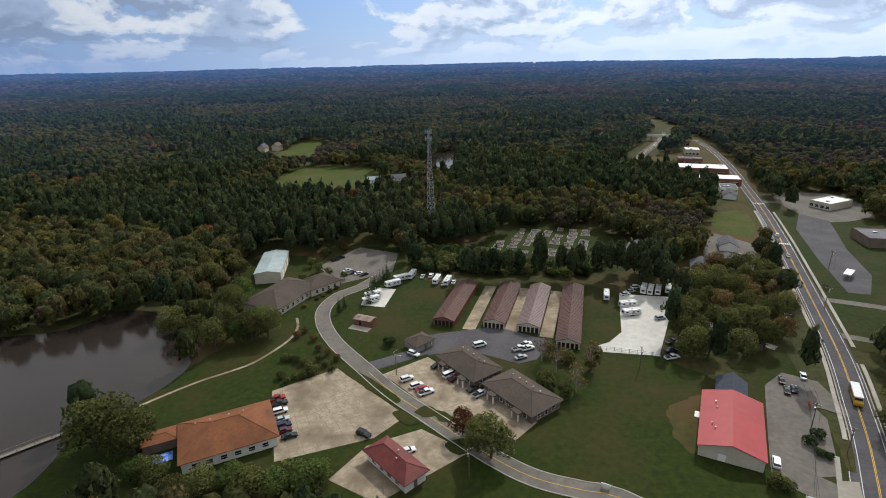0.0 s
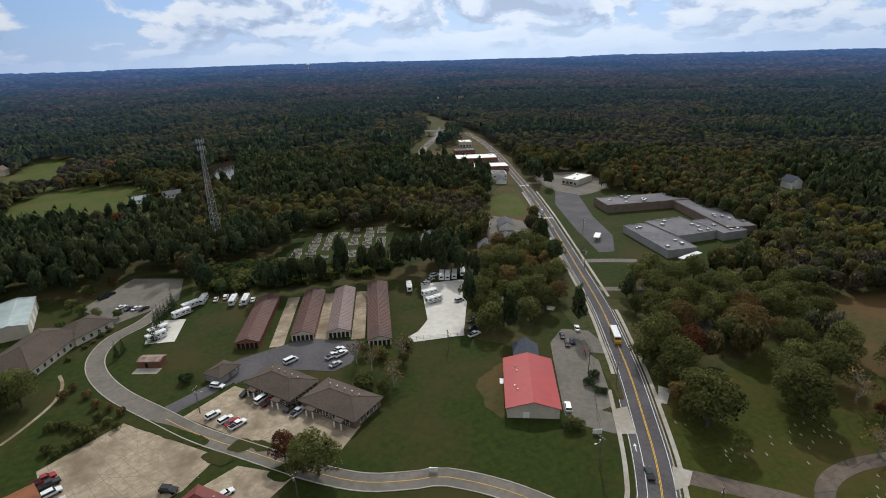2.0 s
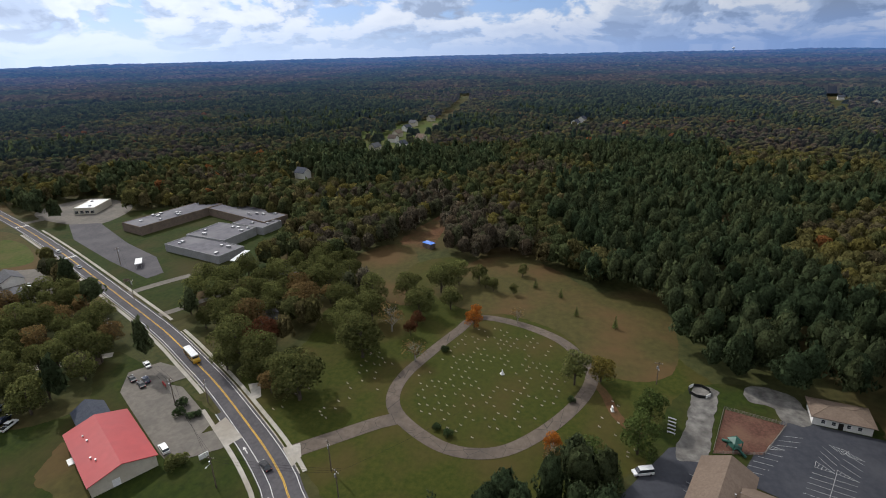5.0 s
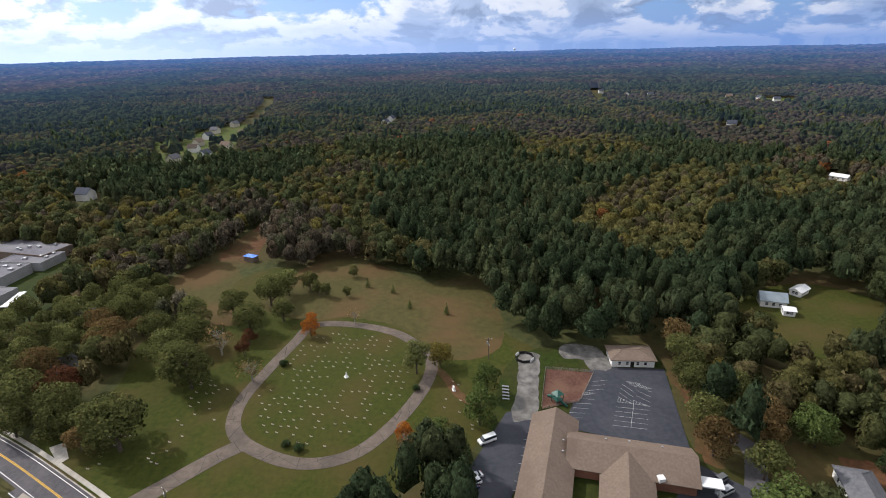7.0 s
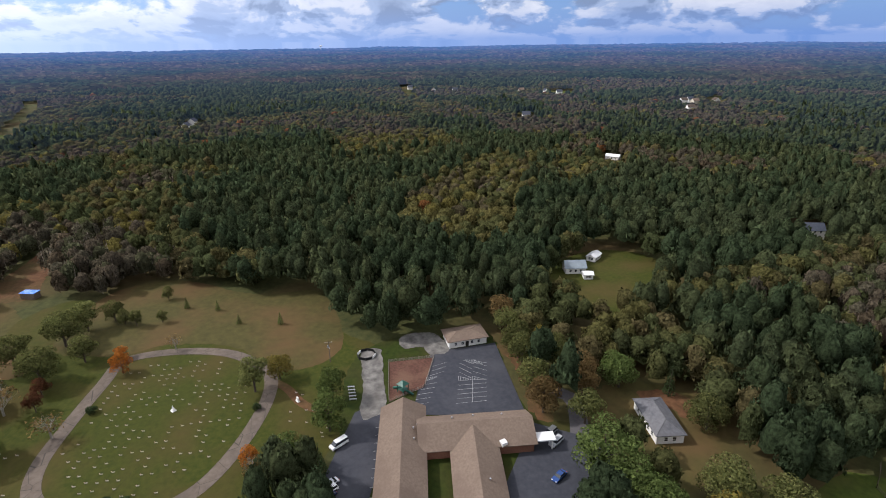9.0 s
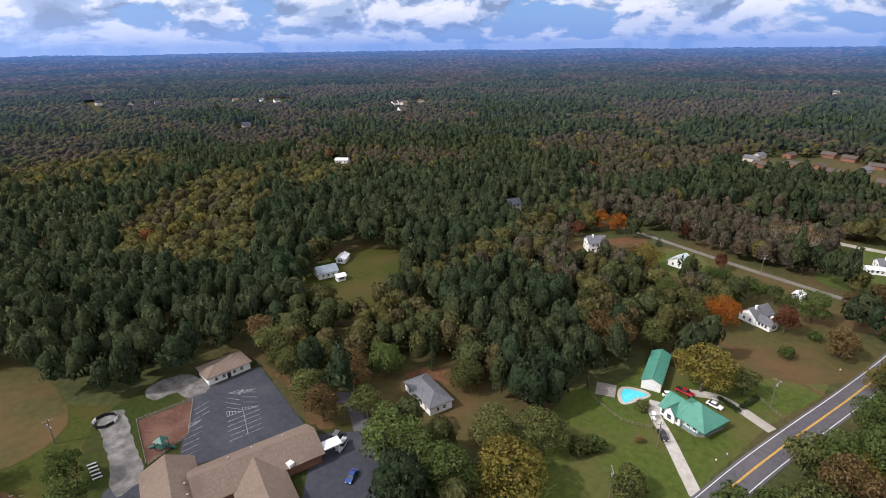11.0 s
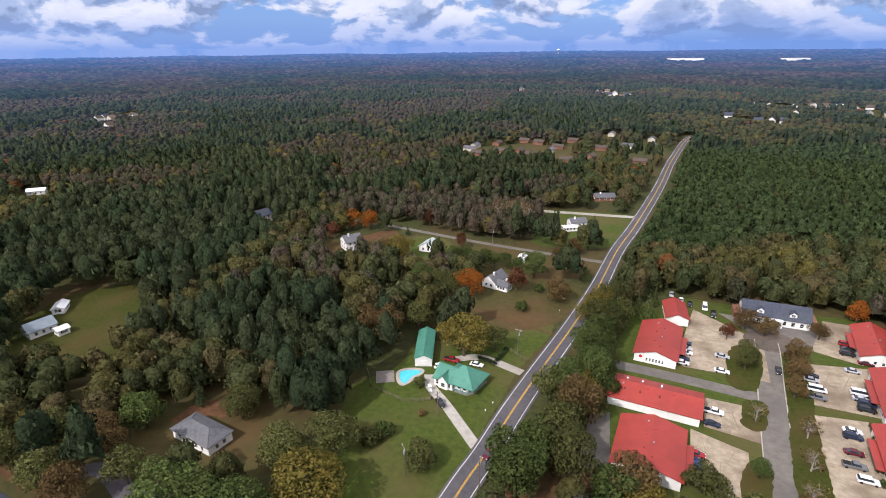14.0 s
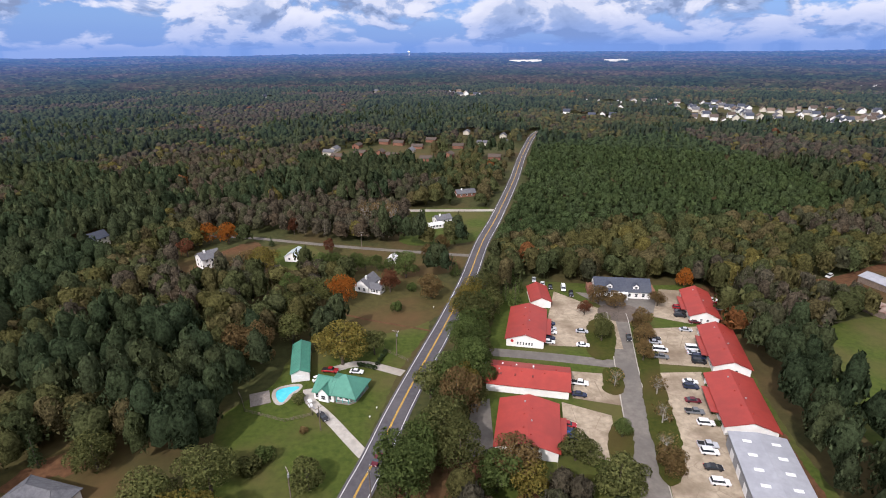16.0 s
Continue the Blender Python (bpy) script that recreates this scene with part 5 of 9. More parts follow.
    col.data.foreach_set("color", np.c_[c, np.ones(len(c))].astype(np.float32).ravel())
    # crowns of the far rings have blue haze put into their emission
    me.materials.append(M["leaf_far_haze"] if far else M["leaf_crown"])
    tagged(new(name, me), label, "woods", kind="stuff")
    if cards:
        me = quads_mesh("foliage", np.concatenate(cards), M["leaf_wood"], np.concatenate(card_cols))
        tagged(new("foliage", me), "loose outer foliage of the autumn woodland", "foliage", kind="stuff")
    print("woods", n, "trees", len(f), "triangles", sum(len(q) for q in cards) // 3, "leaves")


def haze_glow(m):
    """Paints haze on far woods: blue emission, stronger the further they stand."""
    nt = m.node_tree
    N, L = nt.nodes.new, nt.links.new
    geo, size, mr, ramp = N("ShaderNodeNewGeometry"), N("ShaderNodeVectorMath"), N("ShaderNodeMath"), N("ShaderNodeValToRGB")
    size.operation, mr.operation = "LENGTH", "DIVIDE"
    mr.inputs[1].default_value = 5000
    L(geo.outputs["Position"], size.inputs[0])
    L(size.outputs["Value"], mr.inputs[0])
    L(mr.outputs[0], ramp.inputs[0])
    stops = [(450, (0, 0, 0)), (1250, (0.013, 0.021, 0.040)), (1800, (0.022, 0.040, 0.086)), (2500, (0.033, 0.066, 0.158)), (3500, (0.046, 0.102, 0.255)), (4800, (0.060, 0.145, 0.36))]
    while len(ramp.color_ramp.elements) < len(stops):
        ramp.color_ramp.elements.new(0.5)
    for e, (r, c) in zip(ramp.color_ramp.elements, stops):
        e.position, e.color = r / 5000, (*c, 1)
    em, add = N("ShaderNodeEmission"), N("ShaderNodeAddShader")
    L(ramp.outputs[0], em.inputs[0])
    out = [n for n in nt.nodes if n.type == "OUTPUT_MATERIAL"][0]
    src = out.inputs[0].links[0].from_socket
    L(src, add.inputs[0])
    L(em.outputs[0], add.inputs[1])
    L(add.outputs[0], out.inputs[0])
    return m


# leaves of far woods and backdrops, with haze added as a blue glow
M["leaf_far_haze"] = haze_glow(leaf_material("leaf_far_haze", (0, 0, 0), (1, 1, 1), 0.4, 0.4, own=True, relief=True))
M["haze_glow"] = haze_glow(leaf_material("haze_glow", (0, 0, 0), (1, 1, 1), 0.35, own=True))

def far_canopy(name, label, r0, r1, seed, rough, step, wide=9.0):
    """Tree tops running together towards the skyline."""
    rng = np.random.default_rng(seed)
    r = [r0]
    while r[-1] < r1:
        r.append(r[-1] + step * (r[-1] / r0) ** 1.3)
    r = np.array(r)
    a = np.radians(np.arange(-48, 238, np.degrees(wide / r0)))
    R, A = np.meshgrid(r, a)
    R = R + (rng.random(R.shape) - 0.5) * step * 0.8
    A = A + (rng.random(A.shape) - 0.5) * (a[1] - a[0]) * 0.8
    X, Y = R * np.sin(A), R * np.cos(A)
    Z = rise(R) + 9 + rough * rng.random(R.shape)
    hills = field_noise(X.ravel(), Y.ravel(), 520, 4.4).reshape(R.shape)
    Z += 9 * hills * np.clip((R - 1400) / 1300, 0, 1)
    Z[:, 0] = rise(r0) - 1
    n, k = R.shape
    idx = np.arange(n * k).reshape(n, k)
    faces = np.stack([idx[:-1, :-1], idx[1:, :-1], idx[1:, 1:], idx[:-1, 1:]], 2).reshape(-1, 4)
    q = np.stack([X, Y, Z], 2).reshape(-1, 3)[faces].reshape(-1, 3)
    c = q.reshape(-1, 4, 3).mean(1)
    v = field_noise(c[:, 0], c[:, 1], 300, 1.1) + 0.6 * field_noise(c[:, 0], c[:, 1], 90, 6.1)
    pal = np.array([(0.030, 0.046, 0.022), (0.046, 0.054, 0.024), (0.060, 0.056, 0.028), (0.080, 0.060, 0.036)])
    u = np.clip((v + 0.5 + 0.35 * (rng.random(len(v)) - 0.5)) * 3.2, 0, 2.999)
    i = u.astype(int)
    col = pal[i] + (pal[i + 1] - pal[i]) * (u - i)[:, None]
    me = quads_mesh(name, q, M["haze_glow"], col * (0.5 + 0.75 * rng.random(len(v)))[:, None], 4)
    tagged(new(name, me), label, "woods", kind="structure")


def grove_trees():
    rng = np.random.default_rng(5)
    for name, (poly, step, form) in GROVES.items():
        xs, ys = [p[0] for p in poly], [p[1] for p in poly]
        g = [(x + rng.uniform(-2.2, 2.2), y + rng.uniform(-2.2, 2.2)) for x in np.arange(min(xs), max(xs), step) for y in np.arange(min(ys), max(ys), step)]
        x, y = np.array(g).T
        keep = inside(x, y, poly) & ~near_line(x, y, [(p[0], p[1]) for p in HIGHWAY], 11)
        for a, b in zip(x[keep], y[keep]):
            u = rng.random()
            if form == "bush":
                tree(a, b, rng.uniform(3.5, 6.5), rng.uniform(6, 8.5), "bush", "oak" if u < 0.5 else "green" if u < 0.7 else "pine", "shrubs of the hedge belt")
                continue
            leaf = "oak" if u < 0.84 else "brown" if u < 0.97 else "red"
            h = rng.uniform(9.5, 16)
            tree(a, b, h, h * rng.uniform(0.72, 1.0), "round", leaf, "trees of the " + name)


grove_trees()

# ---- buildings ----


def put(x, y, heading, z=0.0):
    return Matrix.Translation((x, y, z)) @ Matrix.Rotation(radians(heading), 4, "Z")


def wall_window(parent, x, y, z, w, h, side, glass="glass", frame_mat="trim_white"):
    """A framed window on a wall that faces side ('+x', '-x', '+y', '-y')."""
    n = {"+x": (1, 0), "-x": (-1, 0), "+y": (0, 1), "-y": (0, -1)}[side]
    along = n[0] == 0
    bm = bmesh.new()
    for u, v, a, b in ((0, 0, w + 0.2, 0.1), (0, h + 0.1, w + 0.2, 0.1), (-w / 2 - 0.05, 0.1, 0.1, h), (w / 2 + 0.05, 0.1, 0.1, h), (0, h / 2, w, 0.06)):
        cx, cy = (x + u, y + n[1] * 0.03) if along else (x + n[0] * 0.03, y + u)
        add_box(bm, cx, cy, z + v, a if along else 0.12, 0.12 if along else a, b)
    win = part("window", bm, M[frame_mat], parent)
    bm = bmesh.new()
    add_box(bm, x + n[0] * 0.02, y + n[1] * 0.02, z + 0.1, w if along else 0.06, 0.06 if along else w, h)
    part("pane", bm, M[glass], win)


def wall_door(parent, x, y, w, h, side, mat="wall_brown"):
    n = {"+x": (1, 0), "-x": (-1, 0), "+y": (0, 1), "-y": (0, -1)}[side]
    along = n[0] == 0
    d = box_part("door", x + n[0] * 0.04, y + n[1] * 0.04, 0.12, w if along else 0.1, 0.1 if along else w, h, M[mat], parent)
    return d


def body_walls(parent, L, W, h, rise_h, mat, gable=True, z=0.0, name="wall_shell"):
    """Walls with gable ends (ridge along x)."""
    bm = bmesh.new()
    a, b = L / 2, W / 2
    if gable:
        prof = [(-b, z), (b, z), (b, h), (0, h + rise_h), (-b, h)]
    else:
        prof = [(-b, z), (b, z), (b, h), (-b, h)]
    lo = [bm.verts.new((-a, y, q)) for y, q in prof]
    hi = [bm.verts.new((a, y, q)) for y, q in prof]
    bm.faces.new(lo)
    bm.faces.new(hi[::-1])
    for i in range(len(prof)):
        j = (i + 1) % len(prof)
        bm.faces.new((lo[i], lo[j], hi[j], hi[i]))
    return part(name, bm, mat, parent)


def gable_roof(parent, L, W, h, rise_h, mat, over=0.5, thick=0.18, ribs=0.0, name="roof", label=""):
    bm = bmesh.new()
    a, b = L / 2 + over, W / 2 + over
    drop = rise_h * over / (W / 2)
    prof = [(-b, h - drop), (0, h + rise_h), (b, h - drop), (b, h - drop + thick), (0, h + rise_h + thick * 1.15), (-b, h - drop + thick)]
    rows = [(-a, 0.0), (a, 0.0)]
    if ribs:
        n = int(2 * a / ribs)
        for i in range(1, n):
            x = -a + 2 * a * i / n
            rows += [(x - 0.07, 0.0), (x - 0.035, 0.08), (x + 0.035, 0.08), (x + 0.07, 0.0)]
        rows.sort()
    under = [[bm.verts.new((x, y, q + 0.01)) for y, q in prof[:3]] for x in (-a, a)]
    top = [[bm.verts.new((x, y, q + 0.01 + dz)) for y, q in prof[3:]] for x, dz in rows]
    for r, s in zip(top[:-1], top[1:]):
        bm.faces.new((r[0], s[0], s[1], r[1]))
        bm.faces.new((r[1], s[1], s[2], r[2]))
    for u, r in zip(under, (top[0], top[-1])):
        bm.faces.new((u[0], u[1], r[1], r[2]))
        bm.faces.new((u[1], u[2], r[0], r[1]))
    for i in (0, 1):
        bm.faces.new((under[0][i], under[1][i], under[1][i + 1], under[0][i + 1]))
    bm.faces.new([under[0][2], under[1][2]] + [r[0] for r in top[::-1]])
    bm.faces.new([under[1][0], under[0][0]] + [r[2] for r in top])
    if ribs:
        ob = part(name, bm, mat, parent, label)
        box_part("ridge_cap", 0, 0, h + rise_h + thick * 1.15 + 0.06, 2 * a, 0.4, 0.07, mat, ob)
        return ob
    return part(name, bm, mat, parent, label)


def hip_roof(parent, L, W, h, rise_h, mat, over=0.6, thick=0.18, name="roof", label="", hip=1.0):
    bm = bmesh.new()
    a, b = L / 2 + over, W / 2 + over
    r = max(0.0, a - b * hip)
    lo = [bm.verts.new(p) for p in ((-a, -b, h), (a, -b, h), (a, b, h), (-a, b, h))]
    up = [bm.verts.new(p) for p in ((-a, -b, h + thick), (a, -b, h + thick), (a, b, h + thick), (-a, b, h + thick))]
    t0, t1 = bm.verts.new((-r, 0, h + rise_h)), bm.verts.new((r, 0, h + rise_h))
    bm.faces.new(lo[::-1])
    for i in range(4):
        bm.faces.new((lo[i], lo[(i + 1) % 4], up[(i + 1) % 4], up[i]))
    bm.faces.new((up[0], up[1], t1, t0))
    bm.faces.new((up[2], up[3], t0, t1))
    bm.faces.new((up[1], up[2], t1))
    bm.faces.new((up[3], up[0], t0))
    ob = part(name, bm, mat, parent, label)
    # ridge and hip caps
    bm = bmesh.new()
    z = h + thick
    for p, q in (((-r, 0, h + rise_h), (r, 0, h + rise_h)), ((-r, 0, h + rise_h), (-a, -b, z)), ((-r, 0, h + rise_h), (-a, b, z)), ((r, 0, h + rise_h), (a, -b, z)), ((r, 0, h + rise_h), (a, b, z))):
        if (Vector(p) - Vector(q)).length > 0.2:
            add_rod(bm, p, q, 0.1, 5)
    part("ridge_cap", bm, mat, ob)
    return ob


def roof_vents(parent, spots, z, kind="vent"):
    for x, y, dz in spots:
        bm = bmesh.new()
        if kind == "vent":
            add_rod(bm, (x, y, z + dz - 0.4), (x, y, z + dz + 0.5), 0.16, 7)
            add_rod(bm, (x, y, z + dz + 0.5), (x, y, z + dz + 0.62), 0.26, 7)
        else:
            add_box(bm, x, y, z + dz - 0.2, 1.6, 1.3, 1.1, bevel=0.05)
            add_rod(bm, (x, y, z + dz + 0.9), (x, y, z + dz + 1.02), 0.4, 8)
        part("vent" if kind == "vent" else "air_unit", bm, M["metal_grey"], parent)


def row_windows(parent, L, W, z, n, w, h, side, margin=1.5, glass="glass"):
    for i in range(n):
        u = -L / 2 + margin + (L - 2 * margin) * (i + 0.5) / n
        if side in ("+y", "-y"):
            wall_window(parent, u, W / 2 if side == "+y" else -W / 2, z, w, h, side, glass)
        else:
            wall_window(parent, W / 2 if side == "+x" else -W / 2, u, z, w, h, side, glass)


def building(name, label, category, x, y, heading, L, W, h, rise_h, roof, wall, style="gable", over=0.5, ribs=0.0, group=""):
    ob = thing(name, put(x, y, heading), label, category, group)
    body_walls(ob, L, W, h, rise_h, M[wall], style == "gable")
    if style == "gable":
        gable_roof(ob, L, W, h, rise_h, M[roof], over, ribs=ribs)
    elif style == "hip":
        hip_roof(ob, L, W, h, rise_h, M[roof], over)
    return ob


def flat_block(parent, name, x, y, heading, L, W, h, roof, wall, units=0, rng=None):
    """A flat-roofed block with a raised edge; built in the parent's space."""
    rot = Matrix.Translation((x, y, 0)) @ Matrix.Rotation(radians(heading), 4, "Z")
    bm = bmesh.new()
    add_box(bm, 0, 0, 0, L, W, h)
    for sx, sy, px, py in ((L, 0.35, 0, W / 2 - 0.17), (L, 0.35, 0, -W / 2 + 0.17), (0.35, W - 0.7, L / 2 - 0.17, 0), (0.35, W - 0.7, -L / 2 + 0.17, 0)):
        add_box(bm, px, py, h + 0.001, sx, sy, 0.4)
    bm.transform(rot)
    wall_ob = part(name, bm, M[wall], parent)
    bm = bmesh.new()
    add_box(bm, 0, 0, h + 0.01, L - 0.7, W - 0.7, 0.12)
    bm.transform(rot)
    part("roof", bm, M[roof], parent)
    for _ in range(units):
        bm = bmesh.new()
        u, v = rng.uniform(-L / 2 + 3, L / 2 - 3), rng.uniform(-W / 2 + 2, W / 2 - 2)
        add_box(bm, u, v, h + 0.13, rng.uniform(1.2, 2.4), rng.uniform(1.0, 1.8), rng.uniform(0.7, 1.2), bevel=0.06)
        bm.transform(rot)
        part("air_unit", bm, M["metal_grey"], parent)
    return wall_ob


def build_west():
    rng = random.Random(4)
    # hall by the pond
    ob = building("hall", "long low hall with an orange-brown shingle hip roof", "hall", -57.4, 127.5, 21, 24.6, 17.6, 3.4, 4.2, "roof_orange", "wall_white", "hip", 0.7)
    row_windows(ob, 24.6, 17.6, 0.9, 6, 1.6, 1.3, "-y")
    row_windows(ob, 17.6, 24.6, 0.9, 4, 1.4, 1.3, "+x")
    roof_vents(ob, [(-4, 3, 2.6), (1, 3.5, 2.3), (5, 3, 2.6), (-8, 4, 1.9)], 3.4)
    wing = building("annex", "small brown-roofed annex of the hall", "annex", -76.2, 127.5, 21, 9, 6, 2.8, 0.9, "roof_orange", "wall_brown", "hip", 0.4)
    # little red building
    ob = building("shop", "small building with a maroon metal hip roof", "shop", -9.6, 111.0, -52, 16.4, 6.6, 3.2, 2.4, "roof_maroon", "wall_white", "hip", 0.9)
    row_windows(ob, 16.4, 6.6, 0.8, 4, 1.6, 1.4, "-y")
    row_windows(ob, 16.4, 6.6, 0.8, 4, 1.6, 1.4, "+y")
    wall_door(ob, 8.2, 0, 1.1, 2.1, "+x")
    roof_vents(ob, [(0, 1.2, 2.0), (2, -1.0, 2.0)], 3.2)
    # brown offices
    for x, y, hd, L, W in ((15.3, 156.4, -58.5, 20, 12), (29.6, 137.6, -57.5, 21, 12.4)):
        ob = building("office_building", "low office building with a brown shingle hip roof", "office", x, y, hd, L, W, 3.0, 2.6, "roof_brown", "wall_brown", "hip", 0.8, group="brown offices")
        row_windows(ob, L, W, 0.7, 7, 1.3, 1.5, "-y")
        row_windows(ob, W, L, 0.7, 3, 1.3, 1.5, "+x")
        roof_vents(ob, [(-6, 2.2, 2.0), (-3, 2.2, 2.0), (0, 2.2, 2.0), (3, 2.2, 2.0), (6, 2.0, 2.0)], 3.0)
        for px in (-5, 6):
            pr = box_part("porch", px, -W / 2 - 1.2, 2.75, 3.2, 3.0, 0.25, M["roof_brown"], ob)
            bm = bmesh.new()
            for s in (-1.3, 1.3):
                add_box(bm, px + s, -W / 2 - 2.4, 0.1, 0.35, 0.35, 2.65)
            part("post", bm, M["trim_white"], pr)
    # storage sheds
    for i, (x, y, hd, L) in enumerate(((16.4, 207.9, 68.5, 40), (36.0, 203.5, 68.8, 40), (48.8, 198.8, 69, 40), (62.1, 191.4, 70.5, 53))):
        light = i == 2
        ob = building("storage_building", "long storage shed with a pale pinkish metal roof" if light else "long storage shed with a brown metal roof", "storage shed", x, y, hd, L, 8.6, 2.8, 1.4,
                      "roof_storage_light" if light else "roof_storage", "wall_cream" if i else "wall_brick", "gable", 0.35, 1.2, "row of storage sheds")
        # end bays with dark openings between posts
        for k in range(5):
            box_part("bay_door", -L / 2 - 0.03, -3.2 + 1.6 * k, 0.1, 0.08, 1.1, 2.2, M["dark_opening"], ob)
        n = int(L / 3.3)
        for s in (1, -1):
            for k in range(n):
                box_part("roller_door", -L / 2 + (k + 0.5) * L / n, s * 4.31, 0.1, 2.5, 0.06, 2.2, M["roof_maroon"], ob)
    # strips of concrete between the sheds
    for x, y in ((26.5, 205.5), (42.3, 201.0), (55.5, 196.0)):
        d = Vector((math.cos(radians(69)), math.sin(radians(69)), 0))
        c = Vector((x, y, 0))
        ob = ribbon("apron_%d" % int(x), [c - d * 22, c + d * 22], 2.6, -2.6, 0.1, M["concrete_worn"])
        tagged(ob, "worn concrete lane between storage sheds", "lane", kind="structure")
    # town hall, white-roofed shed, cottages
    ob = building("town_hall", "brown hip-roofed public building with cream walls", "public building", -61.5, 223, 62, 30, 19, 3.4, 4.2, "roof_brown", "wall_cream", "hip", 0.8)
    row_windows(ob, 30, 19, 0.8, 8, 1.3, 1.5, "-y")
    wing = building("town_hall_wing", "brown hip-roofed wing with cream walls", "public building", -47.5, 234.5, 42, 16, 13, 3.4, 3.0, "roof_brown", "wall_cream", "hip", 0.8)
    row_windows(wing, 16, 13, 0.8, 4, 1.2, 1.5, "-y")
    ob = building("warehouse", "tall metal shed with a pale grey-green roof", "warehouse", -73.9, 258.4, 94, 31, 12.4, 5.4, 1.0, "roof_aqua", "wall_cream", "gable", 0.3, 1.0)
    for k in range(3):
        box_part("bay_door", -8 + 8 * k, -6.22, 0.1, 3.6, 0.08, 4.0, M["trim_white"], ob)
    ob = building("cottage", "small grey-roofed block building", "cottage", -1.2, 174.5, 38, 8.5, 7, 2.6, 1.8, "roof_brown", "wall_grey", "hip", 0.5)
    wall_door(ob, 0, -3.5, 1.0, 2.0, "-y")
    wall_window(ob, 2.4, -3.5, 0.9, 1.0, 1.0, "-y")
    ob = building("log_shed", "small brown timber shed with a low roof", "shed", -22.8, 194.8, -28, 8, 4.2, 2.6, 0.5, "rust", "wall_brick", "gable", 0.3)
    wall_door(ob, -1, -2.1, 1.0, 1.9, "-y", "dark_opening")
    box_part("porch_slab", 0, -4.2, 0.02, 9, 3.6, 0.1, M["concrete"], ob)
    # red-roofed hall
    ob = building("red_roofed_hall", "metal hall with a bright red ribbed gable roof", "hall", 84.8, 115.8, 58.5, 26.6, 15.4, 3.6, 2.2, "roof_pink", "wall_cream", "gable", 0.5)
    row_windows(ob, 26.6, 15.4, 1.0, 6, 1.2, 1.0, "-y")
    row_windows(ob, 26.6, 15.4, 1.0, 6, 1.2, 1.0, "+y")
    wall_door(ob, -13.3, 2, 1.8, 2.1, "-x", "trim_white")
    roof_vents(ob, [(4, 4, 1.1), (7, 4.4, 1.0), (-6, 4.2, 1.1), (-4, 5, 0.9)], 3.6)
    box_part("step", 5, 8.6, 0.02, 3.0, 1.6, 0.35, M["trim_white"], ob)
    ob = building("bungalow", "small cream house with a grey-blue roof", "house", 94.7, 132.0, 58, 11, 8, 3.0, 2.4, "roof_slate", "wall_cream", "gable", 0.5)
    wall_window(ob, -5.5, 0, 1.0, 1.2, 1.2, "-x")
    ob = building("house", "dark-roofed house under the trees", "house", 122, 166, 60, 16, 9, 3.0, 2.0, "roof_brown", "wall_brown", "hip", 0.6)
    row_windows(ob, 16, 9, 1.0, 4, 1.2, 1.2, "-y")
    # school
    ob = thing("school", put(0, 0, 0), "large flat-roofed school of low grey blocks", "school")
    flat_block(ob, "block", 276.0, 253.0, -17, 58, 20, 5.2, "roof_flat", "wall_brown", 9, rng)
    flat_block(ob, "block", 288.5, 208.0, 69, 62, 18, 5.0, "roof_flat", "wall_brown", 6, rng)
    flat_block(ob, "block", 249.5, 198.5, 80, 29, 25, 4.8, "roof_flat", "wall_grey", 6, rng)
    flat_block(ob, "block", 270.5, 188.5, 78, 25, 16, 4.4, "roof_flat", "wall_grey", 4, rng)
    flat_block(ob, "block", 227.5, 194.0, 75, 44, 17, 4.1, "roof_flat", "wall_grey", 5, rng)
    box_part("canopy", 219.5, 166.2, 3.2, 15.5, 3.0, 0.3, M["roof_white"], ob, radians(5))
    bm = bmesh.new()
    for k in range(5):
        add_box(bm, 213 + 3.3 * k, 165.0 + 0.28 * k, 0, 0.2, 0.2, 3.2)
    part("canopy_posts", bm, M["metal_grey"], ob)
    box_part("shelter", 203.5, 215.5, 2.6, 9, 3.2, 0.25, M["roof_white"], ob, radians(40))
    bm = bmesh.new()
    for u, v in ((-3.8, -1.2), (3.8, -1.2), (-3.8, 1.2), (3.8, 1.2)):
        c, s = math.cos(radians(40)), math.sin(radians(40))
        add_box(bm, 203.5 + u * c - v * s, 215.5 + u * s + v * c, 0, 0.15, 0.15, 2.6)
    part("shelter_posts", bm, M["metal_grey"], ob)
    # small town centre
    for x, y, hd, L, W, h, roof, wall in ((250, 415, 67, 18, 42, 5, "roof_white", "wall_brick"), (263, 453, 67, 22, 40, 6, "roof_white", "wall_brick"), (229, 470, 65, 14, 18, 4.5, "roof_white", "wall_white"),
                                          (214, 488, 65, 12, 24, 4.5, "roof_white", "wall_white"), (302, 545, 68, 16, 14, 6, "roof_white", "wall_cream"), (288, 332, 20, 24, 14, 4.5, "roof_white", "wall_cream"),
                                          (325, 610, 70, 18, 14, 5, "roof_flat", "wall_brick"), (276, 500, 68, 14, 22, 5, "roof_flat", "wall_brick"), (246, 385, 66, 16, 12, 4, "roof_grey", "wall_white")):
        ob = thing("store", put(x, y, hd), "flat-roofed %s store in the town centre" % ("white-topped" if roof == "roof_white" else "grey"), "store", "stores of the town centre")
        flat_block(ob, "block", 0, 0, 0, L, W, h, roof, wall, 2, rng)
        for k in range(4):
            wall_window(ob, -L / 2, -W / 2 + W * (k + 0.5) / 4, 0.8, W / 6, 1.8, "-x")
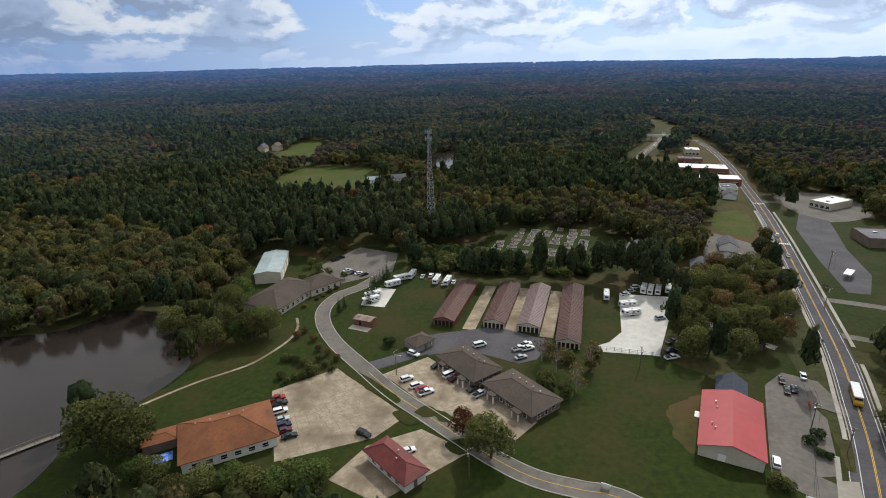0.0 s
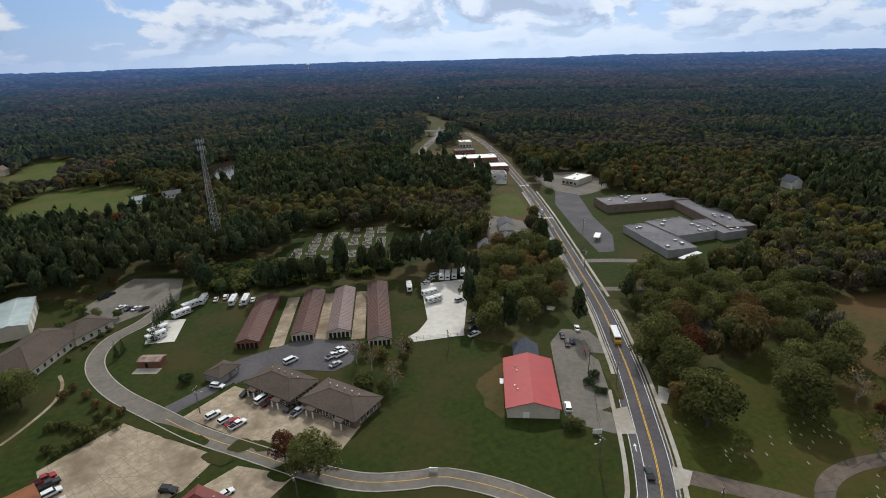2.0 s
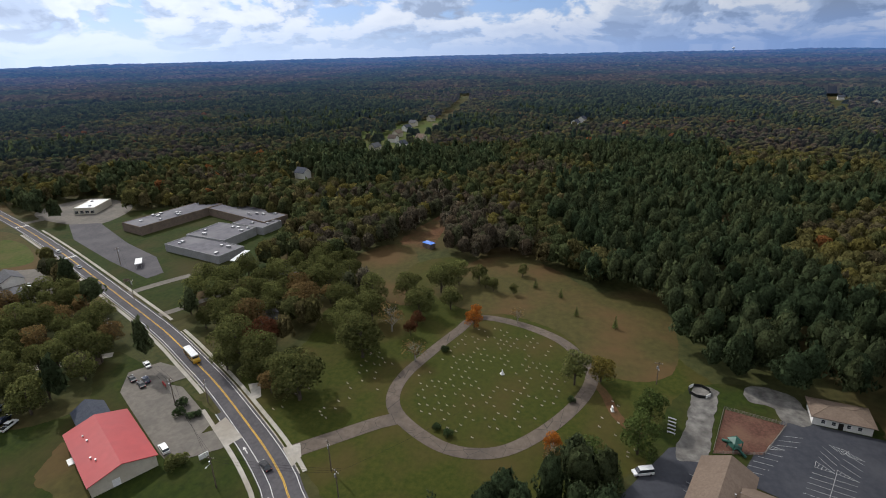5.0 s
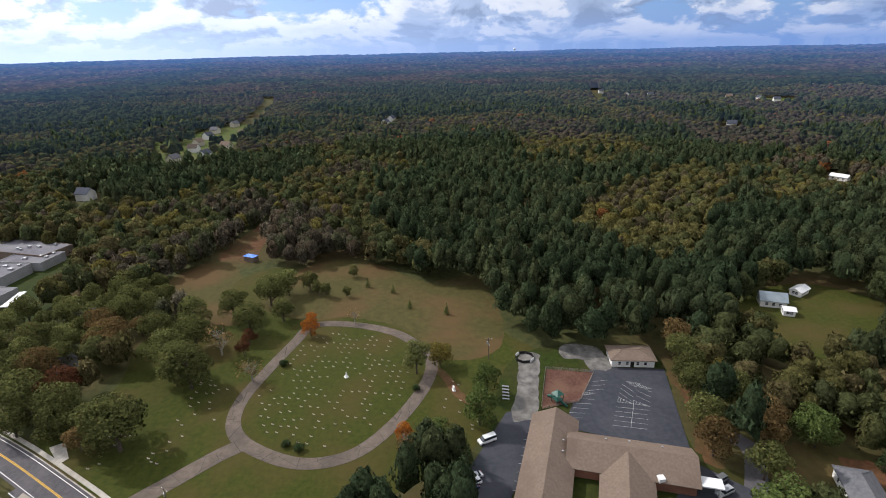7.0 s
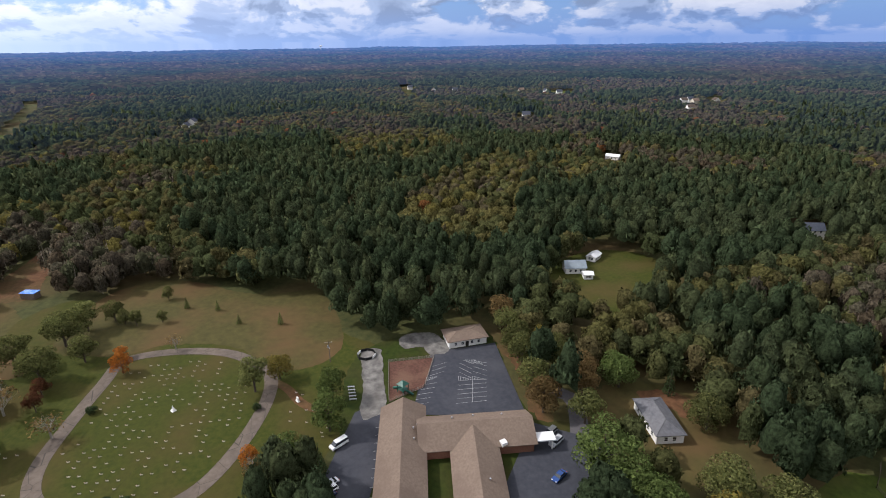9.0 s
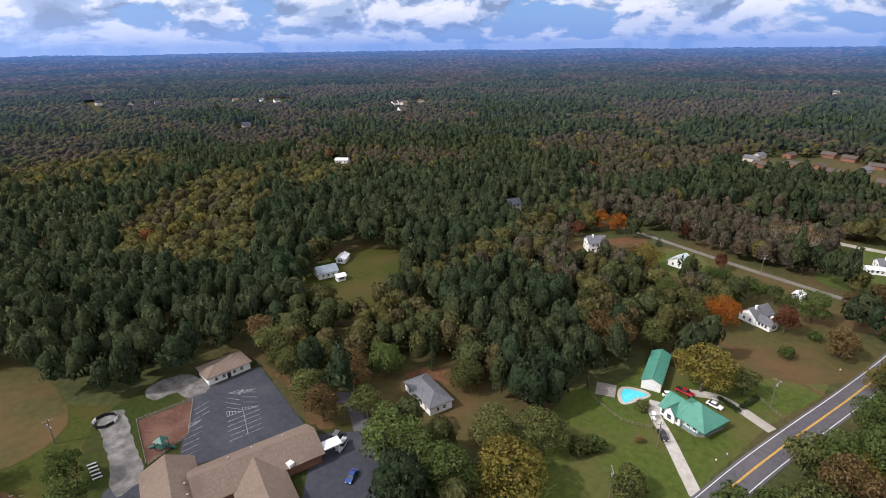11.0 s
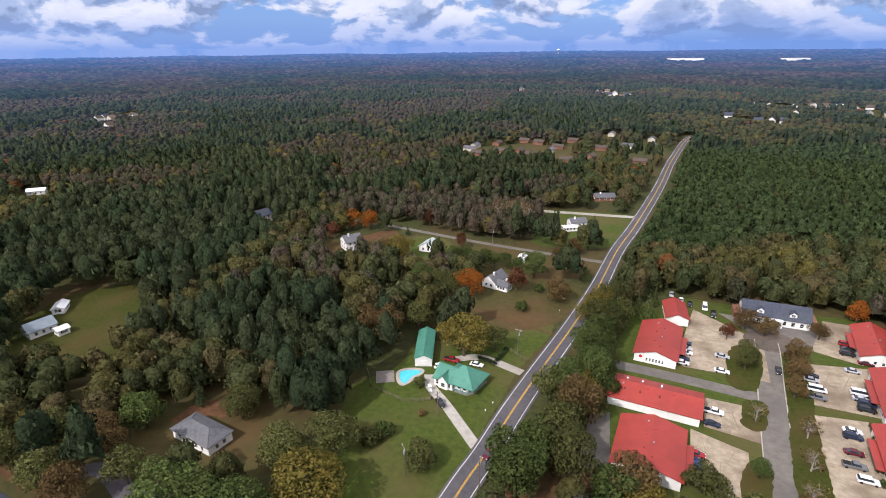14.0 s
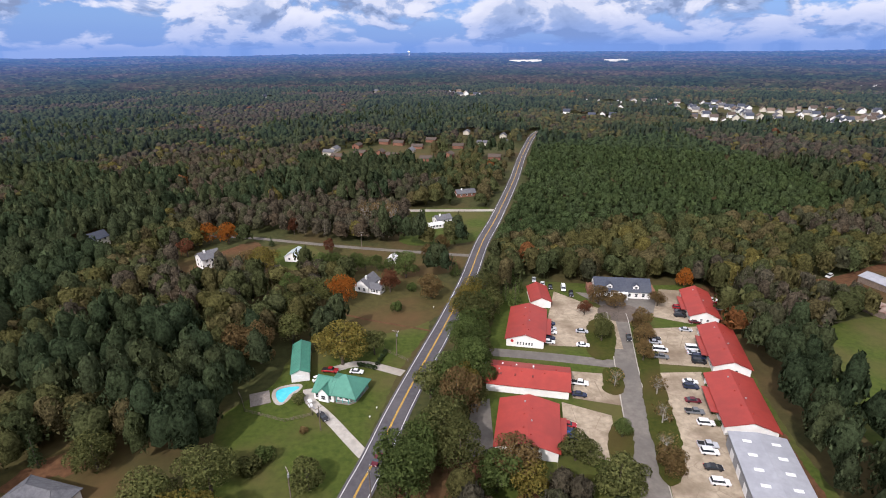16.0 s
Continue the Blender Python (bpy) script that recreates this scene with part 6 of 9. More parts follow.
    for x, y, hd in ((156, 236, 62), (172, 262, 64), (140, 232, 62), (236, 366, 60), (-10, 470, 10), (120, 262, 60)):
        ob = building("house", "modest house with a grey shingle roof", "house", x, y, hd, 13, 9, 3.0, 2.4, "roof_grey", "wall_white", "gable", 0.5, group="town houses")
        row_windows(ob, 13, 9, 0.9, 3, 1.1, 1.2, "-y")


def build_church():
    ob = thing("church", put(0, 0, 0), "low brown-roofed church with three wings", "church")

    def wing(x, y, hd, L, W, h, rs):
        e = new("wing")
        e.parent = ob
        e.matrix_world = put(x, y, hd)
        body_walls(e, L, W, h, rs, M["wall_brick"])
        gable_roof(e, L, W, h, rs, M["roof_tan"], 0.8)
        return e

    a = wing(95.5, -36.2, 157.5, 38, 11.5, 3.2, 3.0)
    b = wing(95.6, -57.6, 70.0, 30, 12.6, 3.4, 3.0)
    c = wing(81.5, -51.0, 157.5, 27, 11.5, 3.1, 2.9)
    roof_vents(a, [(-8, 3, 1.6), (-4, 3.2, 1.5), (-10, 4, 1.0)], 3.2)
    roof_vents(b, [(6, -3, 1.7), (0, -4, 1.2), (-8, -3.6, 1.3)], 3.4)
    roof_vents(c, [(4, 2.4, 1.8)], 3.1)
    row_windows(a, 38, 11.5, 0.9, 8, 1.2, 1.5, "-y")
    row_windows(b, 30, 12.6, 0.9, 6, 1.2, 1.5, "-y")
    box_part("canopy", 85.6, -71.6, 3.2, 3.4, 8.6, 0.35, M["roof_white"], ob, radians(-20), 0.04, "white flat canopy")
    bm = bmesh.new()
    for x, y in ((85.4, -68.4), (87.8, -69.2), (83.2, -74.4), (85.6, -75.2)):
        add_box(bm, x, y, 0, 0.25, 0.25, 3.2)
    part("canopy_posts", bm, M["trim_white"], ob)
    box_part("air_unit", 87.5, -61.8, 3.0, 1.6, 1.6, 1.2, M["trim_white"], ob, bevel=0.05)
    ob = building("fellowship_house", "small tan-roofed building with white walls", "building", 143.2, -79.0, 80, 14, 8.6, 2.8, 1.6, "roof_tan", "wall_white", "hip", 0.7)
    for u in (-4, -1.5, 2, 4.5):
        wall_window(ob, u, 4.3, 0.9, 0.9, 1.1, "+y")
    box_part("bay_door", 0.3, 4.33, 0.1, 1.2, 0.08, 2.0, M["dark_opening"], ob)
    ob = building("cottage", "white cottage with a grey shingle hip roof", "house", 78.2, -107.0, 158, 15.4, 7.6, 2.9, 2.3, "roof_grey", "wall_white", "hip", 0.5)
    for u in (-4.5, -1, 2.5, 5):
        wall_window(ob, u, -3.8, 0.9, 1.0, 1.2, "-y")
    row_windows(ob, 7.6, 15.4, 0.9, 2, 1.0, 1.2, "+x")


def build_south():
    # red-roofed offices
    data = ((-58.2, -173.7, 72, 24.6, 13.4), (-49.8, -140.4, 162, 25.5, 12.6), (-43.6, -117.2, 73, 20, 16.5), (-132.0, -181.0, 69.5, 24, 10.5), (-121.8, -148.8, 69.5, 27, 11.2), (-108.2, -119.6, 70.5, 25.5, 13.4))
    for i, (x, y, hd, L, W) in enumerate(data):
        ob = building("office_building", "white single-storey office with a red metal gable roof", "office", x, y, hd, L, W, 3.2, 2.2, "roof_red", "wall_white", "gable", 0.6, 0, "red-roofed offices")
        if i == 0:
            row_windows(ob, 6.5, L, 0.9, 6, 0.5, 1.1, "+x", 0.2)
            bm = bmesh.new()
            add_rod(bm, (L / 2, -4.6, 2.3), (L / 2 + 0.15, -4.6, 2.3), 0.55, 12)
            part("round_sign", bm, M["red_paint"], ob, "round red sign on the gable")
        elif i != 1:
            row_windows(ob, W, L, 1.0, 2, 0.8, 1.0, "+x", 3.0)
        if i != 1:
            row_windows(ob, L, W, 0.9, 6, 1.1, 1.3, "+y")
            row_windows(ob, L, W, 0.9, 6, 1.1, 1.3, "-y")
        else:
            for u in (-6, 4):
                box_part("wall_box", u, W / 2 + 0.3, 0.1, 0.9, 0.6, 1.0, M["metal_grey"], ob)
            for u in (-8.5, -4.0, 1.5):
                box_part("skylight", u, -2.6, 3.2 + 2.2 * (1 - 2.6 / (W / 2)) + 0.16, 0.5, 1.5, 0.14, M["roof_maroon"], ob)
                box_part("skylight", u, 2.8, 3.2 + 2.2 * (1 - 2.8 / (W / 2)) + 0.16, 0.5, 1.2, 0.14, M["roof_white"], ob)
        for k in range(6):
            u = -L * 0.36 + L * 0.14 * k
            bm = bmesh.new()
            v = 0.9 if k % 2 else -1.2
            zz = 3.2 + 2.2 * (1 - abs(v) / (W / 2)) + 0.15
            add_box(bm, u, v, zz, 0.45, 0.45, 0.35, bevel=0.05)
            part("roof_vent", bm, M["roof_red"] if k % 3 else M["metal_grey"], ob)
        # covered porch along the parking side
        if i == 1:
            pr = box_part("porch", -L / 2 - 1.2, 0, 2.7, 2.4, W * 0.7, 0.2, M["roof_red"], ob)
        else:
            pr = box_part("porch", 0, (W / 2 + 1.3) * (1 if i in (0, 2) else -1), 2.55, L * 0.5, 2.2, 0.18, M["roof_red"], ob)
    for k, (x, y) in enumerate(((-45, -149.6), (-50, -148.4), (-54, -147.6), (-38.5, -151.5))):
        ob = thing("air_conditioner", put(x, y, 162, 0.1), "white boxy air-conditioning unit on the ground by the lane", "air conditioner", "ground air conditioners")
        box_part("case", 0, 0, 0.05, 1.7 - 0.2 * k, 1.3, 1.3, M["trim_white"], ob, 0, 0.05)
        bm = bmesh.new()
        add_rod(bm, (0, 0, 1.34), (0, 0, 1.4), 0.45, 12)
        part("fan_grille", bm, M["metal_grey"], ob)
    ob = thing("metal_warehouse", put(-94.5, -82.5, 70), "long shed with a pale grey ribbed metal roof", "warehouse")
    body_walls(ob, 45, 13.8, 4.4, 0.7, M["wall_grey"])
    gable_roof(ob, 45, 13.8, 4.4, 0.7, M["roof_metal"], 0.3)
    for k in range(8):
        for s in (-3.2, 3.2):
            box_part("skylight", -19 + 5.2 * k, s, 4.4 + 0.7 * (1 - 3.2 / 6.9) + 0.19, 1.0, 2.6, 0.1, M["roof_white"], ob)
    box_part("awning", 4, -8.1, 2.8, 9, 2.6, 0.25, M["roof_red"], ob)
    for u in (0, 4, 8):
        box_part("awning_post", u, -9.2, 0.1, 0.16, 0.16, 2.7, M["trim_white"], ob)
    for k in range(6):
        box_part("bay_door", -17 + 6 * k, -6.93, 0.1, 2.6, 0.06, 2.6, M["trim_white"], ob)
    ob = building("clinic", "white building with a dark blue-grey roof and dormers", "building", -107.5, -201.5, 166, 23, 12, 3.4, 3.6, "roof_slate", "wall_white", "gable", 0.5)
    row_windows(ob, 23, 12, 0.9, 7, 1.1, 1.5, "-y")
    for u in (-5.5, 5.5):
        e = new("dormer")
        e.parent = ob
        e.location = (u, -3.9, 4.2)
        body_walls(e, 2.4, 2.4, 1.2, 0.9, M["wall_white"])
        e.rotation_euler = (0, 0, radians(90))
        gable_roof(e, 2.4, 2.4, 1.2, 0.9, M["roof_slate"], 0.25)
        wall_window(e, -1.2, 0, 0.15, 1.1, 0.9, "-x")
    box_part("portico", 0, -7.0, 2.9, 4.0, 2.4, 0.4, M["trim_white"], ob)
    for u in (-1.7, 1.7):
        box_part("column", u, -7.9, 0.05, 0.3, 0.3, 2.85, M["trim_white"], ob)
    for s in (-1, 1):
        box_part("brick_end", s * 13.0, 0, 0, 2.6, 8, 2.6, M["wall_brick"], ob)
    building("red_roofed_annex", "small building with a red metal roof", "building", -70.0, -198.8, 82, 15, 8, 3.0, 1.8, "roof_red", "wall_white", "gable", 0.5)
    ob = building("old_barn", "derelict low barn with a rusty metal roof", "barn", -201.5, -172.5, 109, 14, 9, 2.6, 1.6, "rust", "wall_brown", "gable", 0.3, 1.0)
    building("old_barn", "low rusty shed roof beside the pasture", "barn", -225, -190, 100, 18, 9, 3.0, 1.4, "roof_metal", "wall_brown", "gable", 0.3, 1.0)


def green_house():
    ob = thing("green_roofed_house", put(9.5, -142.6, 156.0), "white house with a green metal roof and a wrap porch", "house")
    bm = bmesh.new()
    add_box(bm, 0.6, 0.4, 0, 8.2, 8.6, 3.0)
    part("wall_shell", bm, M["wall_white"], ob)
    e = new("main_roof")
    e.parent = ob
    e.location = (1.4, 0.2, 0)
    hip_roof(e, 11.4, 10.4, 2.75, 4.3, M["roof_green"], 0.4)
    e = new("side_wing")
    e.parent = ob
    e.location = (-3.6, -1.0, 0)
    body_walls(e, 6.8, 8.2, 3.0, 2.9, M["wall_white"])
    gable_roof(e, 6.8, 8.2, 3.0, 2.9, M["roof_green"], 0.5, ribs=1.1)
    for u in (-2.2, 2.0):
        wall_window(e, u, -4.1, 0.8, 1.2, 1.4, "-y")
    row_windows(e, 8.2, 6.8, 0.8, 2, 1.1, 1.4, "-x")
    e = new("front_gable")
    e.parent = ob
    e.location = (-3.4, -3.6, 0)
    e.rotation_euler = (0, 0, radians(90))
    body_walls(e, 4.2, 3.4, 3.1, 1.9, M["wall_white"])
    gable_roof(e, 4.2, 3.4, 3.1, 1.9, M["roof_green"], 0.4, ribs=1.1)
    wall_window(e, -2.1, 0, 0.8, 1.4, 1.4, "-x")
    bm = bmesh.new()
    lo = [(0.4, -5.2), (4.8, -5.0), (6.4, -3.2), (6.9, 4.8), (4.6, 4.8), (4.6, -3.9), (0.4, -3.9)]
    v0, v1 = [bm.verts.new((*q, 0.05)) for q in lo], [bm.verts.new((*q, 0.42)) for q in lo]
    bm.faces.new(v1)
    for i in range(len(lo)):
        bm.faces.new((v0[i], v0[(i + 1) % len(lo)], v1[(i + 1) % len(lo)], v1[i]))
    part("porch_floor", bm, M["wood_grey"], ob)
    posts = [(0.7, -5.0), (2.7, -4.95), (4.7, -4.85), (6.2, -3.1), (6.4, -0.6), (6.6, 2.0), (6.7, 4.6)]
    for x, y in posts:
        box_part("porch_post", x, y, 0.42, 0.18, 0.18, 2.4, M["trim_teal"], ob)
    for q, r in zip(posts[:-1], posts[1:]):
        for zz in (0.7, 1.25):
            bm = bmesh.new()
            add_rod(bm, (*q, zz), (*r, zz), 0.05, 4)
            part("porch_rail", bm, M["trim_teal"], ob)
    for x in (1.6, 3.6):
        wall_window(ob, x, -3.9, 0.9, 1.0, 1.5, "-y")
    wall_door(ob, 4.7, -1.0, 1.0, 2.1, "+x", "trim_teal")
    for y in (1.0, 3.0):
        wall_window(ob, 4.7, y, 0.9, 1.0, 1.4, "+x")
    ob = building("barn", "white barn with a green metal roof", "barn", 24.4, -160.0, 96, 19, 5.8, 3.2, 1.3, "roof_green", "wall_white", "gable", 0.3, 1.0)
    box_part("bay_door", 9.53, 0, 0.1, 0.06, 2.8, 2.4, M["trim_white"], ob)
    # pool
    ob = thing("swimming_pool", put(27.0, -144.4, 60), "kidney-shaped turquoise swimming pool with a pale stone deck", "pool")
    deck = [(5.2 * math.cos(a) * (1 + 0.10 * math.cos(2 * a)), 3.8 * math.sin(a) + 1.1 * math.cos(2 * a)) for a in np.linspace(0, 2 * math.pi, 32, endpoint=False)]
    rim = [(4.0 * math.cos(a) * (1 + 0.12 * math.cos(2 * a)), 2.5 * math.sin(a) + 1.25 * math.cos(2 * a)) for a in np.linspace(0, 2 * math.pi, 32, endpoint=False)]
    n = 32
    vs = [(x, y, 0.22) for x, y in deck] + [(x, y, 0.22) for x, y in rim] + [(x, y, 0.0) for x, y in deck] + [(x, y, 0.05) for x, y in rim]
    fs = [(i, (i + 1) % n, n + (i + 1) % n, n + i) for i in range(n)] + [(i, 2 * n + i, 2 * n + (i + 1) % n, (i + 1) % n) for i in range(n)] + [(n + i, n + (i + 1) % n, 3 * n + (i + 1) % n, 3 * n + i) for i in range(n)]
    mesh_object("deck", vs, fs, M["concrete"], ob)
    mesh_object("water", [(x, y, 0.14) for x, y in rim], [tuple(range(n))], M["pool_water"], ob, "clear turquoise water")
    ob = thing("timber_deck", put(34.8, -142.6, 15), "grey weathered timber deck beside the pool", "deck")
    for k in range(16):
        box_part("plank", 0, -3.2 + 0.42 * k, 0.25, 6.0, 0.38, 0.06, M["wood_grey"], ob)
    box_part("frame", 0, 0, 0.02, 5.8, 6.4, 0.22, M["wood_pole"], ob)


def cottages():
    """Houses along the lane and in the clearings."""
    for x, y, hd, L, W, h, rs, roof, wall, text in (
        (41.0, -262, 75, 9, 8, 2.8, 2.4, "roof_aqua", "wall_white", "white cottage with a pale green metal roof"),
        (3.2, -221, 60, 10, 7, 3.2, 2.8, "roof_grey", "wall_white", "white gabled house with a grey roof and chimney"),
        (-1.0, -216, 150, 6, 4.5, 2.6, 1.6, "roof_grey", "wall_white", "white gabled wing with a grey roof"),
        (83.3, -259, 40, 9.5, 8.5, 5.2, 2.6, "roof_grey", "wall_white", "two-storey white house with a grey roof"),
        (155, -297, 60, 11, 8, 5.0, 3.0, "roof_slate", "wall_white", "two-storey white house with a dark roof"),
        (-41.0, -313, 20, 10, 7, 2.8, 2.0, "roof_grey", "wall_white", "white house at the lane corner"),
        (-36.0, -303, 15, 8, 5, 2.4, 0.6, "roof_white", "wall_white", "open white carport beside the house"),
        (-64.5, -374, 10, 14, 9, 2.8, 2.0, "roof_grey", "wall_brick", "brick ranch house with a grey roof"),
        (175.6, -154, 66, 9.5, 7, 3.0, 2.4, "roof_bluegrey", "wall_white", "white house with a grey-blue roof in a clearing"),
        (166.4, -154.5, 66, 4, 4, 2.4, 0.6, "roof_white", "wall_white", "small white carport beside the house"),
        (182.8, -171.8, 118, 7.5, 4.5, 2.4, 1.0, "roof_white", "wall_white", "white garden shed in the clearing"),
        (-9, -251, 75, 4.6, 3.6, 2.6, 0.9, "roof_white", "wall_white", "tiny white shed by the lane"),
        (362, -344, 30, 12, 7, 3.0, 1.6, "roof_white", "wall_white", "lone white-roofed house in the woods"),
        (-31.2, 465.3, 20, 13, 9, 3.0, 2.2, "roof_bluegrey", "wall_white", "white clubhouse with a grey-blue roof by a meadow"),
        (205, 130, 40, 10, 8, 3.0, 2.4, "roof_grey", "wall_grey", "grey house hidden among oaks"),
        (166, 118, 50, 9, 7, 3.0, 2.4, "roof_grey", "wall_grey", "grey house hidden among oaks"),
    ):
        ob = building("house", text, "house", x, y, hd, L, W, h, rs, roof, wall, "gable", 0.45, group="scattered houses")
        row_windows(ob, L, W, 0.9, 3, 1.0, 1.2, "+y", 1.0)
        row_windows(ob, L, W, 0.9, 3, 1.0, 1.2, "-y", 1.0)
        row_windows(ob, W, L, 0.9, 2, 1.0, 1.2, "+x", 1.0)
        if h > 4:
            row_windows(ob, L, W, 3.3, 3, 1.0, 1.2, "+y", 1.0)
            row_windows(ob, W, L, 3.3, 2, 1.0, 1.2, "+x", 1.0)
        if roof == "roof_grey":
            box_part("chimney", L * 0.2, 0.8, h, 0.9, 0.7, rs + 1.0, M["wall_white"], ob)
    ob = building("red_shed", "small red garden shed with white trim", "shed", 62.3, -132.6, 40, 3.2, 2.6, 2.2, 0.9, "red_paint", "red_paint", "gable", 0.2)
    wall_window(ob, 0, 1.3, 0.6, 0.9, 1.0, "+y", "trim_white")


build_west()
build_church()
build_south()
green_house()
cottages()

# ---- single trees and shrubs ----
POND_TREES = [
    (-93.7, 126.8, 16.6, 17.1, "round", "oak"), (-88.2, 128.1, 17.9, 18.4, "round", "oak"), (-81.4, 122.9, 15.7, 16.1, "round", "oak"), (-86.4, 186.1, 12.6, 10.8, "round", "oak"),
    (-78.3, 180.9, 13.7, 11.7, "round", "oak"), (-75.7, 189.2, 14.9, 12.7, "round", "oak"), (-66.1, 185.9, 13.8, 11.8, "round", "oak"), (-60.0, 187.4, 14.7, 12.6, "round", "oak"),
    (-102.6, 220.8, 15.0, 12.8, "round", "oak"), (-79.5, 209.5, 15.1, 12.9, "round", "oak"), (-98.4, 192.0, 14.3, 12.2, "round", "oak"), (-69.9, 184.1, 10.9, 9.2, "round", "green"),
    (-65.1, 195.0, 10.7, 9.0, "round", "green"), (-79.1, 220.7, 13.5, 11.4, "round", "green"), (-135.3, 247.2, 13.4, 7.6, "round", "brown"), (-94.3, 219.7, 13.0, 7.4, "round", "brown")]
for row in POND_TREES:
    tree(*row, "trees on the pond bank")
HALL_TREES = [
    (-72.4, 114.0, 6.6, 9.1, "round", "oak"), (-58.0, 106.9, 8.3, 11.5, "round", "oak"), (-46.0, 105.7, 8.0, 11.0, "round", "oak"), (-64.3, 107.1, 6.5, 9.0, "round", "oak"),
    (-78.0, 114.6, 6.0, 8.0, "round", "green"), (-51.3, 109.5, 6.7, 8.9, "round", "green"), (-39.1, 105.7, 7.1, 9.4, "round", "green"), (-32.3, 106.5, 7.4, 9.8, "round", "green"),
    (-29.3, 109.6, 6.0, 8.0, "round", "green"), (-81.1, 127.8, 3.4, 4.6, "bush", "oak"), (-38.0, 113.5, 3.2, 4.3, "bush", "oak"), (-77.7, 118.6, 3.1, 4.2, "bush", "oak")]
for row in HALL_TREES:
    tree(*row, "trees by the hall")
ROW_SHRUBS = [
    (-50.1, 169.5, 2.8, 3.1, "bush", "oak"), (-47.6, 169.2, 2.5, 2.8, "bush", "oak"), (-45.4, 167.8, 2.7, 2.9, "bush", "oak"), (-43.0, 165.7, 2.8, 3.0, "bush", "oak"),
    (-40.5, 162.8, 2.8, 3.1, "bush", "oak"), (-38.2, 160.8, 2.8, 3.1, "bush", "oak"), (-37.4, 168.1, 2.8, 3.0, "bush", "oak"), (-34.8, 164.0, 2.6, 2.9, "bush", "oak"),
    (-32.3, 160.1, 2.5, 2.7, "bush", "oak"), (-46.6, 154.8, 2.4, 2.6, "bush", "oak"), (-49.1, 157.8, 2.8, 3.1, "bush", "oak"), (-44.3, 157.3, 2.3, 2.5, "bush", "oak"),
    (-41.4, 156.9, 2.8, 3.0, "bush", "oak"), (-38.7, 158.0, 2.7, 2.9, "bush", "oak"), (-38.5, 175.3, 3.2, 3.2, "bush", "brown"), (-34.9, 171.7, 2.7, 2.7, "bush", "brown"),
    (-31.3, 167.3, 2.8, 2.8, "bush", "brown"), (-41.8, 182.9, 2.9, 2.9, "bush", "brown"), (-48.8, 186.0, 3.2, 3.2, "bush", "brown"), (-46.3, 190.3, 2.7, 2.7, "bush", "brown")]
for row in ROW_SHRUBS:
    tree(*row, "shrubs in rows")
TOWN_TREES_a = [
    (-21.5, 225.4, 9.1, 5.7, "cone", "pine"), (-20.3, 228.5, 8.8, 5.6, "cone", "pine"), (-19.2, 231.7, 8.1, 5.1, "cone", "pine"), (-18.0, 234.9, 7.4, 4.7, "cone", "pine"),
    (-16.5, 238.2, 7.7, 4.8, "cone", "pine"), (-14.9, 241.5, 9.0, 5.7, "cone", "pine"), (-21.1, 219.1, 9.1, 5.7, "cone", "pine"), (-22.5, 213.4, 8.3, 5.2, "cone", "pine"),
    (-32.6, 210.1, 7.0, 4.0, "cone", "pine"), (-34.5, 205.9, 7.5, 4.3, "cone", "pine"), (-12.5, 176.4, 3.3, 4.7, "bush", "pine"), (38.8, 142.0, 4.9, 6.2, "bush", "oak"),
    (50.4, 157.8, 4.6, 5.8, "bush", "oak"), (61.4, 160.4, 4.1, 5.1, "bush", "oak"), (44.6, 151.3, 11.9, 8.8, "bare", "brown"), (47.8, 139.5, 11.1, 8.2, "bare", "brown"),
    (41.6, 158.9, 10.9, 8.0, "bare", "brown"), (56.4, 151.7, 11.9, 8.8, "bare", "brown"), (16.0, 112.8, 13.5, 13.5, "round", "oak"), (12.8, 115.8, 10.7, 10.8, "round", "oak"),
    (9.5, 123.1, 9.8, 7.9, "round", "red"), (45.8, 162.5, 5.6, 5.3, "round", "oak")]
for row in TOWN_TREES_a:
    tree(*row, "trees of the town")
TOWN_TREES_b = [
    (38.8, 144.8, 6.3, 6.0, "round", "oak"), (43.4, 136.9, 6.0, 5.7, "round", "oak"), (56.1, 150.6, 5.1, 4.9, "round", "oak")]
for row in TOWN_TREES_b:
    tree(*row, "trees of the town")
TOWN_HALL_SHRUBS = [
    (-46.0, 221.0, 1.6, 2.4, "bush", "green"), (-43.5, 224.5, 1.5, 2.2, "bush", "oak"), (-41.0, 228.5, 1.8, 2.6, "bush", "green"), (-38.5, 232.0, 1.5, 2.3, "bush", "oak"), (-50.5, 213.5, 1.7, 2.5, "bush", "oak"),
    (-36.0, 243.0, 4.6, 4.4, "round", "green"), (-44.0, 248.5, 5.2, 5.0, "round", "oak"), (-50.0, 254.5, 5.6, 5.2, "round", "green"), (-55.0, 262.0, 6.0, 5.6, "round", "oak"), (-49.0, 276.0, 6.2, 5.8, "round", "oak"),
    (-40.0, 284.0, 6.0, 5.4, "round", "brown"), (-60.5, 205.5, 2.4, 3.4, "bush", "oak"), (-64.5, 208.5, 2.6, 3.6, "bush", "green"), (-70.0, 206.0, 3.0, 4.2, "bush", "oak"), (-57.0, 246.0, 3.0, 3.6, "bush", "green")]
for row in TOWN_HALL_SHRUBS:
    tree(*row, "shrubs by the town hall")
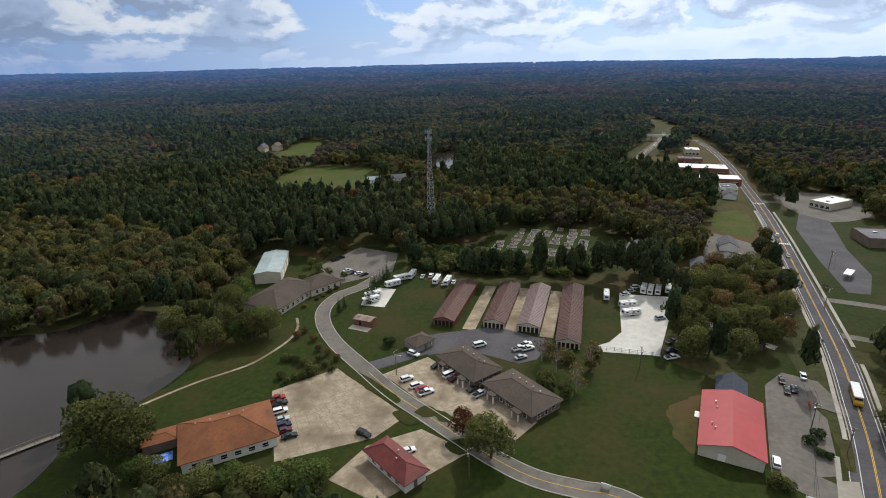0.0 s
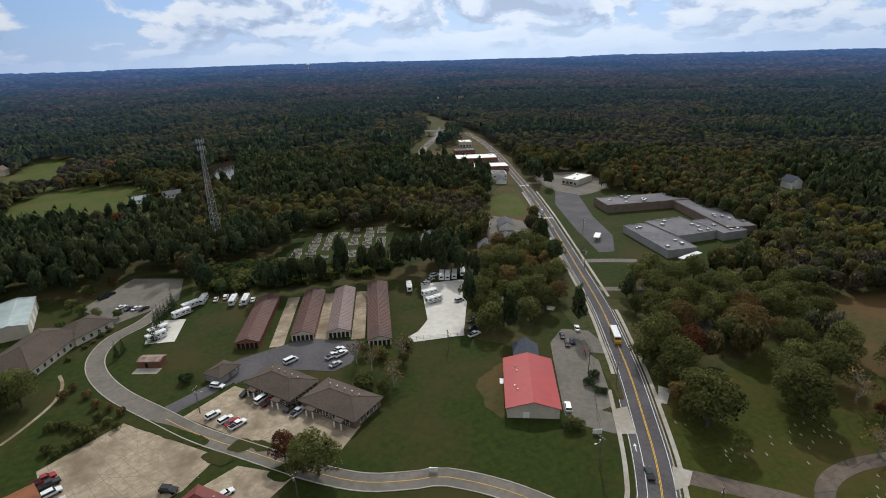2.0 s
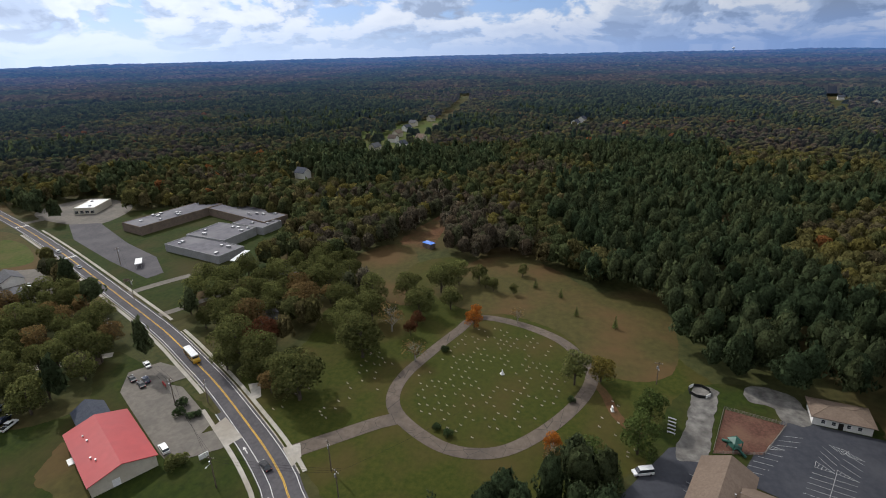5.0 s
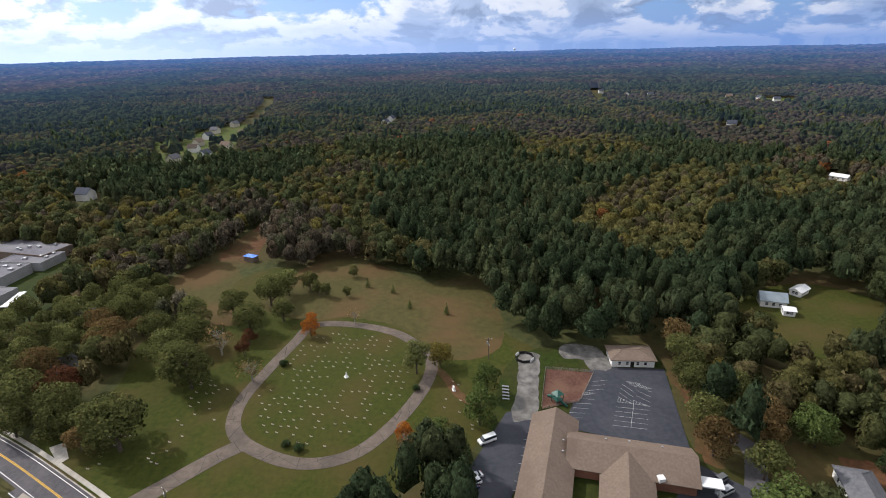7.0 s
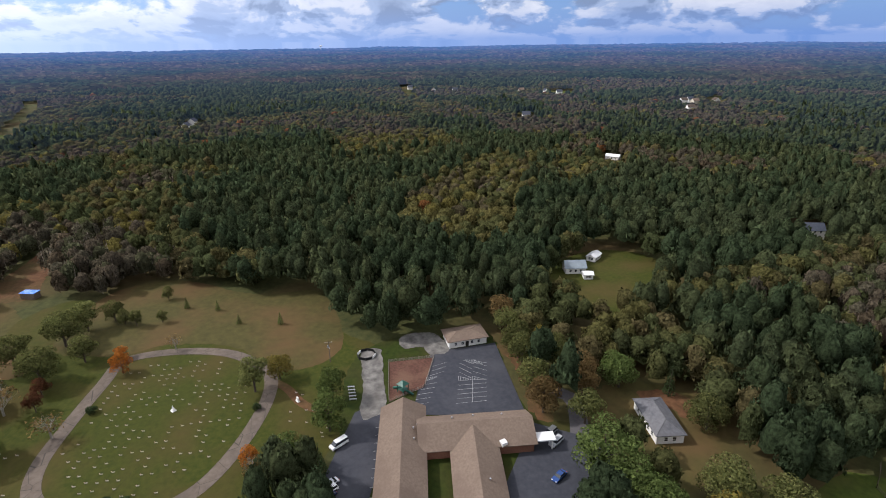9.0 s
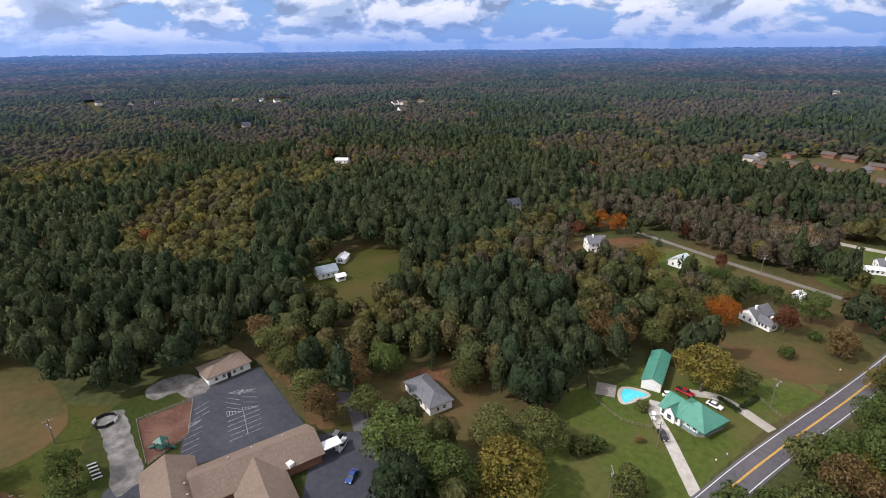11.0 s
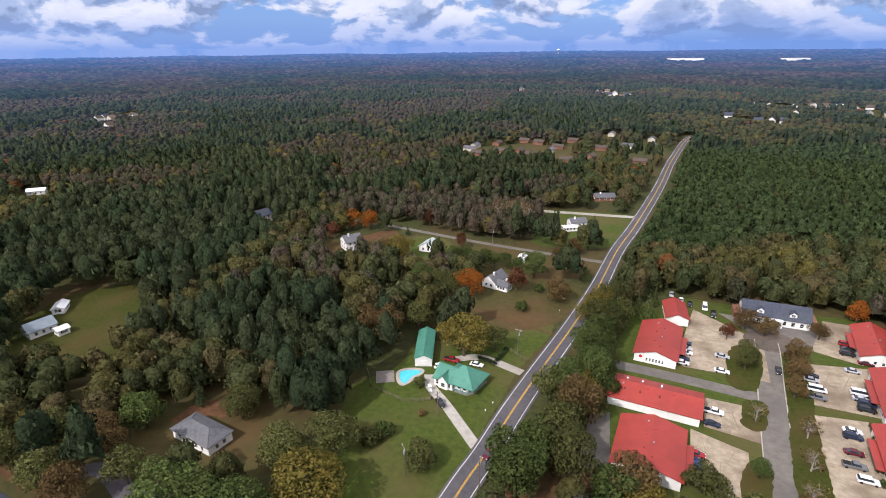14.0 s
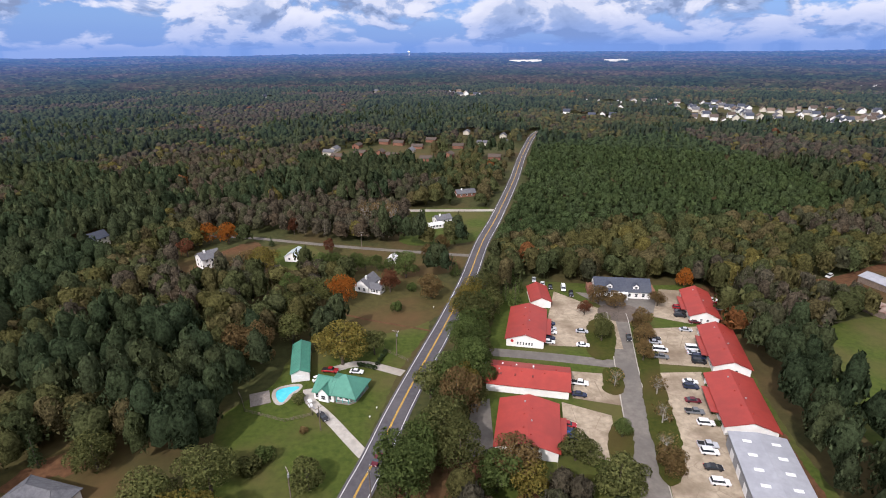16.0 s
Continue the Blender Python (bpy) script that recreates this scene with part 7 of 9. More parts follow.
CAR_PARK_SHRUBS = [
    (84.6, 95.9, 3.8, 4.4, "bush", "oak"), (86.5, 94.6, 3.2, 3.7, "bush", "oak"), (103.3, 105.1, 2.0, 2.9, "bush", "pine"), (104.6, 103.7, 1.8, 2.7, "bush", "pine"),
    (107.7, 111.6, 2.8, 3.9, "bush", "pine"), (103.5, 109.3, 2.8, 3.8, "bush", "pine")]
for row in CAR_PARK_SHRUBS:
    tree(*row, "car park shrubs")
CEMETERY_TREES_a = [
    (174.9, 32.9, 8.3, 7.2, "round", "orange"), (171.8, 55.0, 7.2, 6.2, "round", "red"), (144.8, -5.7, 13.3, 10.5, "round", "oak"), (148.4, -13.9, 9.0, 9.1, "round", "gold"),
    (116.5, -22.5, 13.6, 10.7, "round", "green"), (130.4, -26.9, 11.9, 9.4, "round", "green"), (106.7, -10.8, 11.8, 9.4, "round", "green"), (101.0, -16.3, 10.5, 7.1, "cone", "pine"),
    (91.6, -11.1, 8.4, 9.1, "round", "green"), (109.0, -0.5, 6.8, 5.8, "bare", "brown"), (182.8, 16.9, 7.2, 6.2, "bare", "brown"), (135.6, -5.0, 2.0, 2.7, "bush", "pine"),
    (114.6, 32.1, 1.9, 2.6, "bush", "pine"), (112.6, 28.2, 2.2, 2.9, "bush", "pine"), (155.6, 39.8, 2.3, 3.1, "bush", "pine"), (228.7, 19.8, 6.9, 5.2, "round", "oak"),
    (207.5, 21.7, 5.9, 4.5, "round", "oak"), (208.8, 30.8, 7.5, 5.7, "round", "oak"), (212.3, 34.9, 7.3, 5.6, "round", "oak"), (216.2, 12.7, 5.6, 4.0, "cone", "green"),
    (192.8, -5.5, 4.8, 3.4, "cone", "green"), (185.2, -20.1, 5.8, 4.1, "cone", "green")]
for row in CEMETERY_TREES_a:
    tree(*row, "cemetery trees")
CEMETERY_TREES_b = [
    (208.6, 1.3, 5.0, 3.5, "cone", "green"), (112.9, -0.5, 6.6, 5.6, "round", "orange"), (185.3, 33.9, 5.4, 4.5, "round", "orange")]
for row in CEMETERY_TREES_b:
    tree(*row, "cemetery trees")
ROADSIDE_OAKS = [
    (118.6, 77.5, 18.5, 20.5, "round", "oak"), (122.5, 84.0, 13.0, 13.0, "round", "oak"), (137.3, 112.0, 17.0, 18.5, "round", "oak"), (143.0, 104.0, 14.0, 13.5, "round", "red"),
    (145.8, 67.4, 17.0, 18.0, "round", "oak"), (152.0, 73.0, 15.0, 15.0, "round", "oak"), (162.0, 80.0, 15.0, 15.0, "round", "oak"), (172.0, 74.0, 14.0, 13.0, "round", "oak"), (132.0, 100.0, 15.0, 15.0, "round", "oak"), (126.0, 97.0, 12.0, 12.0, "round", "oak"), (176.0, 88.0, 15.0, 14.0, "round", "oak"), (170.2, 103.3, 15.5, 17.0, "round", "brown"), (165.7, 63.4, 13.5, 11.4, "bare", "brown"),
    (180.2, 56.6, 14.0, 14.8, "round", "oak"), (186.6, 79.0, 15.0, 14.5, "round", "oak"), (203.4, 53.3, 15.0, 15.6, "round", "oak"), (163.5, 55.1, 7.4, 5.8, "round", "red"), (147.6, 48.5, 9.2, 10.5, "bare", "brown"),
    (188.5, 45.5, 11.0, 10.5, "round", "oak"), (193.0, 66.0, 14.0, 13.0, "round", "oak"), (119.6, 88.0, 8.5, 8.0, "round", "brown"), (217.6, 38.8, 9.6, 9.4, "round", "oak"), (213.1, 47.5, 12.9, 11.7, "round", "oak"),
    (128.0, 110.0, 11.0, 10.0, "round", "oak"), (152.0, 121.0, 14.0, 13.0, "round", "oak")]
for row in ROADSIDE_OAKS:
    tree(*row, "roadside oaks")
CHURCH_TREES = [
    (96.7, -81.0, 13.2, 10.7, "round", "brown"), (106.7, -83.5, 13.0, 10.5, "round", "oak"), (123.8, -97.9, 12.5, 5.3, "round", "gold"), (136.5, -92.7, 14.1, 11.0, "round", "oak"),
    (126.3, -90.5, 14.1, 11.1, "round", "oak"), (117.2, -86.7, 15.6, 11.8, "round", "oak"), (97.4, -95.8, 12.0, 11.2, "round", "brown"), (99.6, -109.2, 11.7, 10.0, "round", "green"),
    (108.1, -96.2, 13.9, 11.8, "round", "oak"), (87.5, -88.8, 12.0, 10.6, "round", "oak"), (144.5, -95.0, 15.0, 10.4, "round", "brown"), (115.5, -99.0, 13.0, 10.0, "round", "oak")]
for row in CHURCH_TREES:
    tree(*row, "trees by the church")
COTTAGE_TREES = [
    (60.1, -79.5, 14.4, 15.1, "round", "green"), (50.7, -79.5, 14.9, 15.6, "round", "green"), (69.7, -79.9, 16.5, 17.3, "round", "green"), (38.5, -88.0, 16.7, 19.3, "round", "gold"),
    (51.2, -100.3, 13.8, 14.4, "round", "oak"), (70.8, -117.6, 12.1, 12.8, "round", "oak"), (39.0, -106.1, 13.8, 14.5, "round", "oak"), (86.6, -120.1, 10.6, 6.4, "cone", "pine"),
    (27.7, -115.2, 4.3, 5.4, "bush", "green"), (31.0, -111.6, 4.4, 6.3, "bush", "oak"), (22.6, -139.6, 3.0, 4.2, "bush", "oak"), (100.2, -97.4, 15.2, 11.1, "round", "brown"),
    (96.5, -109.4, 12.1, 11.1, "round", "green"), (15.2, -103.8, 9.2, 9.6, "round", "oak"), (19.2, -125.1, 2.0, 2.5, "bush", "brown")]
for row in COTTAGE_TREES:
    tree(*row, "trees round the cottage")
GARDEN_TREES = [
    (10.4, -159.0, 17.4, 18.4, "round", "gold"), (25.4, -208.6, 13.1, 11.2, "round", "oak"), (29.4, -174.9, 13.0, 12.1, "round", "oak"), (-0.4, -163.9, 9.8, 9.7, "round", "oak"),
    (13.4, -206.3, 14.4, 13.0, "round", "orange"), (38.6, -163.4, 16.5, 12.4, "round", "brown"), (45.8, -163.7, 16.7, 12.5, "round", "brown"), (-6.9, -215.0, 12.4, 9.8, "round", "red"),
    (-14.7, -229.9, 14.1, 13.0, "round", "green"), (-9.3, -196.1, 4.5, 5.1, "bush", "green"), (-16.6, -214.9, 4.0, 4.5, "bush", "green"), (-24.4, -206.5, 11.8, 12.2, "round", "brown"),
    (-38.0, -229.6, 9.2, 8.7, "cone", "green"), (19.5, -207.0, 13.0, 11.0, "round", "oak"), (33.0, -196.0, 12.0, 11.0, "round", "oak"), (20.0, -181.0, 9.0, 8.5, "round", "oak")]
for row in GARDEN_TREES:
    tree(*row, "garden trees")
LANE_TREES_a = [
    (27.0, -249.4, 8.0, 6.8, "round", "green"), (22.9, -247.6, 8.6, 7.2, "round", "green"), (18.7, -245.9, 9.2, 7.6, "round", "green"), (14.2, -243.2, 8.1, 6.7, "round", "green"),
    (9.2, -241.3, 10.3, 7.9, "round", "green"), (4.6, -240.2, 8.8, 7.4, "round", "green"), (-1.0, -239.0, 9.4, 7.2, "round", "green"), (-6.6, -239.4, 7.0, 6.1, "round", "green"),
    (-27.0, -252.0, 9.0, 7.6, "round", "brown"), (-35.5, -263.0, 9.8, 8.4, "round", "brown"), (36.0, -213.0, 13.0, 10.5, "round", "green"),
    (56.9, -282.4, 7.1, 6.0, "cone", "pine"), (8.5, -307.9, 17.1, 5.2, "bare", "brown"), (6.4, -303.3, 20.7, 6.3, "bare", "brown"), (4.4, -305.2, 19.8, 6.0, "bare", "brown"),
    (2.3, -301.8, 16.7, 5.1, "bare", "brown"), (0.3, -303.7, 19.1, 5.8, "bare", "brown"), (-1.7, -300.2, 21.0, 6.4, "bare", "brown"), (-3.7, -302.1, 17.6, 5.4, "bare", "brown"),
    (-5.7, -298.7, 17.4, 5.3, "bare", "brown"), (-7.7, -300.6, 20.9, 6.4, "bare", "brown"), (-9.6, -298.3, 19.4, 5.9, "bare", "brown"), (5.6, -312.0, 17.2, 5.2, "bare", "brown"),
    (1.4, -309.3, 17.3, 5.3, "bare", "brown"), (-2.7, -307.7, 20.5, 6.2, "bare", "brown")]
for row in LANE_TREES_a:
    tree(*row, "trees along the lane")
LANE_TREES_b = [
    (-6.7, -306.1, 20.6, 6.3, "bare", "brown"), (-11.6, -297.0, 20.1, 6.1, "bare", "brown"), (53.5, -244.8, 13.9, 15.6, "round", "gold"), (61.9, -246.6, 11.8, 11.6, "round", "brown"),
    (82.1, -291.0, 13.1, 12.3, "round", "orange"), (92.7, -291.4, 13.3, 11.4, "round", "orange"), (98.0, -272.0, 11.0, 9.0, "round", "red"), (23.9, -265.5, 9.5, 6.8, "round", "red"), (47.4, -300.7, 11.5, 8.2, "round", "red"),
    (-30.5, -240.8, 8.5, 8.9, "round", "oak")]
for row in LANE_TREES_b:
    tree(*row, "trees along the lane")
VERGE_TREES_a = [
    (-10.3, -100.7, 15.0, 12.8, "round", "green"), (-13.0, -109.0, 12.6, 10.7, "round", "green"), (-6.3, -105.8, 14.3, 12.2, "round", "green"), (-36.9, -170.1, 14.6, 12.5, "round", "green"),
    (-33.8, -155.0, 15.1, 12.9, "round", "green"), (-16.1, -110.7, 13.1, 11.3, "round", "oak"), (-22.6, -121.1, 13.4, 11.5, "round", "oak"), (-22.9, -105.9, 16.1, 13.9, "round", "oak"),
    (-21.5, -125.0, 13.1, 10.7, "round", "oak"), (-17.9, -136.1, 13.7, 11.2, "round", "oak"), (-27.2, -136.5, 13.1, 10.7, "round", "gold"), (-34.3, -186.0, 11.9, 10.2, "round", "gold"),
    (-40.4, -195.3, 15.1, 12.9, "round", "gold"), (-33.5, -141.7, 15.0, 12.9, "round", "green"), (-41.7, -182.8, 13.7, 11.8, "round", "green"), (-8.8, -97.9, 16.6, 14.3, "round", "green"),
    (-58.3, -193.2, 13.3, 9.8, "cone", "green"), (-55.6, -198.9, 10.7, 7.9, "cone", "green"), (-30.7, -130.5, 10.8, 9.1, "round", "oak"), (-36.7, -154.7, 11.2, 9.4, "round", "oak"),
    (-47.1, -187.0, 13.2, 11.2, "round", "oak"), (-38.2, -176.1, 17.3, 15.1, "round", "oak")]
for row in VERGE_TREES_a:
    tree(*row, "trees along the highway")
VERGE_TREES_b = [
    (-44.5, -194.3, 17.3, 15.0, "round", "oak"), (-19.7, -112.8, 17.6, 15.3, "round", "oak"), (-31.6, -160.1, 16.4, 12.9, "round", "green"), (-22.9, -137.2, 16.2, 12.8, "round", "green"),
    (-14.3, -111.2, 14.3, 11.3, "round", "green"), (-32.2, -143.2, 17.4, 13.7, "round", "green"), (-38.0, -188.1, 14.7, 11.4, "round", "gold"), (-25.1, -126.5, 17.9, 14.4, "round", "brown")]
for row in VERGE_TREES_b:
    tree(*row, "trees along the highway")
OFFICE_TREES_a = [
    (-84.3, -182.7, 7.1, 6.2, "round", "red"), (-86.4, -168.7, 8.6, 7.6, "round", "oak"), (-83.5, -162.7, 8.7, 7.6, "round", "oak"), (-96.9, -157.2, 9.9, 8.0, "round", "brown"),
    (-92.6, -148.3, 8.3, 6.8, "round", "brown"), (-100.5, -167.0, 10.5, 8.5, "round", "brown"), (-99.2, -187.0, 8.2, 9.1, "round", "brown"), (-117.2, -186.5, 7.1, 7.9, "round", "brown"),
    (-93.8, -191.8, 8.8, 9.7, "round", "brown"), (-138.0, -202.7, 10.0, 7.7, "round", "orange"), (-88.0, -129.6, 7.2, 6.8, "bare", "brown"), (-83.1, -116.7, 7.4, 7.0, "bare", "brown"),
    (-78.2, -105.8, 6.9, 6.5, "bare", "brown"), (-76.8, -135.3, 6.8, 6.5, "bare", "brown"), (-75.5, -98.0, 8.7, 8.9, "round", "brown"), (-69.1, -112.3, 6.5, 5.6, "round", "green"),
    (-59.0, -92.2, 12.1, 12.2, "round", "oak"), (-62.4, -93.6, 9.5, 9.6, "round", "oak"), (-36.3, -100.5, 13.6, 14.0, "round", "brown"), (-37.7, -95.0, 10.8, 10.2, "round", "gold"),
    (-30.6, -97.5, 12.7, 12.0, "round", "green"), (-53.3, -105.5, 8.9, 9.9, "round", "oak")]
for row in OFFICE_TREES_a:
    tree(*row, "office park trees")
OFFICE_TREES_b = [
    (-56.5, -104.1, 7.3, 8.1, "round", "oak"), (-63.6, -206.5, 10.0, 6.8, "cone", "green"), (-62.0, -215.7, 10.3, 7.0, "cone", "green"), (-105.3, -130.5, 1.8, 2.2, "bush", "green"),
    (-100.3, -118.6, 2.3, 2.8, "bush", "green"), (-98.4, -113.7, 1.9, 2.4, "bush", "green"), (-108.0, -135.8, 2.3, 2.8, "bush", "green")]
for row in OFFICE_TREES_b:
    tree(*row, "office park trees")

# the woods fill the land between
woods("woods", "dense autumn woodland of pines and oaks", 60, 170, 6.6, 7, 3, 11, 15.8, 640, 0.042, 5)
woods("woods", "dense autumn woodland of pines and oaks", 170, 330, 6.5, 6, 3, 14, 15.8, 180, 0.068, 5)
woods("woods", "wide autumn woodland of pines and oaks", 330, 560, 6.5, 5, 2, 12, 15.0, 30, 0.125, 3)
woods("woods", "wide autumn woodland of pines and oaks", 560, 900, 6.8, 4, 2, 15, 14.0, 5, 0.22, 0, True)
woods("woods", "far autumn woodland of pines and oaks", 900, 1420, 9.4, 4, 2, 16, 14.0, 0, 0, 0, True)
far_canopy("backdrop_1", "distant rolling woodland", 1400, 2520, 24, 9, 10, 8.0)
far_canopy("backdrop_2", "distant woodland ridges with painted-on blue haze", 2450, 4800, 22, 10, 24, 12.0)

# vehicles: kind, colour, x, y, heading, group
PARKED = []
PARKED += [(*c, 21, "hall car park") for c in (
    ("pickup", "red", -47.9, 145.4), ("pickup", "black", -46.6, 142.6), ("suv", "white", -45.4, 138.8), ("sedan", "silver", -44.1, 134.6),
    ("suv", "navy", -43.0, 131.6), ("sedan", "maroon", -42.2, 129.4), ("sedan", "black", -40.2, 126.8),)]
PARKED += [(*c, -35, "hall car park") for c in (
    ("suv", "black", -18.9, 125.5),)]
PARKED += [(*c, 25, "brown office car park") for c in (
    ("suv", "white", -6.2, 152.2), ("suv", "white", -3.1, 147.9), ("sedan", "red", -1.3, 145.8), ("pickup", "white", -0.1, 143.8),)]
PARKED += [(*c, 32, "brown office car park") for c in (
    ("van", "white", 8.3, 153.0), ("pickup", "maroon", 10.0, 150.7), ("sedan", "black", 15.2, 144.0), ("pickup", "silver", 16.9, 141.0),
    ("sedan", "black", 4.4, 159.1),)]
PARKED += [(*c, 20, "storage yard") for c in (
    ("van", "white", 21.3, 171.6), ("pickup", "white", 35.3, 167.4), ("pickup", "white", 38.2, 170.0), ("sedan", "silver", 34.7, 161.5),
    ("pickup", "white", 38.4, 167.1),)]
PARKED += [(*c, -40, "cottage drive") for c in (
    ("suv", "white", -3.5, 168.0),)]
PARKED += [(*c, 20, "forecourt") for c in (
    ("sedan", "white", -6.4, 117.2),)]
PARKED += [(*c, 35, "town hall car park") for c in (
    ("sedan", "white", -35.4, 253.9), ("sedan", "navy", -32.2, 250.4), ("sedan", "white", -29.3, 249.2), ("sedan", "black", -26.6, 247.3),
    ("suv", "black", -43.6, 269.9), ("suv", "black", -41.0, 273.0),)]
PARKED += [(*c, 10, "caravan yard") for c in (
    ("suv", "silver", 97.2, 184.8), ("pickup", "grey", 93.1, 165.9), ("sedan", "navy", 89.2, 159.8), ("pickup", "white", 87.5, 155.4),
    ("sedan", "white", 92.2, 208.9), ("sedan", "silver", 95.8, 211.5), ("suv", "white", 100.1, 215.4),)]
PARKED += [(*c, 58, "red hall car park") for c in (
    ("suv", "white", 89.6, 103.0), ("sedan", "navy", 116.4, 133.0), ("sedan", "white", 124.4, 139.7), ("sedan", "black", 113.8, 132.6),
    ("sedan", "black", 115.9, 138.1),)]
PARKED += [(*c, 62, "town car park") for c in (
    ("sedan", "white", 161.8, 249.7), ("suv", "navy", 159.4, 251.8), ("sedan", "white", 165.9, 248.2), ("sedan", "white", 157.3, 239.4),
    ("suv", "black", 159.7, 239.1), ("sedan", "white", 161.5, 237.2), ("sedan", "silver", 170.8, 249.3),)]
PARKED += [(*c, 63, "highway cars") for c in (
    ("sedan", "silver", 194.9, 244.9),)]
PARKED += [(*c, 57, "highway cars") for c in (
    ("sedan", "black", 90.1, 72.0),)]
PARKED += [(*c, 69, "highway cars") for c in (
    ("sedan", "maroon", -1.5, -111.3),)]
PARKED += [(*c, 63, "highway cars") for c in (
    ("suv", "white", 211.1, 276.9),)]
PARKED += [(*c, 75, "storage edge") for c in (
    ("sedan", "white", 2.6, 241.1), ("suv", "white", 6.8, 241.2), ("sedan", "silver", 12.2, 230.6), ("sedan", "white", 17.2, 232.0),)]
PARKED += [(*c, 110, "church car park") for c in (
    ("van", "white", 109.5, -23.2), ("sedan", "silver", 96.8, -17.6), ("suv", "white", 94.7, -16.8), ("sedan", "navy", 93.2, -16.1),)]
PARKED += [(*c, 110, "church court") for c in (
    ("sedan", "blue", 74.2, -70.0), ("suv", "grey", 88.2, -77.5), ("suv", "silver", 84.5, -76.6),)]
PARKED += [(*c, 125, "house drive") for c in (
    ("sedan", "black", 14.4, -130.9),)]
PARKED += [(*c, 165, "house drive") for c in (
    ("sedan", "white", 5.4, -153.2), ("pickup", "red", 14.3, -154.9),)]
PARKED += [(*c, 162, "office cars") for c in (
    ("suv", "navy", -68.0, -177.1), ("sedan", "silver", -67.4, -173.5), ("sedan", "white", -66.7, -170.5), ("sedan", "navy", -64.8, -166.5),
    ("sedan", "white", -63.8, -163.7), ("sedan", "silver", -78.5, -169.6), ("sedan", "white", -75.4, -160.0), ("pickup", "white", -66.1, -137.6),
    ("sedan", "navy", -63.9, -131.9), ("sedan", "red", -55.9, -118.7), ("sedan", "navy", -54.9, -116.1), ("pickup", "blue", -54.2, -114.1),)]
PARKED += [(*c, 72, "office cars") for c in (
    ("sedan", "black", -94.0, -162.7),)]
PARKED += [(*c, 162, "office cars") for c in (
    ("sedan", "black", -103.1, -161.3), ("sedan", "silver", -102.0, -158.6), ("van", "white", -101.3, -153.2), ("pickup", "grey", -99.3, -149.0),
    ("sedan", "silver", -117.8, -165.6), ("van", "white", -113.2, -152.6), ("sedan", "silver", -111.9, -149.7), ("suv", "navy", -112.1, -147.1),
    ("suv", "black", -110.7, -144.4), ("suv", "red", -124.7, -183.2), ("sedan", "black", -123.5, -179.8), ("suv", "black", -121.7, -176.6),
    ("sedan", "maroon", -124.7, -171.0), ("sedan", "white", -142.5, -188.0), ("sedan", "red", -141.4, -183.9), ("sedan", "silver", -140.4, -179.9),)]
PARKED += [(*c, 165, "office cars") for c in (
    ("sedan", "white", -101.4, -133.9), ("suv", "navy", -100.2, -131.3), ("sedan", "maroon", -97.1, -124.7), ("pickup", "grey", -94.6, -119.6),
    ("suv", "white", -95.0, -114.5), ("pickup", "silver", -90.4, -106.0), ("suv", "white", -89.4, -103.5), ("sedan", "black", -87.2, -98.2),
    ("suv", "white", -85.9, -93.3),)]
PARKED += [(*c, 75, "office cars") for c in (
    ("sedan", "black", -104.1, -196.9), ("sedan", "navy", -106.5, -196.6), ("sedan", "silver", -73.5, -218.6), ("sedan", "white", -76.0, -213.2),
    ("sedan", "black", -78.6, -209.8), ("van", "white", -83.8, -207.4), ("suv", "black", -85.3, -201.3),)]
PARKED += [(*c, 30, "pasture cars") for c in (
    ("sedan", "white", -184.9, -205.1), ("sedan", "silver", -184.8, -198.8), ("suv", "white", -210.2, -204.2),)]
CARAVANS = [
    (-7.9, 238.4, 25),
    (-11.9, 231.9, 25),
    (-20.8, 220.1, 25),
    (-21.5, 214.7, 25),
    (-2.6, 242.0, 70),
    (9.2, 233.9, 70),
    (14.2, 231.8, 70),
    (83.0, 207.1, 70),
    (102.0, 211.4, 60),
    (104.4, 209.8, 60),
    (107.8, 209.3, 60),
    (113.1, 210.5, 60),
    (115.6, 208.3, 60),
    (88.6, 197.0, 5),
    (87.0, 189.6, 5),
]

# ---- vehicles ----
CAR_SHAPES = {
    "sedan": (4.7, 1.8, [(-2.35, 0.35), (2.35, 0.35), (2.33, 0.72), (1.35, 0.92), (-1.75, 0.95), (-2.33, 0.85)], [(1.05, 0.92), (0.35, 1.40), (-0.95, 1.42), (-1.75, 0.95)]),
    "suv": (4.8, 1.9, [(-2.4, 0.4), (2.4, 0.4), (2.38, 0.9), (1.3, 1.05), (-2.3, 1.08), (-2.4, 0.95)], [(1.1, 1.05), (0.55, 1.68), (-1.9, 1.70), (-2.25, 1.08)]),
    "van": (5.2, 2.0, [(-2.6, 0.4), (2.6, 0.4), (2.58, 0.95), (1.9, 1.15), (-2.55, 1.2), (-2.6, 1.0)], [(1.85, 1.15), (1.1, 1.98), (-2.45, 2.0), (-2.55, 1.2)]),
    "pickup": (5.5, 1.95, [(-2.75, 0.45), (2.75, 0.45), (2.72, 0.95), (1.6, 1.1), (-2.7, 1.12), (-2.75, 0.9)], [(1.35, 1.1), (0.8, 1.72), (-0.5, 1.74), (-0.75, 1.12)]),
}
CAR_KINDS = {}


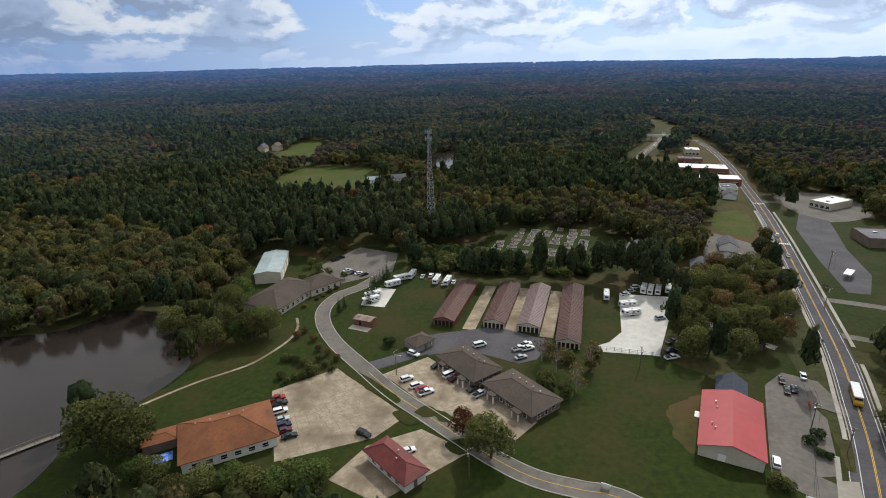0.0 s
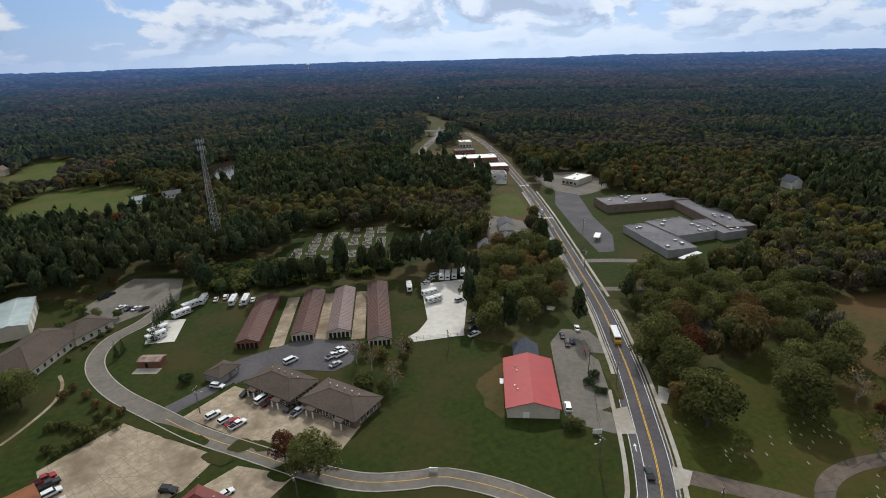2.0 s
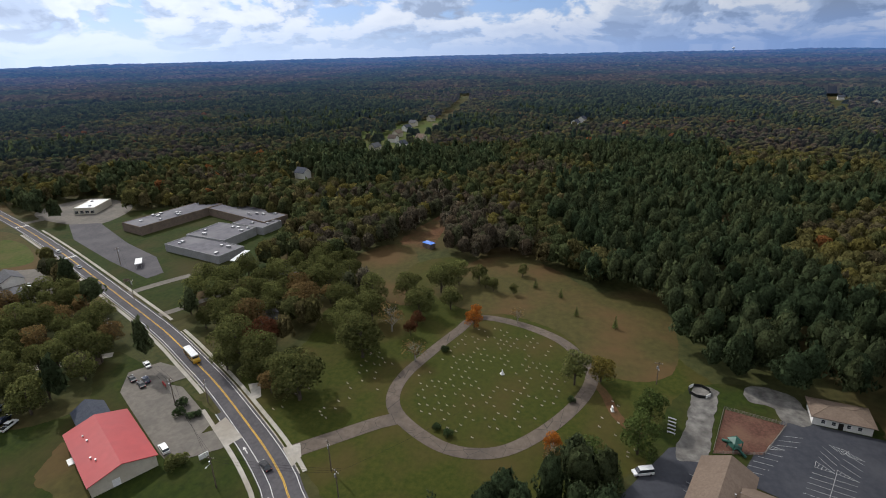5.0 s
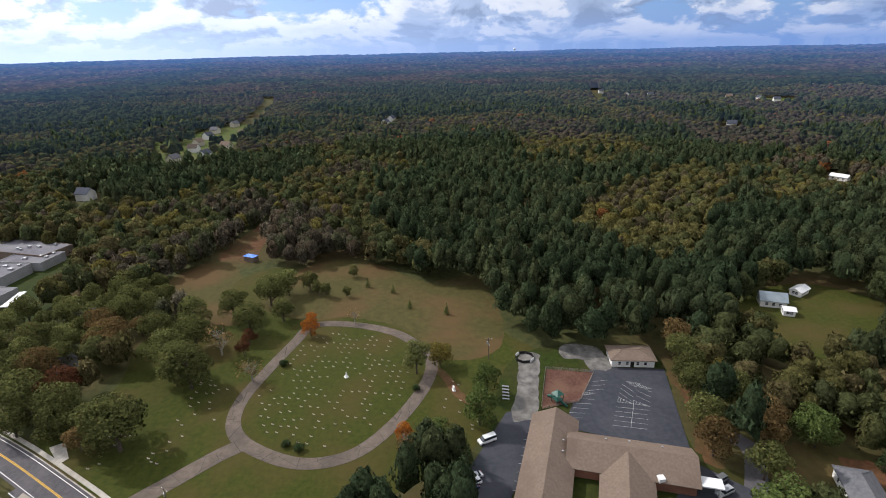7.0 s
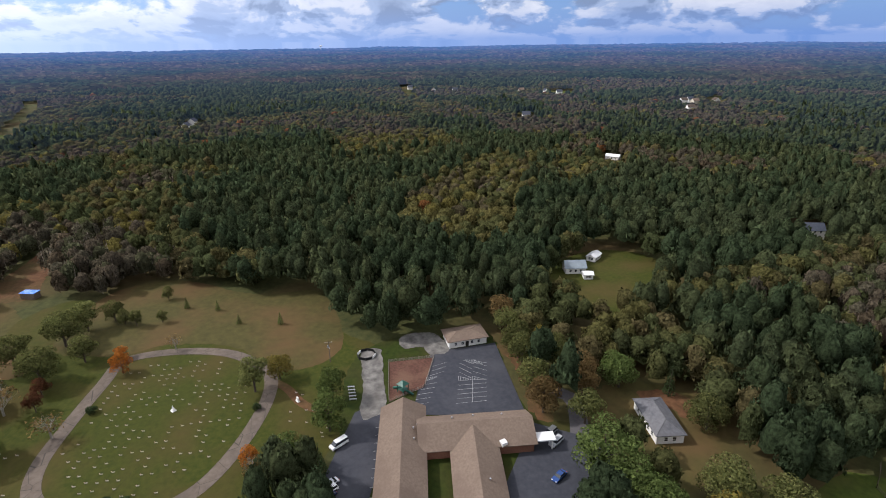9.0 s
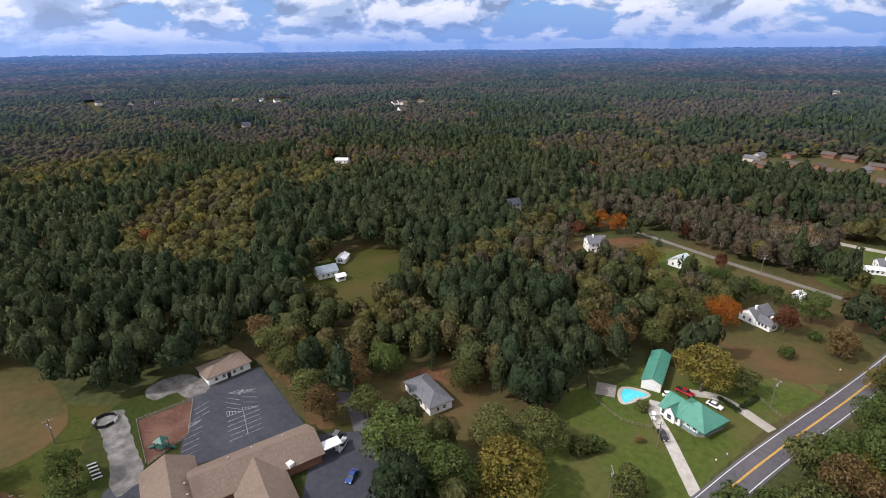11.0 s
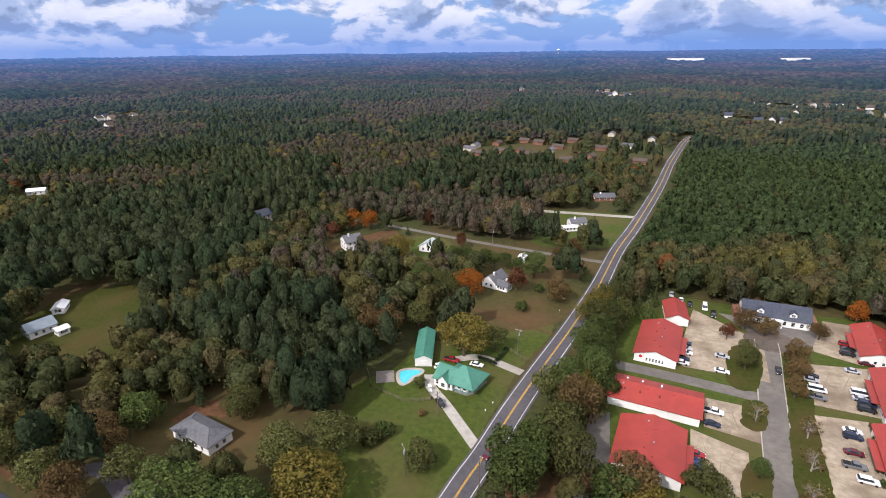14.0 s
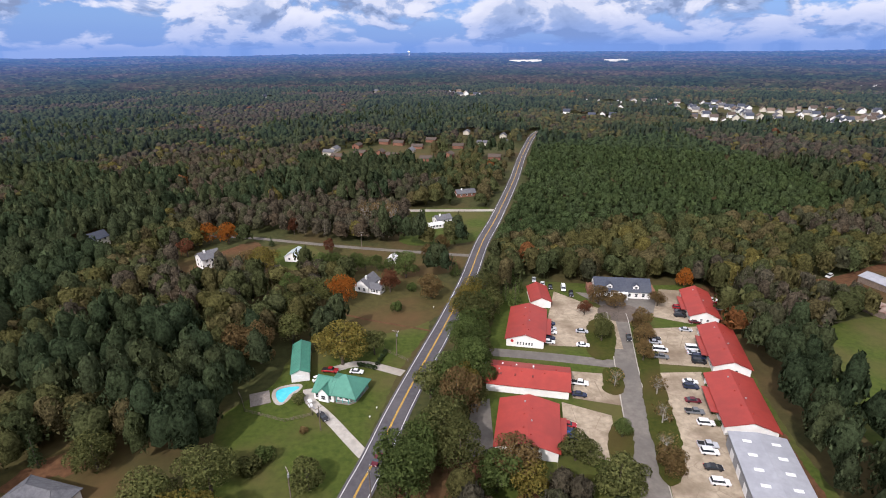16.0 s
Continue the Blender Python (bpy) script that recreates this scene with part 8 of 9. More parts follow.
def profile_mesh(name, prof, width, mat, parent, taper=0.0, bevel=0.06):
    """A side outline drawn across a width, narrower at the top by taper, with rounded edges."""
    bm = bmesh.new()
    zs = [z for _, z in prof]
    z0, z1 = min(zs), max(zs)
    rows = []
    for s in (-1, 1):
        rows.append([bm.verts.new((x, s * (width / 2 - taper * (z - z0) / max(0.01, z1 - z0)), z)) for x, z in prof])
    n = len(prof)
    bm.faces.new(rows[0])
    bm.faces.new(rows[1][::-1])
    for i in range(n):
        j = (i + 1) % n
        bm.faces.new((rows[0][i], rows[0][j], rows[1][j], rows[1][i]))
    bmesh.ops.recalc_face_normals(bm, faces=bm.faces)
    if bevel:
        bmesh.ops.bevel(bm, geom=bm.edges[:], offset=bevel, segments=1, affect="EDGES")
    return part(name, bm, mat, parent)


def wheel(parent, x, y, r=0.34, w=0.24):
    bm = bmesh.new()
    add_rod(bm, (x, y - w / 2, r), (x, y + w / 2, r), r, 12)
    part("wheel", bm, M["tyre"], parent)


def car(kind, colour, x, y, heading, group):
    m = put(x, y, heading, 0.10)
    key = kind, colour
    if key in CAR_KINDS:
        ob = copy_thing(CAR_KINDS[key], m)
        ob["group"] = group
        return ob
    length, width, body, cabin = CAR_SHAPES[kind]
    text = {"sedan": "parked %s saloon car", "suv": "parked %s estate car", "van": "parked %s van", "pickup": "parked %s pickup truck with an open bed"}[kind] % colour
    ob = thing("car" if kind != "pickup" else "pickup_truck", m, text + " with dark windows", "car" if kind != "pickup" else "truck", group)
    profile_mesh("body", body, width, M["paint_" + colour], ob)
    profile_mesh("cabin_glass", cabin, width - 0.14, M["glass"], ob, 0.16, 0.03)
    top = max(z for _, z in cabin)
    xs = [q for q, z in cabin if z > top - 0.1]
    box_part("roof", (xs[0] + xs[1]) / 2, 0, top - 0.03, abs(xs[0] - xs[1]) + 0.12, width - 0.42, 0.09, M["paint_" + colour], ob, 0, 0.03)
    if kind == "pickup":
        box_part("bed", -1.75, 0, 0.86, 1.75, width - 0.3, 0.262, M["tyre"], ob)
    for sx in (length / 2 - 0.85, -length / 2 + 0.9):
        for sy in (width / 2 - 0.1, -width / 2 + 0.1):
            wheel(ob, sx, sy)
    for s in (-1, 1):
        box_part("headlight", length / 2 - 0.06, s * (width / 2 - 0.3), 0.62, 0.12, 0.36, 0.14, M["trim_white"], ob)
        box_part("tail_light", -length / 2 + 0.05, s * (width / 2 - 0.25), 0.72, 0.12, 0.26, 0.16, M["red_paint"], ob)
    CAR_KINDS[key] = ob
    return ob


for row in PARKED:
    car(*row)


def caravans():
    first = None
    for i, (x, y, hd) in enumerate(CARAVANS):
        m = put(x, y, hd, 0.11)
        if first:
            copy_thing(first, m)
            continue
        first = ob = thing("caravan", m, "white touring caravan with rounded corners and a roof unit", "caravan", "stored caravans")
        box_part("body", 0, 0, 0.55, 7.6, 2.5, 2.45, M["paint_white"], ob, 0, 0.22)
        box_part("stripe", 0, 0, 1.15, 7.3, 2.515, 0.22, M["paint_grey"], ob)
        for u in (-2.4, 0.4, 2.3):
            for s in (-1, 1):
                box_part("window", u, s * 1.245, 1.7, 1.1, 0.05, 0.6, M["glass"], ob)
        box_part("rear_window", -3.79, 0, 1.6, 0.05, 1.4, 0.8, M["glass"], ob)
        box_part("roof_unit", 0.4, 0, 3.0, 1.0, 0.8, 0.3, M["trim_white"], ob, 0, 0.06)
        box_part("roof_hatch", -2.2, 0, 3.0, 0.6, 0.6, 0.12, M["metal_grey"], ob)
        for u in (-0.6, 0.35):
            for s in (-1.1, 1.1):
                wheel(ob, u, s)
        box_part("hitch", 4.4, 0, 0.5, 1.3, 0.2, 0.12, M["metal_grey"], ob)
        box_part("jockey_post", 4.8, 0, 0.0, 0.12, 0.12, 0.55, M["metal_grey"], ob)


caravans()


def school_bus(x, y, hd):
    ob = thing("school_bus", put(x, y, hd, 0.165), "yellow school bus with a white roof driving on the highway", "bus")
    paint = plain("bus_yellow", (0.55, 0.33, 0.03), 0.3)
    profile_mesh("body", [(-5.2, 0.5), (5.2, 0.5), (5.2, 1.5), (4.1, 1.7), (3.9, 2.55), (-5.2, 2.55)], 2.45, paint, ob, 0, 0.08)
    box_part("roof", -0.6, 0, 2.5, 9.2, 2.42, 0.42, M["paint_white"], ob, 0, 0.18, "white roof")
    for k in range(10):
        for s in (-1, 1):
            box_part("window", -4.6 + 0.86 * k, s * 1.225, 1.65, 0.72, 0.04, 0.7, M["glass"], ob)
    box_part("windscreen", 4.05, 0, 1.75, 0.1, 2.0, 0.75, M["glass"], ob)
    box_part("rear_window", -5.2, 0, 1.6, 0.06, 1.9, 0.75, M["glass"], ob)
    box_part("rear_bumper", -5.25, 0, 0.45, 0.2, 2.4, 0.35, M["tyre"], ob)
    for s in (-1, 1):
        box_part("stripe", 0, s * 1.235, 1.25, 9.8, 0.03, 0.12, M["tyre"], ob)
        for u in (3.6, -3.0):
            wheel(ob, u, s * 1.08, 0.5, 0.3)


school_bus(132.0, 127.2, 237)

# ---- poles, tower, signs ----


def utility_pole(x, y, h=10.0, lamp=0, turn=0.0):
    ob = thing("utility_pole", put(x, y, turn), "brown wooden utility pole with a crossarm", "pole", "utility poles")
    bm = bmesh.new()
    add_rod(bm, (0, 0, -0.2), (0, 0, h), 0.17, 8, 0.11)
    part("shaft", bm, M["wood_pole"], ob)
    box_part("crossarm", 0, 0, h - 0.8, 2.4, 0.12, 0.14, M["wood_pole"], ob)
    for u in (-1.05, -0.4, 0.4, 1.05):
        box_part("insulator", u, 0, h - 0.66, 0.1, 0.1, 0.18, M["trim_white"], ob)
    bm = bmesh.new()
    add_rod(bm, (0.32, 0, h - 2.6), (0.32, 0, h - 1.7), 0.26, 8)
    part("transformer", bm, M["metal_grey"], ob)
    if lamp:
        bm = bmesh.new()
        add_rod(bm, (0, 0, h - 2.2), (0, 1.8, h - 1.8), 0.05, 5)
        arm = part("lamp_arm", bm, M["metal_grey"], ob)
        box_part("lamp_head", 0, 2.0, h - 1.85, 0.3, 0.6, 0.14, M["metal_grey"], arm, 0, 0.04)


POLES = [(84.1, 48.4), (81.2, 80.4), (107.3, 114.0), (136.2, 166.0), (9.2, 105.8), (-9.7, 155.7), (73.8, 150.8), (168.5, 186.1), (202.4, 226.2), (110.8, 104.9), (92.6, 54.4), (150.7, -31.1), (19.0, -101.0), (-8.3, -163.1), (7.4, -272.2), (14.5, -125.7), (-0.1, -99.2)]
for i, (px, py) in enumerate(POLES):
    utility_pole(px, py, 8.5 if i in (6, 9, 11, 15) else 10.0, i % 2, 60 + 35 * i)


def wire(name, pts, sag=0.9):
    me = bpy.data.curves.new(name, "CURVE")
    me.dimensions, me.bevel_depth, me.bevel_resolution = "3D", 0.025, 0
    for a, b in zip(pts[:-1], pts[1:]):
        sp = me.splines.new("POLY")
        sp.points.add(8)
        for k in range(9):
            u = k / 8
            sp.points[k].co = (a[0] + (b[0] - a[0]) * u, a[1] + (b[1] - a[1]) * u, a[2] + (b[2] - a[2]) * u - sag * 4 * u * (1 - u), 1)
    me.materials.append(M["tyre"])
    tagged(new(name, me), "thin dark overhead cable between poles", "cable", "overhead cables")


for off in (-0.9, 0.0, 0.9):
    wire("cable", [(84.1 - off, 48.4 + off, 9.5), (81.2 - off, 80.4, 9.5), (106.8 + off, 114.1 - off, 9.5), (136.2 + off, 166.0 - off, 9.5), (168.5 + off, 186.1 - off, 9.5), (202.4 + off, 226.2 - off, 9.5)])
wire("cable", [(84.1, 48.4, 8.9), (120, 20, 8.2)])


def mast(x, y, h):
    ob = thing("radio_mast", put(x, y, 20), "tall grey steel lattice radio mast with antennas", "mast")
    foot, top = 3.4, 0.7

    def corner(k, u):
        r = foot + (top - foot) * u
        a = 2.094 * k
        return Vector((r * math.cos(a), r * math.sin(a), h * u))

    for k in range(3):
        bm = bmesh.new()
        add_rod(bm, corner(k, 0), corner(k, 1), 0.13, 6, 0.08)
        part("leg", bm, M["steel_dark"], ob)
    n = 20
    for k in range(3):
        bm = bmesh.new()
        for i in range(n):
            a, b = i / n, (i + 1) / n
            add_rod(bm, corner(k, a), corner((k + 1) % 3, b), 0.045, 4)
            add_rod(bm, corner((k + 1) % 3, a), corner(k, b), 0.045, 4)
            add_rod(bm, corner(k, b), corner((k + 1) % 3, b), 0.045, 4)
        part("bracing", bm, M["steel_dark"], ob)
    for zz in (h - 1.5, h - 5.5):
        for k in range(9):
            a = k * 0.698
            box_part("antenna", 2.0 * math.cos(a), 2.0 * math.sin(a), zz, 0.3, 0.35, 2.2, M["metal_grey"], ob, a)
        bm = bmesh.new()
        for k in range(9):
            a, b = k * 0.698, (k + 1) * 0.698
            add_rod(bm, (2 * math.cos(a), 2 * math.sin(a), zz + 1.0), (2 * math.cos(b), 2 * math.sin(b), zz + 1.0), 0.07, 4)
            if k % 3 == 0:
                add_rod(bm, (0.5 * math.cos(a), 0.5 * math.sin(a), zz + 1.0), (2 * math.cos(a), 2 * math.sin(a), zz + 1.0), 0.07, 4)
        part("antenna_ring", bm, M["steel_dark"], ob)
    box_part("equipment_hut", 7, 2, 0, 4.5, 3.0, 2.8, M["wall_cream"], ob)
    box_part("equipment_hut", -5, 6, 0, 3.0, 2.4, 2.6, M["wall_white"], ob)
    bm = bmesh.new()
    for a, b in (((-11, -9), (11, -9)), ((11, -9), (11, 9)), ((11, 9), (-11, 9)), ((-11, 9), (-11, -9))):
        for zz in (0.1, 1.1, 2.1):
            add_rod(bm, (*a, zz), (*b, zz), 0.05, 4)
        for k in range(8):
            u = k / 8
            q = (a[0] + (b[0] - a[0]) * u, a[1] + (b[1] - a[1]) * u)
            add_rod(bm, (*q, 0), (*q, 2.2), 0.06, 4)
    part("fence", bm, M["metal_grey"], ob)


mast(11, 315, 62)


def board_sign(x, y, turn, w, h, text, colour="trim_white", legs=1.0):
    ob = thing("sign", put(x, y, turn), text, "sign")
    box_part("board", 0, 0, legs, w, 0.22, h, M[colour], ob, 0, 0.03)
    for s in (-1, 1):
        box_part("post", s * w * 0.4, 0, 0, 0.16, 0.16, legs + 0.02, M["wood_pole"], ob)
    for k in range(3):
        box_part("lettering", 0, -0.115, legs + h * (0.2 + 0.25 * k), w * (0.7 - 0.12 * k), 0.02, h * 0.12, M["tyre"], ob)


board_sign(42.5, 99.2, 150, 2.2, 1.2, "small white notice board on posts by the side road", legs=0.5)
board_sign(89.3, 90.0, 150, 2.6, 1.5, "low brick and white sign board on the lawn", legs=0.4)
board_sign(114.5, 124.0, 60, 3.0, 1.0, "red sign board on posts by the car park", "red_paint", 1.2)
board_sign(184.0, 205.0, 120, 2.6, 1.4, "dark school sign board on posts", "wall_brown", 0.6)

# ---- cemetery ----


def cemetery():
    rng = random.Random(9)
    stone = thing("grave_marker", put(0, 0, 0), "flat pale grave marker with a small vase of flowers", "grave marker", "cemetery grave markers")
    box_part("slab", 0, 0, 0.04, 0.75, 0.36, 0.08, M["stone"], stone, 0, 0.02)
    bm = bmesh.new()
    add_rod(bm, (0.3, 0.05, 0.1), (0.3, 0.05, 0.3), 0.04, 6, 0.07)
    vase = part("vase", bm, M["stone"], stone)
    bm = bmesh.new()
    bmesh.ops.create_icosphere(bm, subdivisions=1, radius=0.11, matrix=Matrix.Translation((0.3, 0.05, 0.38)))
    part("bouquet", bm, M["flower"], vase)
    inner = [(119, 38), (128, 43.5), (138, 45), (152, 41), (168, 35), (177, 29), (176, 18), (168, 3), (156, -4), (147, -6), (135, -1.5), (121, 6.5), (113.5, 16), (112.5, 27)]
    first, made = True, 0
    d = Vector((math.cos(radians(-14)), math.sin(radians(-14))))
    s = Vector((-d.y, d.x))
    for i in range(-14, 15):
        for j in range(-14, 15):
            p = Vector((145, 19)) + d * (i * 3.1) + s * (j * 2.6) + Vector((rng.uniform(-0.5, 0.5), rng.uniform(-0.15, 0.15)))
            if not inside(np.array([p.x]), np.array([p.y]), inner)[0] or rng.random() > 0.62 or (abs(p.x - 146) < 4 and abs(p.y - 17.7) < 4) or made >= 240:
                continue
            m = put(p.x, p.y, 76 + rng.uniform(-4, 4), 0.08)
            if first:
                stone.matrix_world = m
                first = False
            else:
                copy_thing(stone, m)
            made += 1
    for _ in range(46):
        x, y = rng.choice([(rng.uniform(128, 150), rng.uniform(54, 68)), (rng.uniform(112, 128), rng.uniform(62, 84)), (rng.uniform(112, 140), rng.uniform(-24, -8))])
        copy_thing(stone, put(x, y, 76 + rng.uniform(-8, 8), 0.08))
    ob = thing("monument", put(145.9, 17.7, 30), "white stone statue on a stepped base", "statue")
    bm = bmesh.new()
    add_box(bm, 0, 0, 0.05, 1.3, 1.3, 0.25, bevel=0.05)
    add_box(bm, 0, 0, 0.3, 0.8, 0.8, 0.5, bevel=0.05)
    add_rod(bm, (0, 0, 0.8), (0, 0, 1.7), 0.28, 10, 0.15)
    bmesh.ops.create_uvsphere(bm, u_segments=10, v_segments=8, radius=0.14, matrix=Matrix.Translation((0, 0, 1.85)))
    part("figure", bm, M["trim_white"], ob)
    ob = thing("monument", put(134.0, -16.9, 10), "small white stone monument on a base", "monument")
    bm = bmesh.new()
    add_box(bm, 0, 0, 0.05, 1.6, 0.9, 0.3, bevel=0.05)
    add_box(bm, 0, 0, 0.35, 1.1, 0.45, 1.2, bevel=0.1)
    part("block", bm, M["trim_white"], ob)
    # old plots with kerbs and headstones
    head = thing("headstone", put(0, 0, 0), "upright grey stone grave with a flat slab", "headstone", "old cemetery headstones")
    box_part("upright", 0, 0, 0.05, 0.8, 0.22, 0.95, M["stone"], head, 0, 0.06)
    box_part("slab", 0, -1.15, 0.05, 0.9, 2.0, 0.22, M["stone"], head, 0, 0.03)
    plot = thing("grave_plot", put(0, 0, 0), "low stone kerb round a family grave plot", "grave plot", "old cemetery plots")
    bm = bmesh.new()
    for px, py, sx, sy in ((0, 2.6, 6.4, 0.3), (0, -2.6, 6.4, 0.3), (3.05, 0, 0.3, 4.9), (-3.05, 0, 0.3, 4.9)):
        add_box(bm, px, py, 0.04, sx, sy, 0.35)
    part("kerb", bm, M["stone"], plot)
    box_part("bed", 0, 0, 0.04, 5.8, 4.9, 0.08, M["gravel"], plot)
    first_h, first_p = True, True
    d = Vector((math.cos(radians(67)), math.sin(radians(67))))
    s = Vector((-d.y, d.x))
    field = [(34, 276), (66, 312), (110, 303), (102, 272), (72, 262), (62, 254), (48, 268)]
    for i in range(-7, 8):
        for j in range(-8, 9):
            p = Vector((74, 285)) + d * (i * 6.6) + s * (j * 7.6 + rng.uniform(-0.6, 0.6))
            if not inside(np.array([p.x]), np.array([p.y]), field)[0] or rng.random() < 0.22:
                continue
            m = put(p.x, p.y, 67 + rng.uniform(-5, 5), 0.07) @ Matrix.Diagonal((rng.uniform(0.62, 1.0), rng.uniform(0.6, 1.05), 1, 1))
            if first_p:
                plot.matrix_world = m
                first_p = False
            else:
                copy_thing(plot, m).matrix_basis = m
            for k in range(rng.randint(1, 4)):
                q = p + d * rng.uniform(-1.8, 1.8) + s * rng.uniform(-0.6, 1.6)
                m = put(q.x, q.y, 157 + rng.uniform(-3, 3), 0.12)
                if first_h:
                    head.matrix_world = m
                    first_h = False
                else:
                    copy_thing(head, m)


cemetery()

# ---- gardens, playground, pond side ----


def rail_fence(name, text, pts, h, mat, gap=2.4, rails=3):
    ob = thing(name, put(0, 0, 0), text, "fence")
    for a, b in zip(pts[:-1], pts[1:]):
        a, b = Vector((*a, 0)), Vector((*b, 0))
        n = max(1, int((b - a).length / gap))
        for k in range(n + 1):
            p = a.lerp(b, k / n)
            box_part("post", p.x, p.y, 0, 0.12, 0.12, h + 0.1, M[mat], ob)
        for r in range(rails):
            bm = bmesh.new()
            z = h * (r + 0.7) / rails
            add_rod(bm, a + Vector((0, 0, z)), b + Vector((0, 0, z)), 0.05, 4)
            part("rail", bm, M[mat], ob)


rail_fence("fence", "low brown timber fence round the pool garden", [(42, -146), (40.3, -142.7), (38.1, -136.9), (25.5, -130.6), (17.5, -132.6), (19.5, -138)], 1.2, "wood_pole")
rail_fence("fence", "tan timber fence round the playground", [(141.8, -49), (137.6, -64.2), (123.4, -54.6), (121.2, -41.8), (141.8, -49)], 1.1, "wood_grey")
rail_fence("fence", "grey chain-link fence at the storage yard", [(62, 165.5), (84, 156.8)], 1.7, "metal_grey")
rail_fence("fence", "dark timber fence beside the house drive", [(-4, -166), (-12, -158)], 1.3, "wood_pole")


def playground():
    ob = thing("climbing_frame", put(124.0, -47.5, 25), "green and white playground climbing frame with a slide", "playground")
    for u, v in ((-1.2, -1.2), (1.2, -1.2), (-1.2, 1.2), (1.2, 1.2)):
        box_part("post", u, v, 0.1, 0.16, 0.16, 3.2, M["green_plastic"], ob)
    box_part("platform", 0, 0, 1.3, 2.5, 2.5, 0.12, M["green_plastic"], ob)
    bm = bmesh.new()
    bmesh.ops.create_cone(bm, cap_ends=True, segments=4, radius1=2.1, radius2=0.1, depth=1.1, matrix=Matrix.Translation((0, 0, 3.8)) @ Matrix.Rotation(radians(45), 4, "Z"))
    part("canopy", bm, M["green_plastic"], ob)
    bm = bmesh.new()
    add_rod(bm, (1.2, 0, 1.5), (3.8, 0.4, 0.25), 0.42, 8)
    part("slide", bm, M["green_plastic"], ob)
    bm = bmesh.new()
    add_rod(bm, (-1.2, 0, 1.5), (-3.4, -1.0, 0.2), 0.36, 8)
    part("tube_slide", bm, M["green_plastic"], ob)
    # trampoline: eight upright panels for its rim and dark net
    ob = thing("pergola", put(149.0, -43.5, 0), "octagonal low trampoline enclosure with dark and two white panels beside the gravel track", "enclosure")
    for k in range(8):
        a = k * math.pi / 4
        box_part("panel", 3.0 * math.cos(a), 3.0 * math.sin(a), 0.05, 0.12, 2.4, 1.1, M["trim_white"] if k in (1, 5) else M["tyre"], ob, a)
    for k in range(5):
        q = thing("bench", put(133.5 - 1.6 * k, -33.5 + 0.3 * k, 70), "grey metal picnic bench on the gravel edge", "bench", "benches by the track")
        box_part("seat", 0, 0, 0.45, 2.2, 0.5, 0.08, M["metal_grey"], q)
        for u in (-0.9, 0.9):
            box_part("leg", u, 0, 0.1, 0.1, 0.45, 0.36, M["metal_grey"], q)


playground()


def pond_side():
    ob = thing("tarpaulin", put(-73.6, 121.6, 21), "crumpled bright blue tarpaulin on the grass", "tarpaulin")
    rng = random.Random(3)
    n = 9
    vs = [(-2.6 + 5.2 * i / n + rng.uniform(-0.1, 0.1), -1.9 + 3.8 * j / n + rng.uniform(-0.1, 0.1), 0.12 + rng.uniform(0, 0.28)) for i in range(n + 1) for j in range(n + 1)]
    fs = [(i * (n + 1) + j, (i + 1) * (n + 1) + j, (i + 1) * (n + 1) + j + 1, i * (n + 1) + j + 1) for i in range(n) for j in range(n)]
    mesh_object("cloth", vs, fs, M["tarp"], ob)
    ob = thing("jetty", put(-118, 127, 37), "long grey timber jetty with a handrail over the pond", "jetty")
    for k in range(56):
        box_part("plank", -14 + 0.6 * k, 0, 0.55, 0.56, 1.7, 0.07, M["wood_grey"], ob)
    for k in range(9):
        for s in (-0.85, 0.85):
            box_part("post", -14 + 4.1 * k, s, 0.0, 0.14, 0.14, 1.6, M["wood_grey"], ob)
    for s in (-0.85, 0.85):
        box_part("handrail", 2.4, s, 1.55, 33.6, 0.1, 0.1, M["wood_grey"], ob)
        box_part("beam", 2.4, s * 0.8, 0.38, 33.6, 0.14, 0.17, M["wood_grey"], ob)
    ob = thing("tarpaulin", put(258.6, 74.5, 60, 2.8), "blue tarpaulin spread on a small shed roof", "tarpaulin")
    box_part("cloth", 0, 0, 0.02, 7, 4, 0.12, M["tarp"], ob, 0, 0.03)
    building("shed", "small brown shed at the edge of the meadow", "shed", 258.6, 74.5, 60, 6.4, 3.6, 2.8, 0, "tarp", "wall_brown", "none")


pond_side()

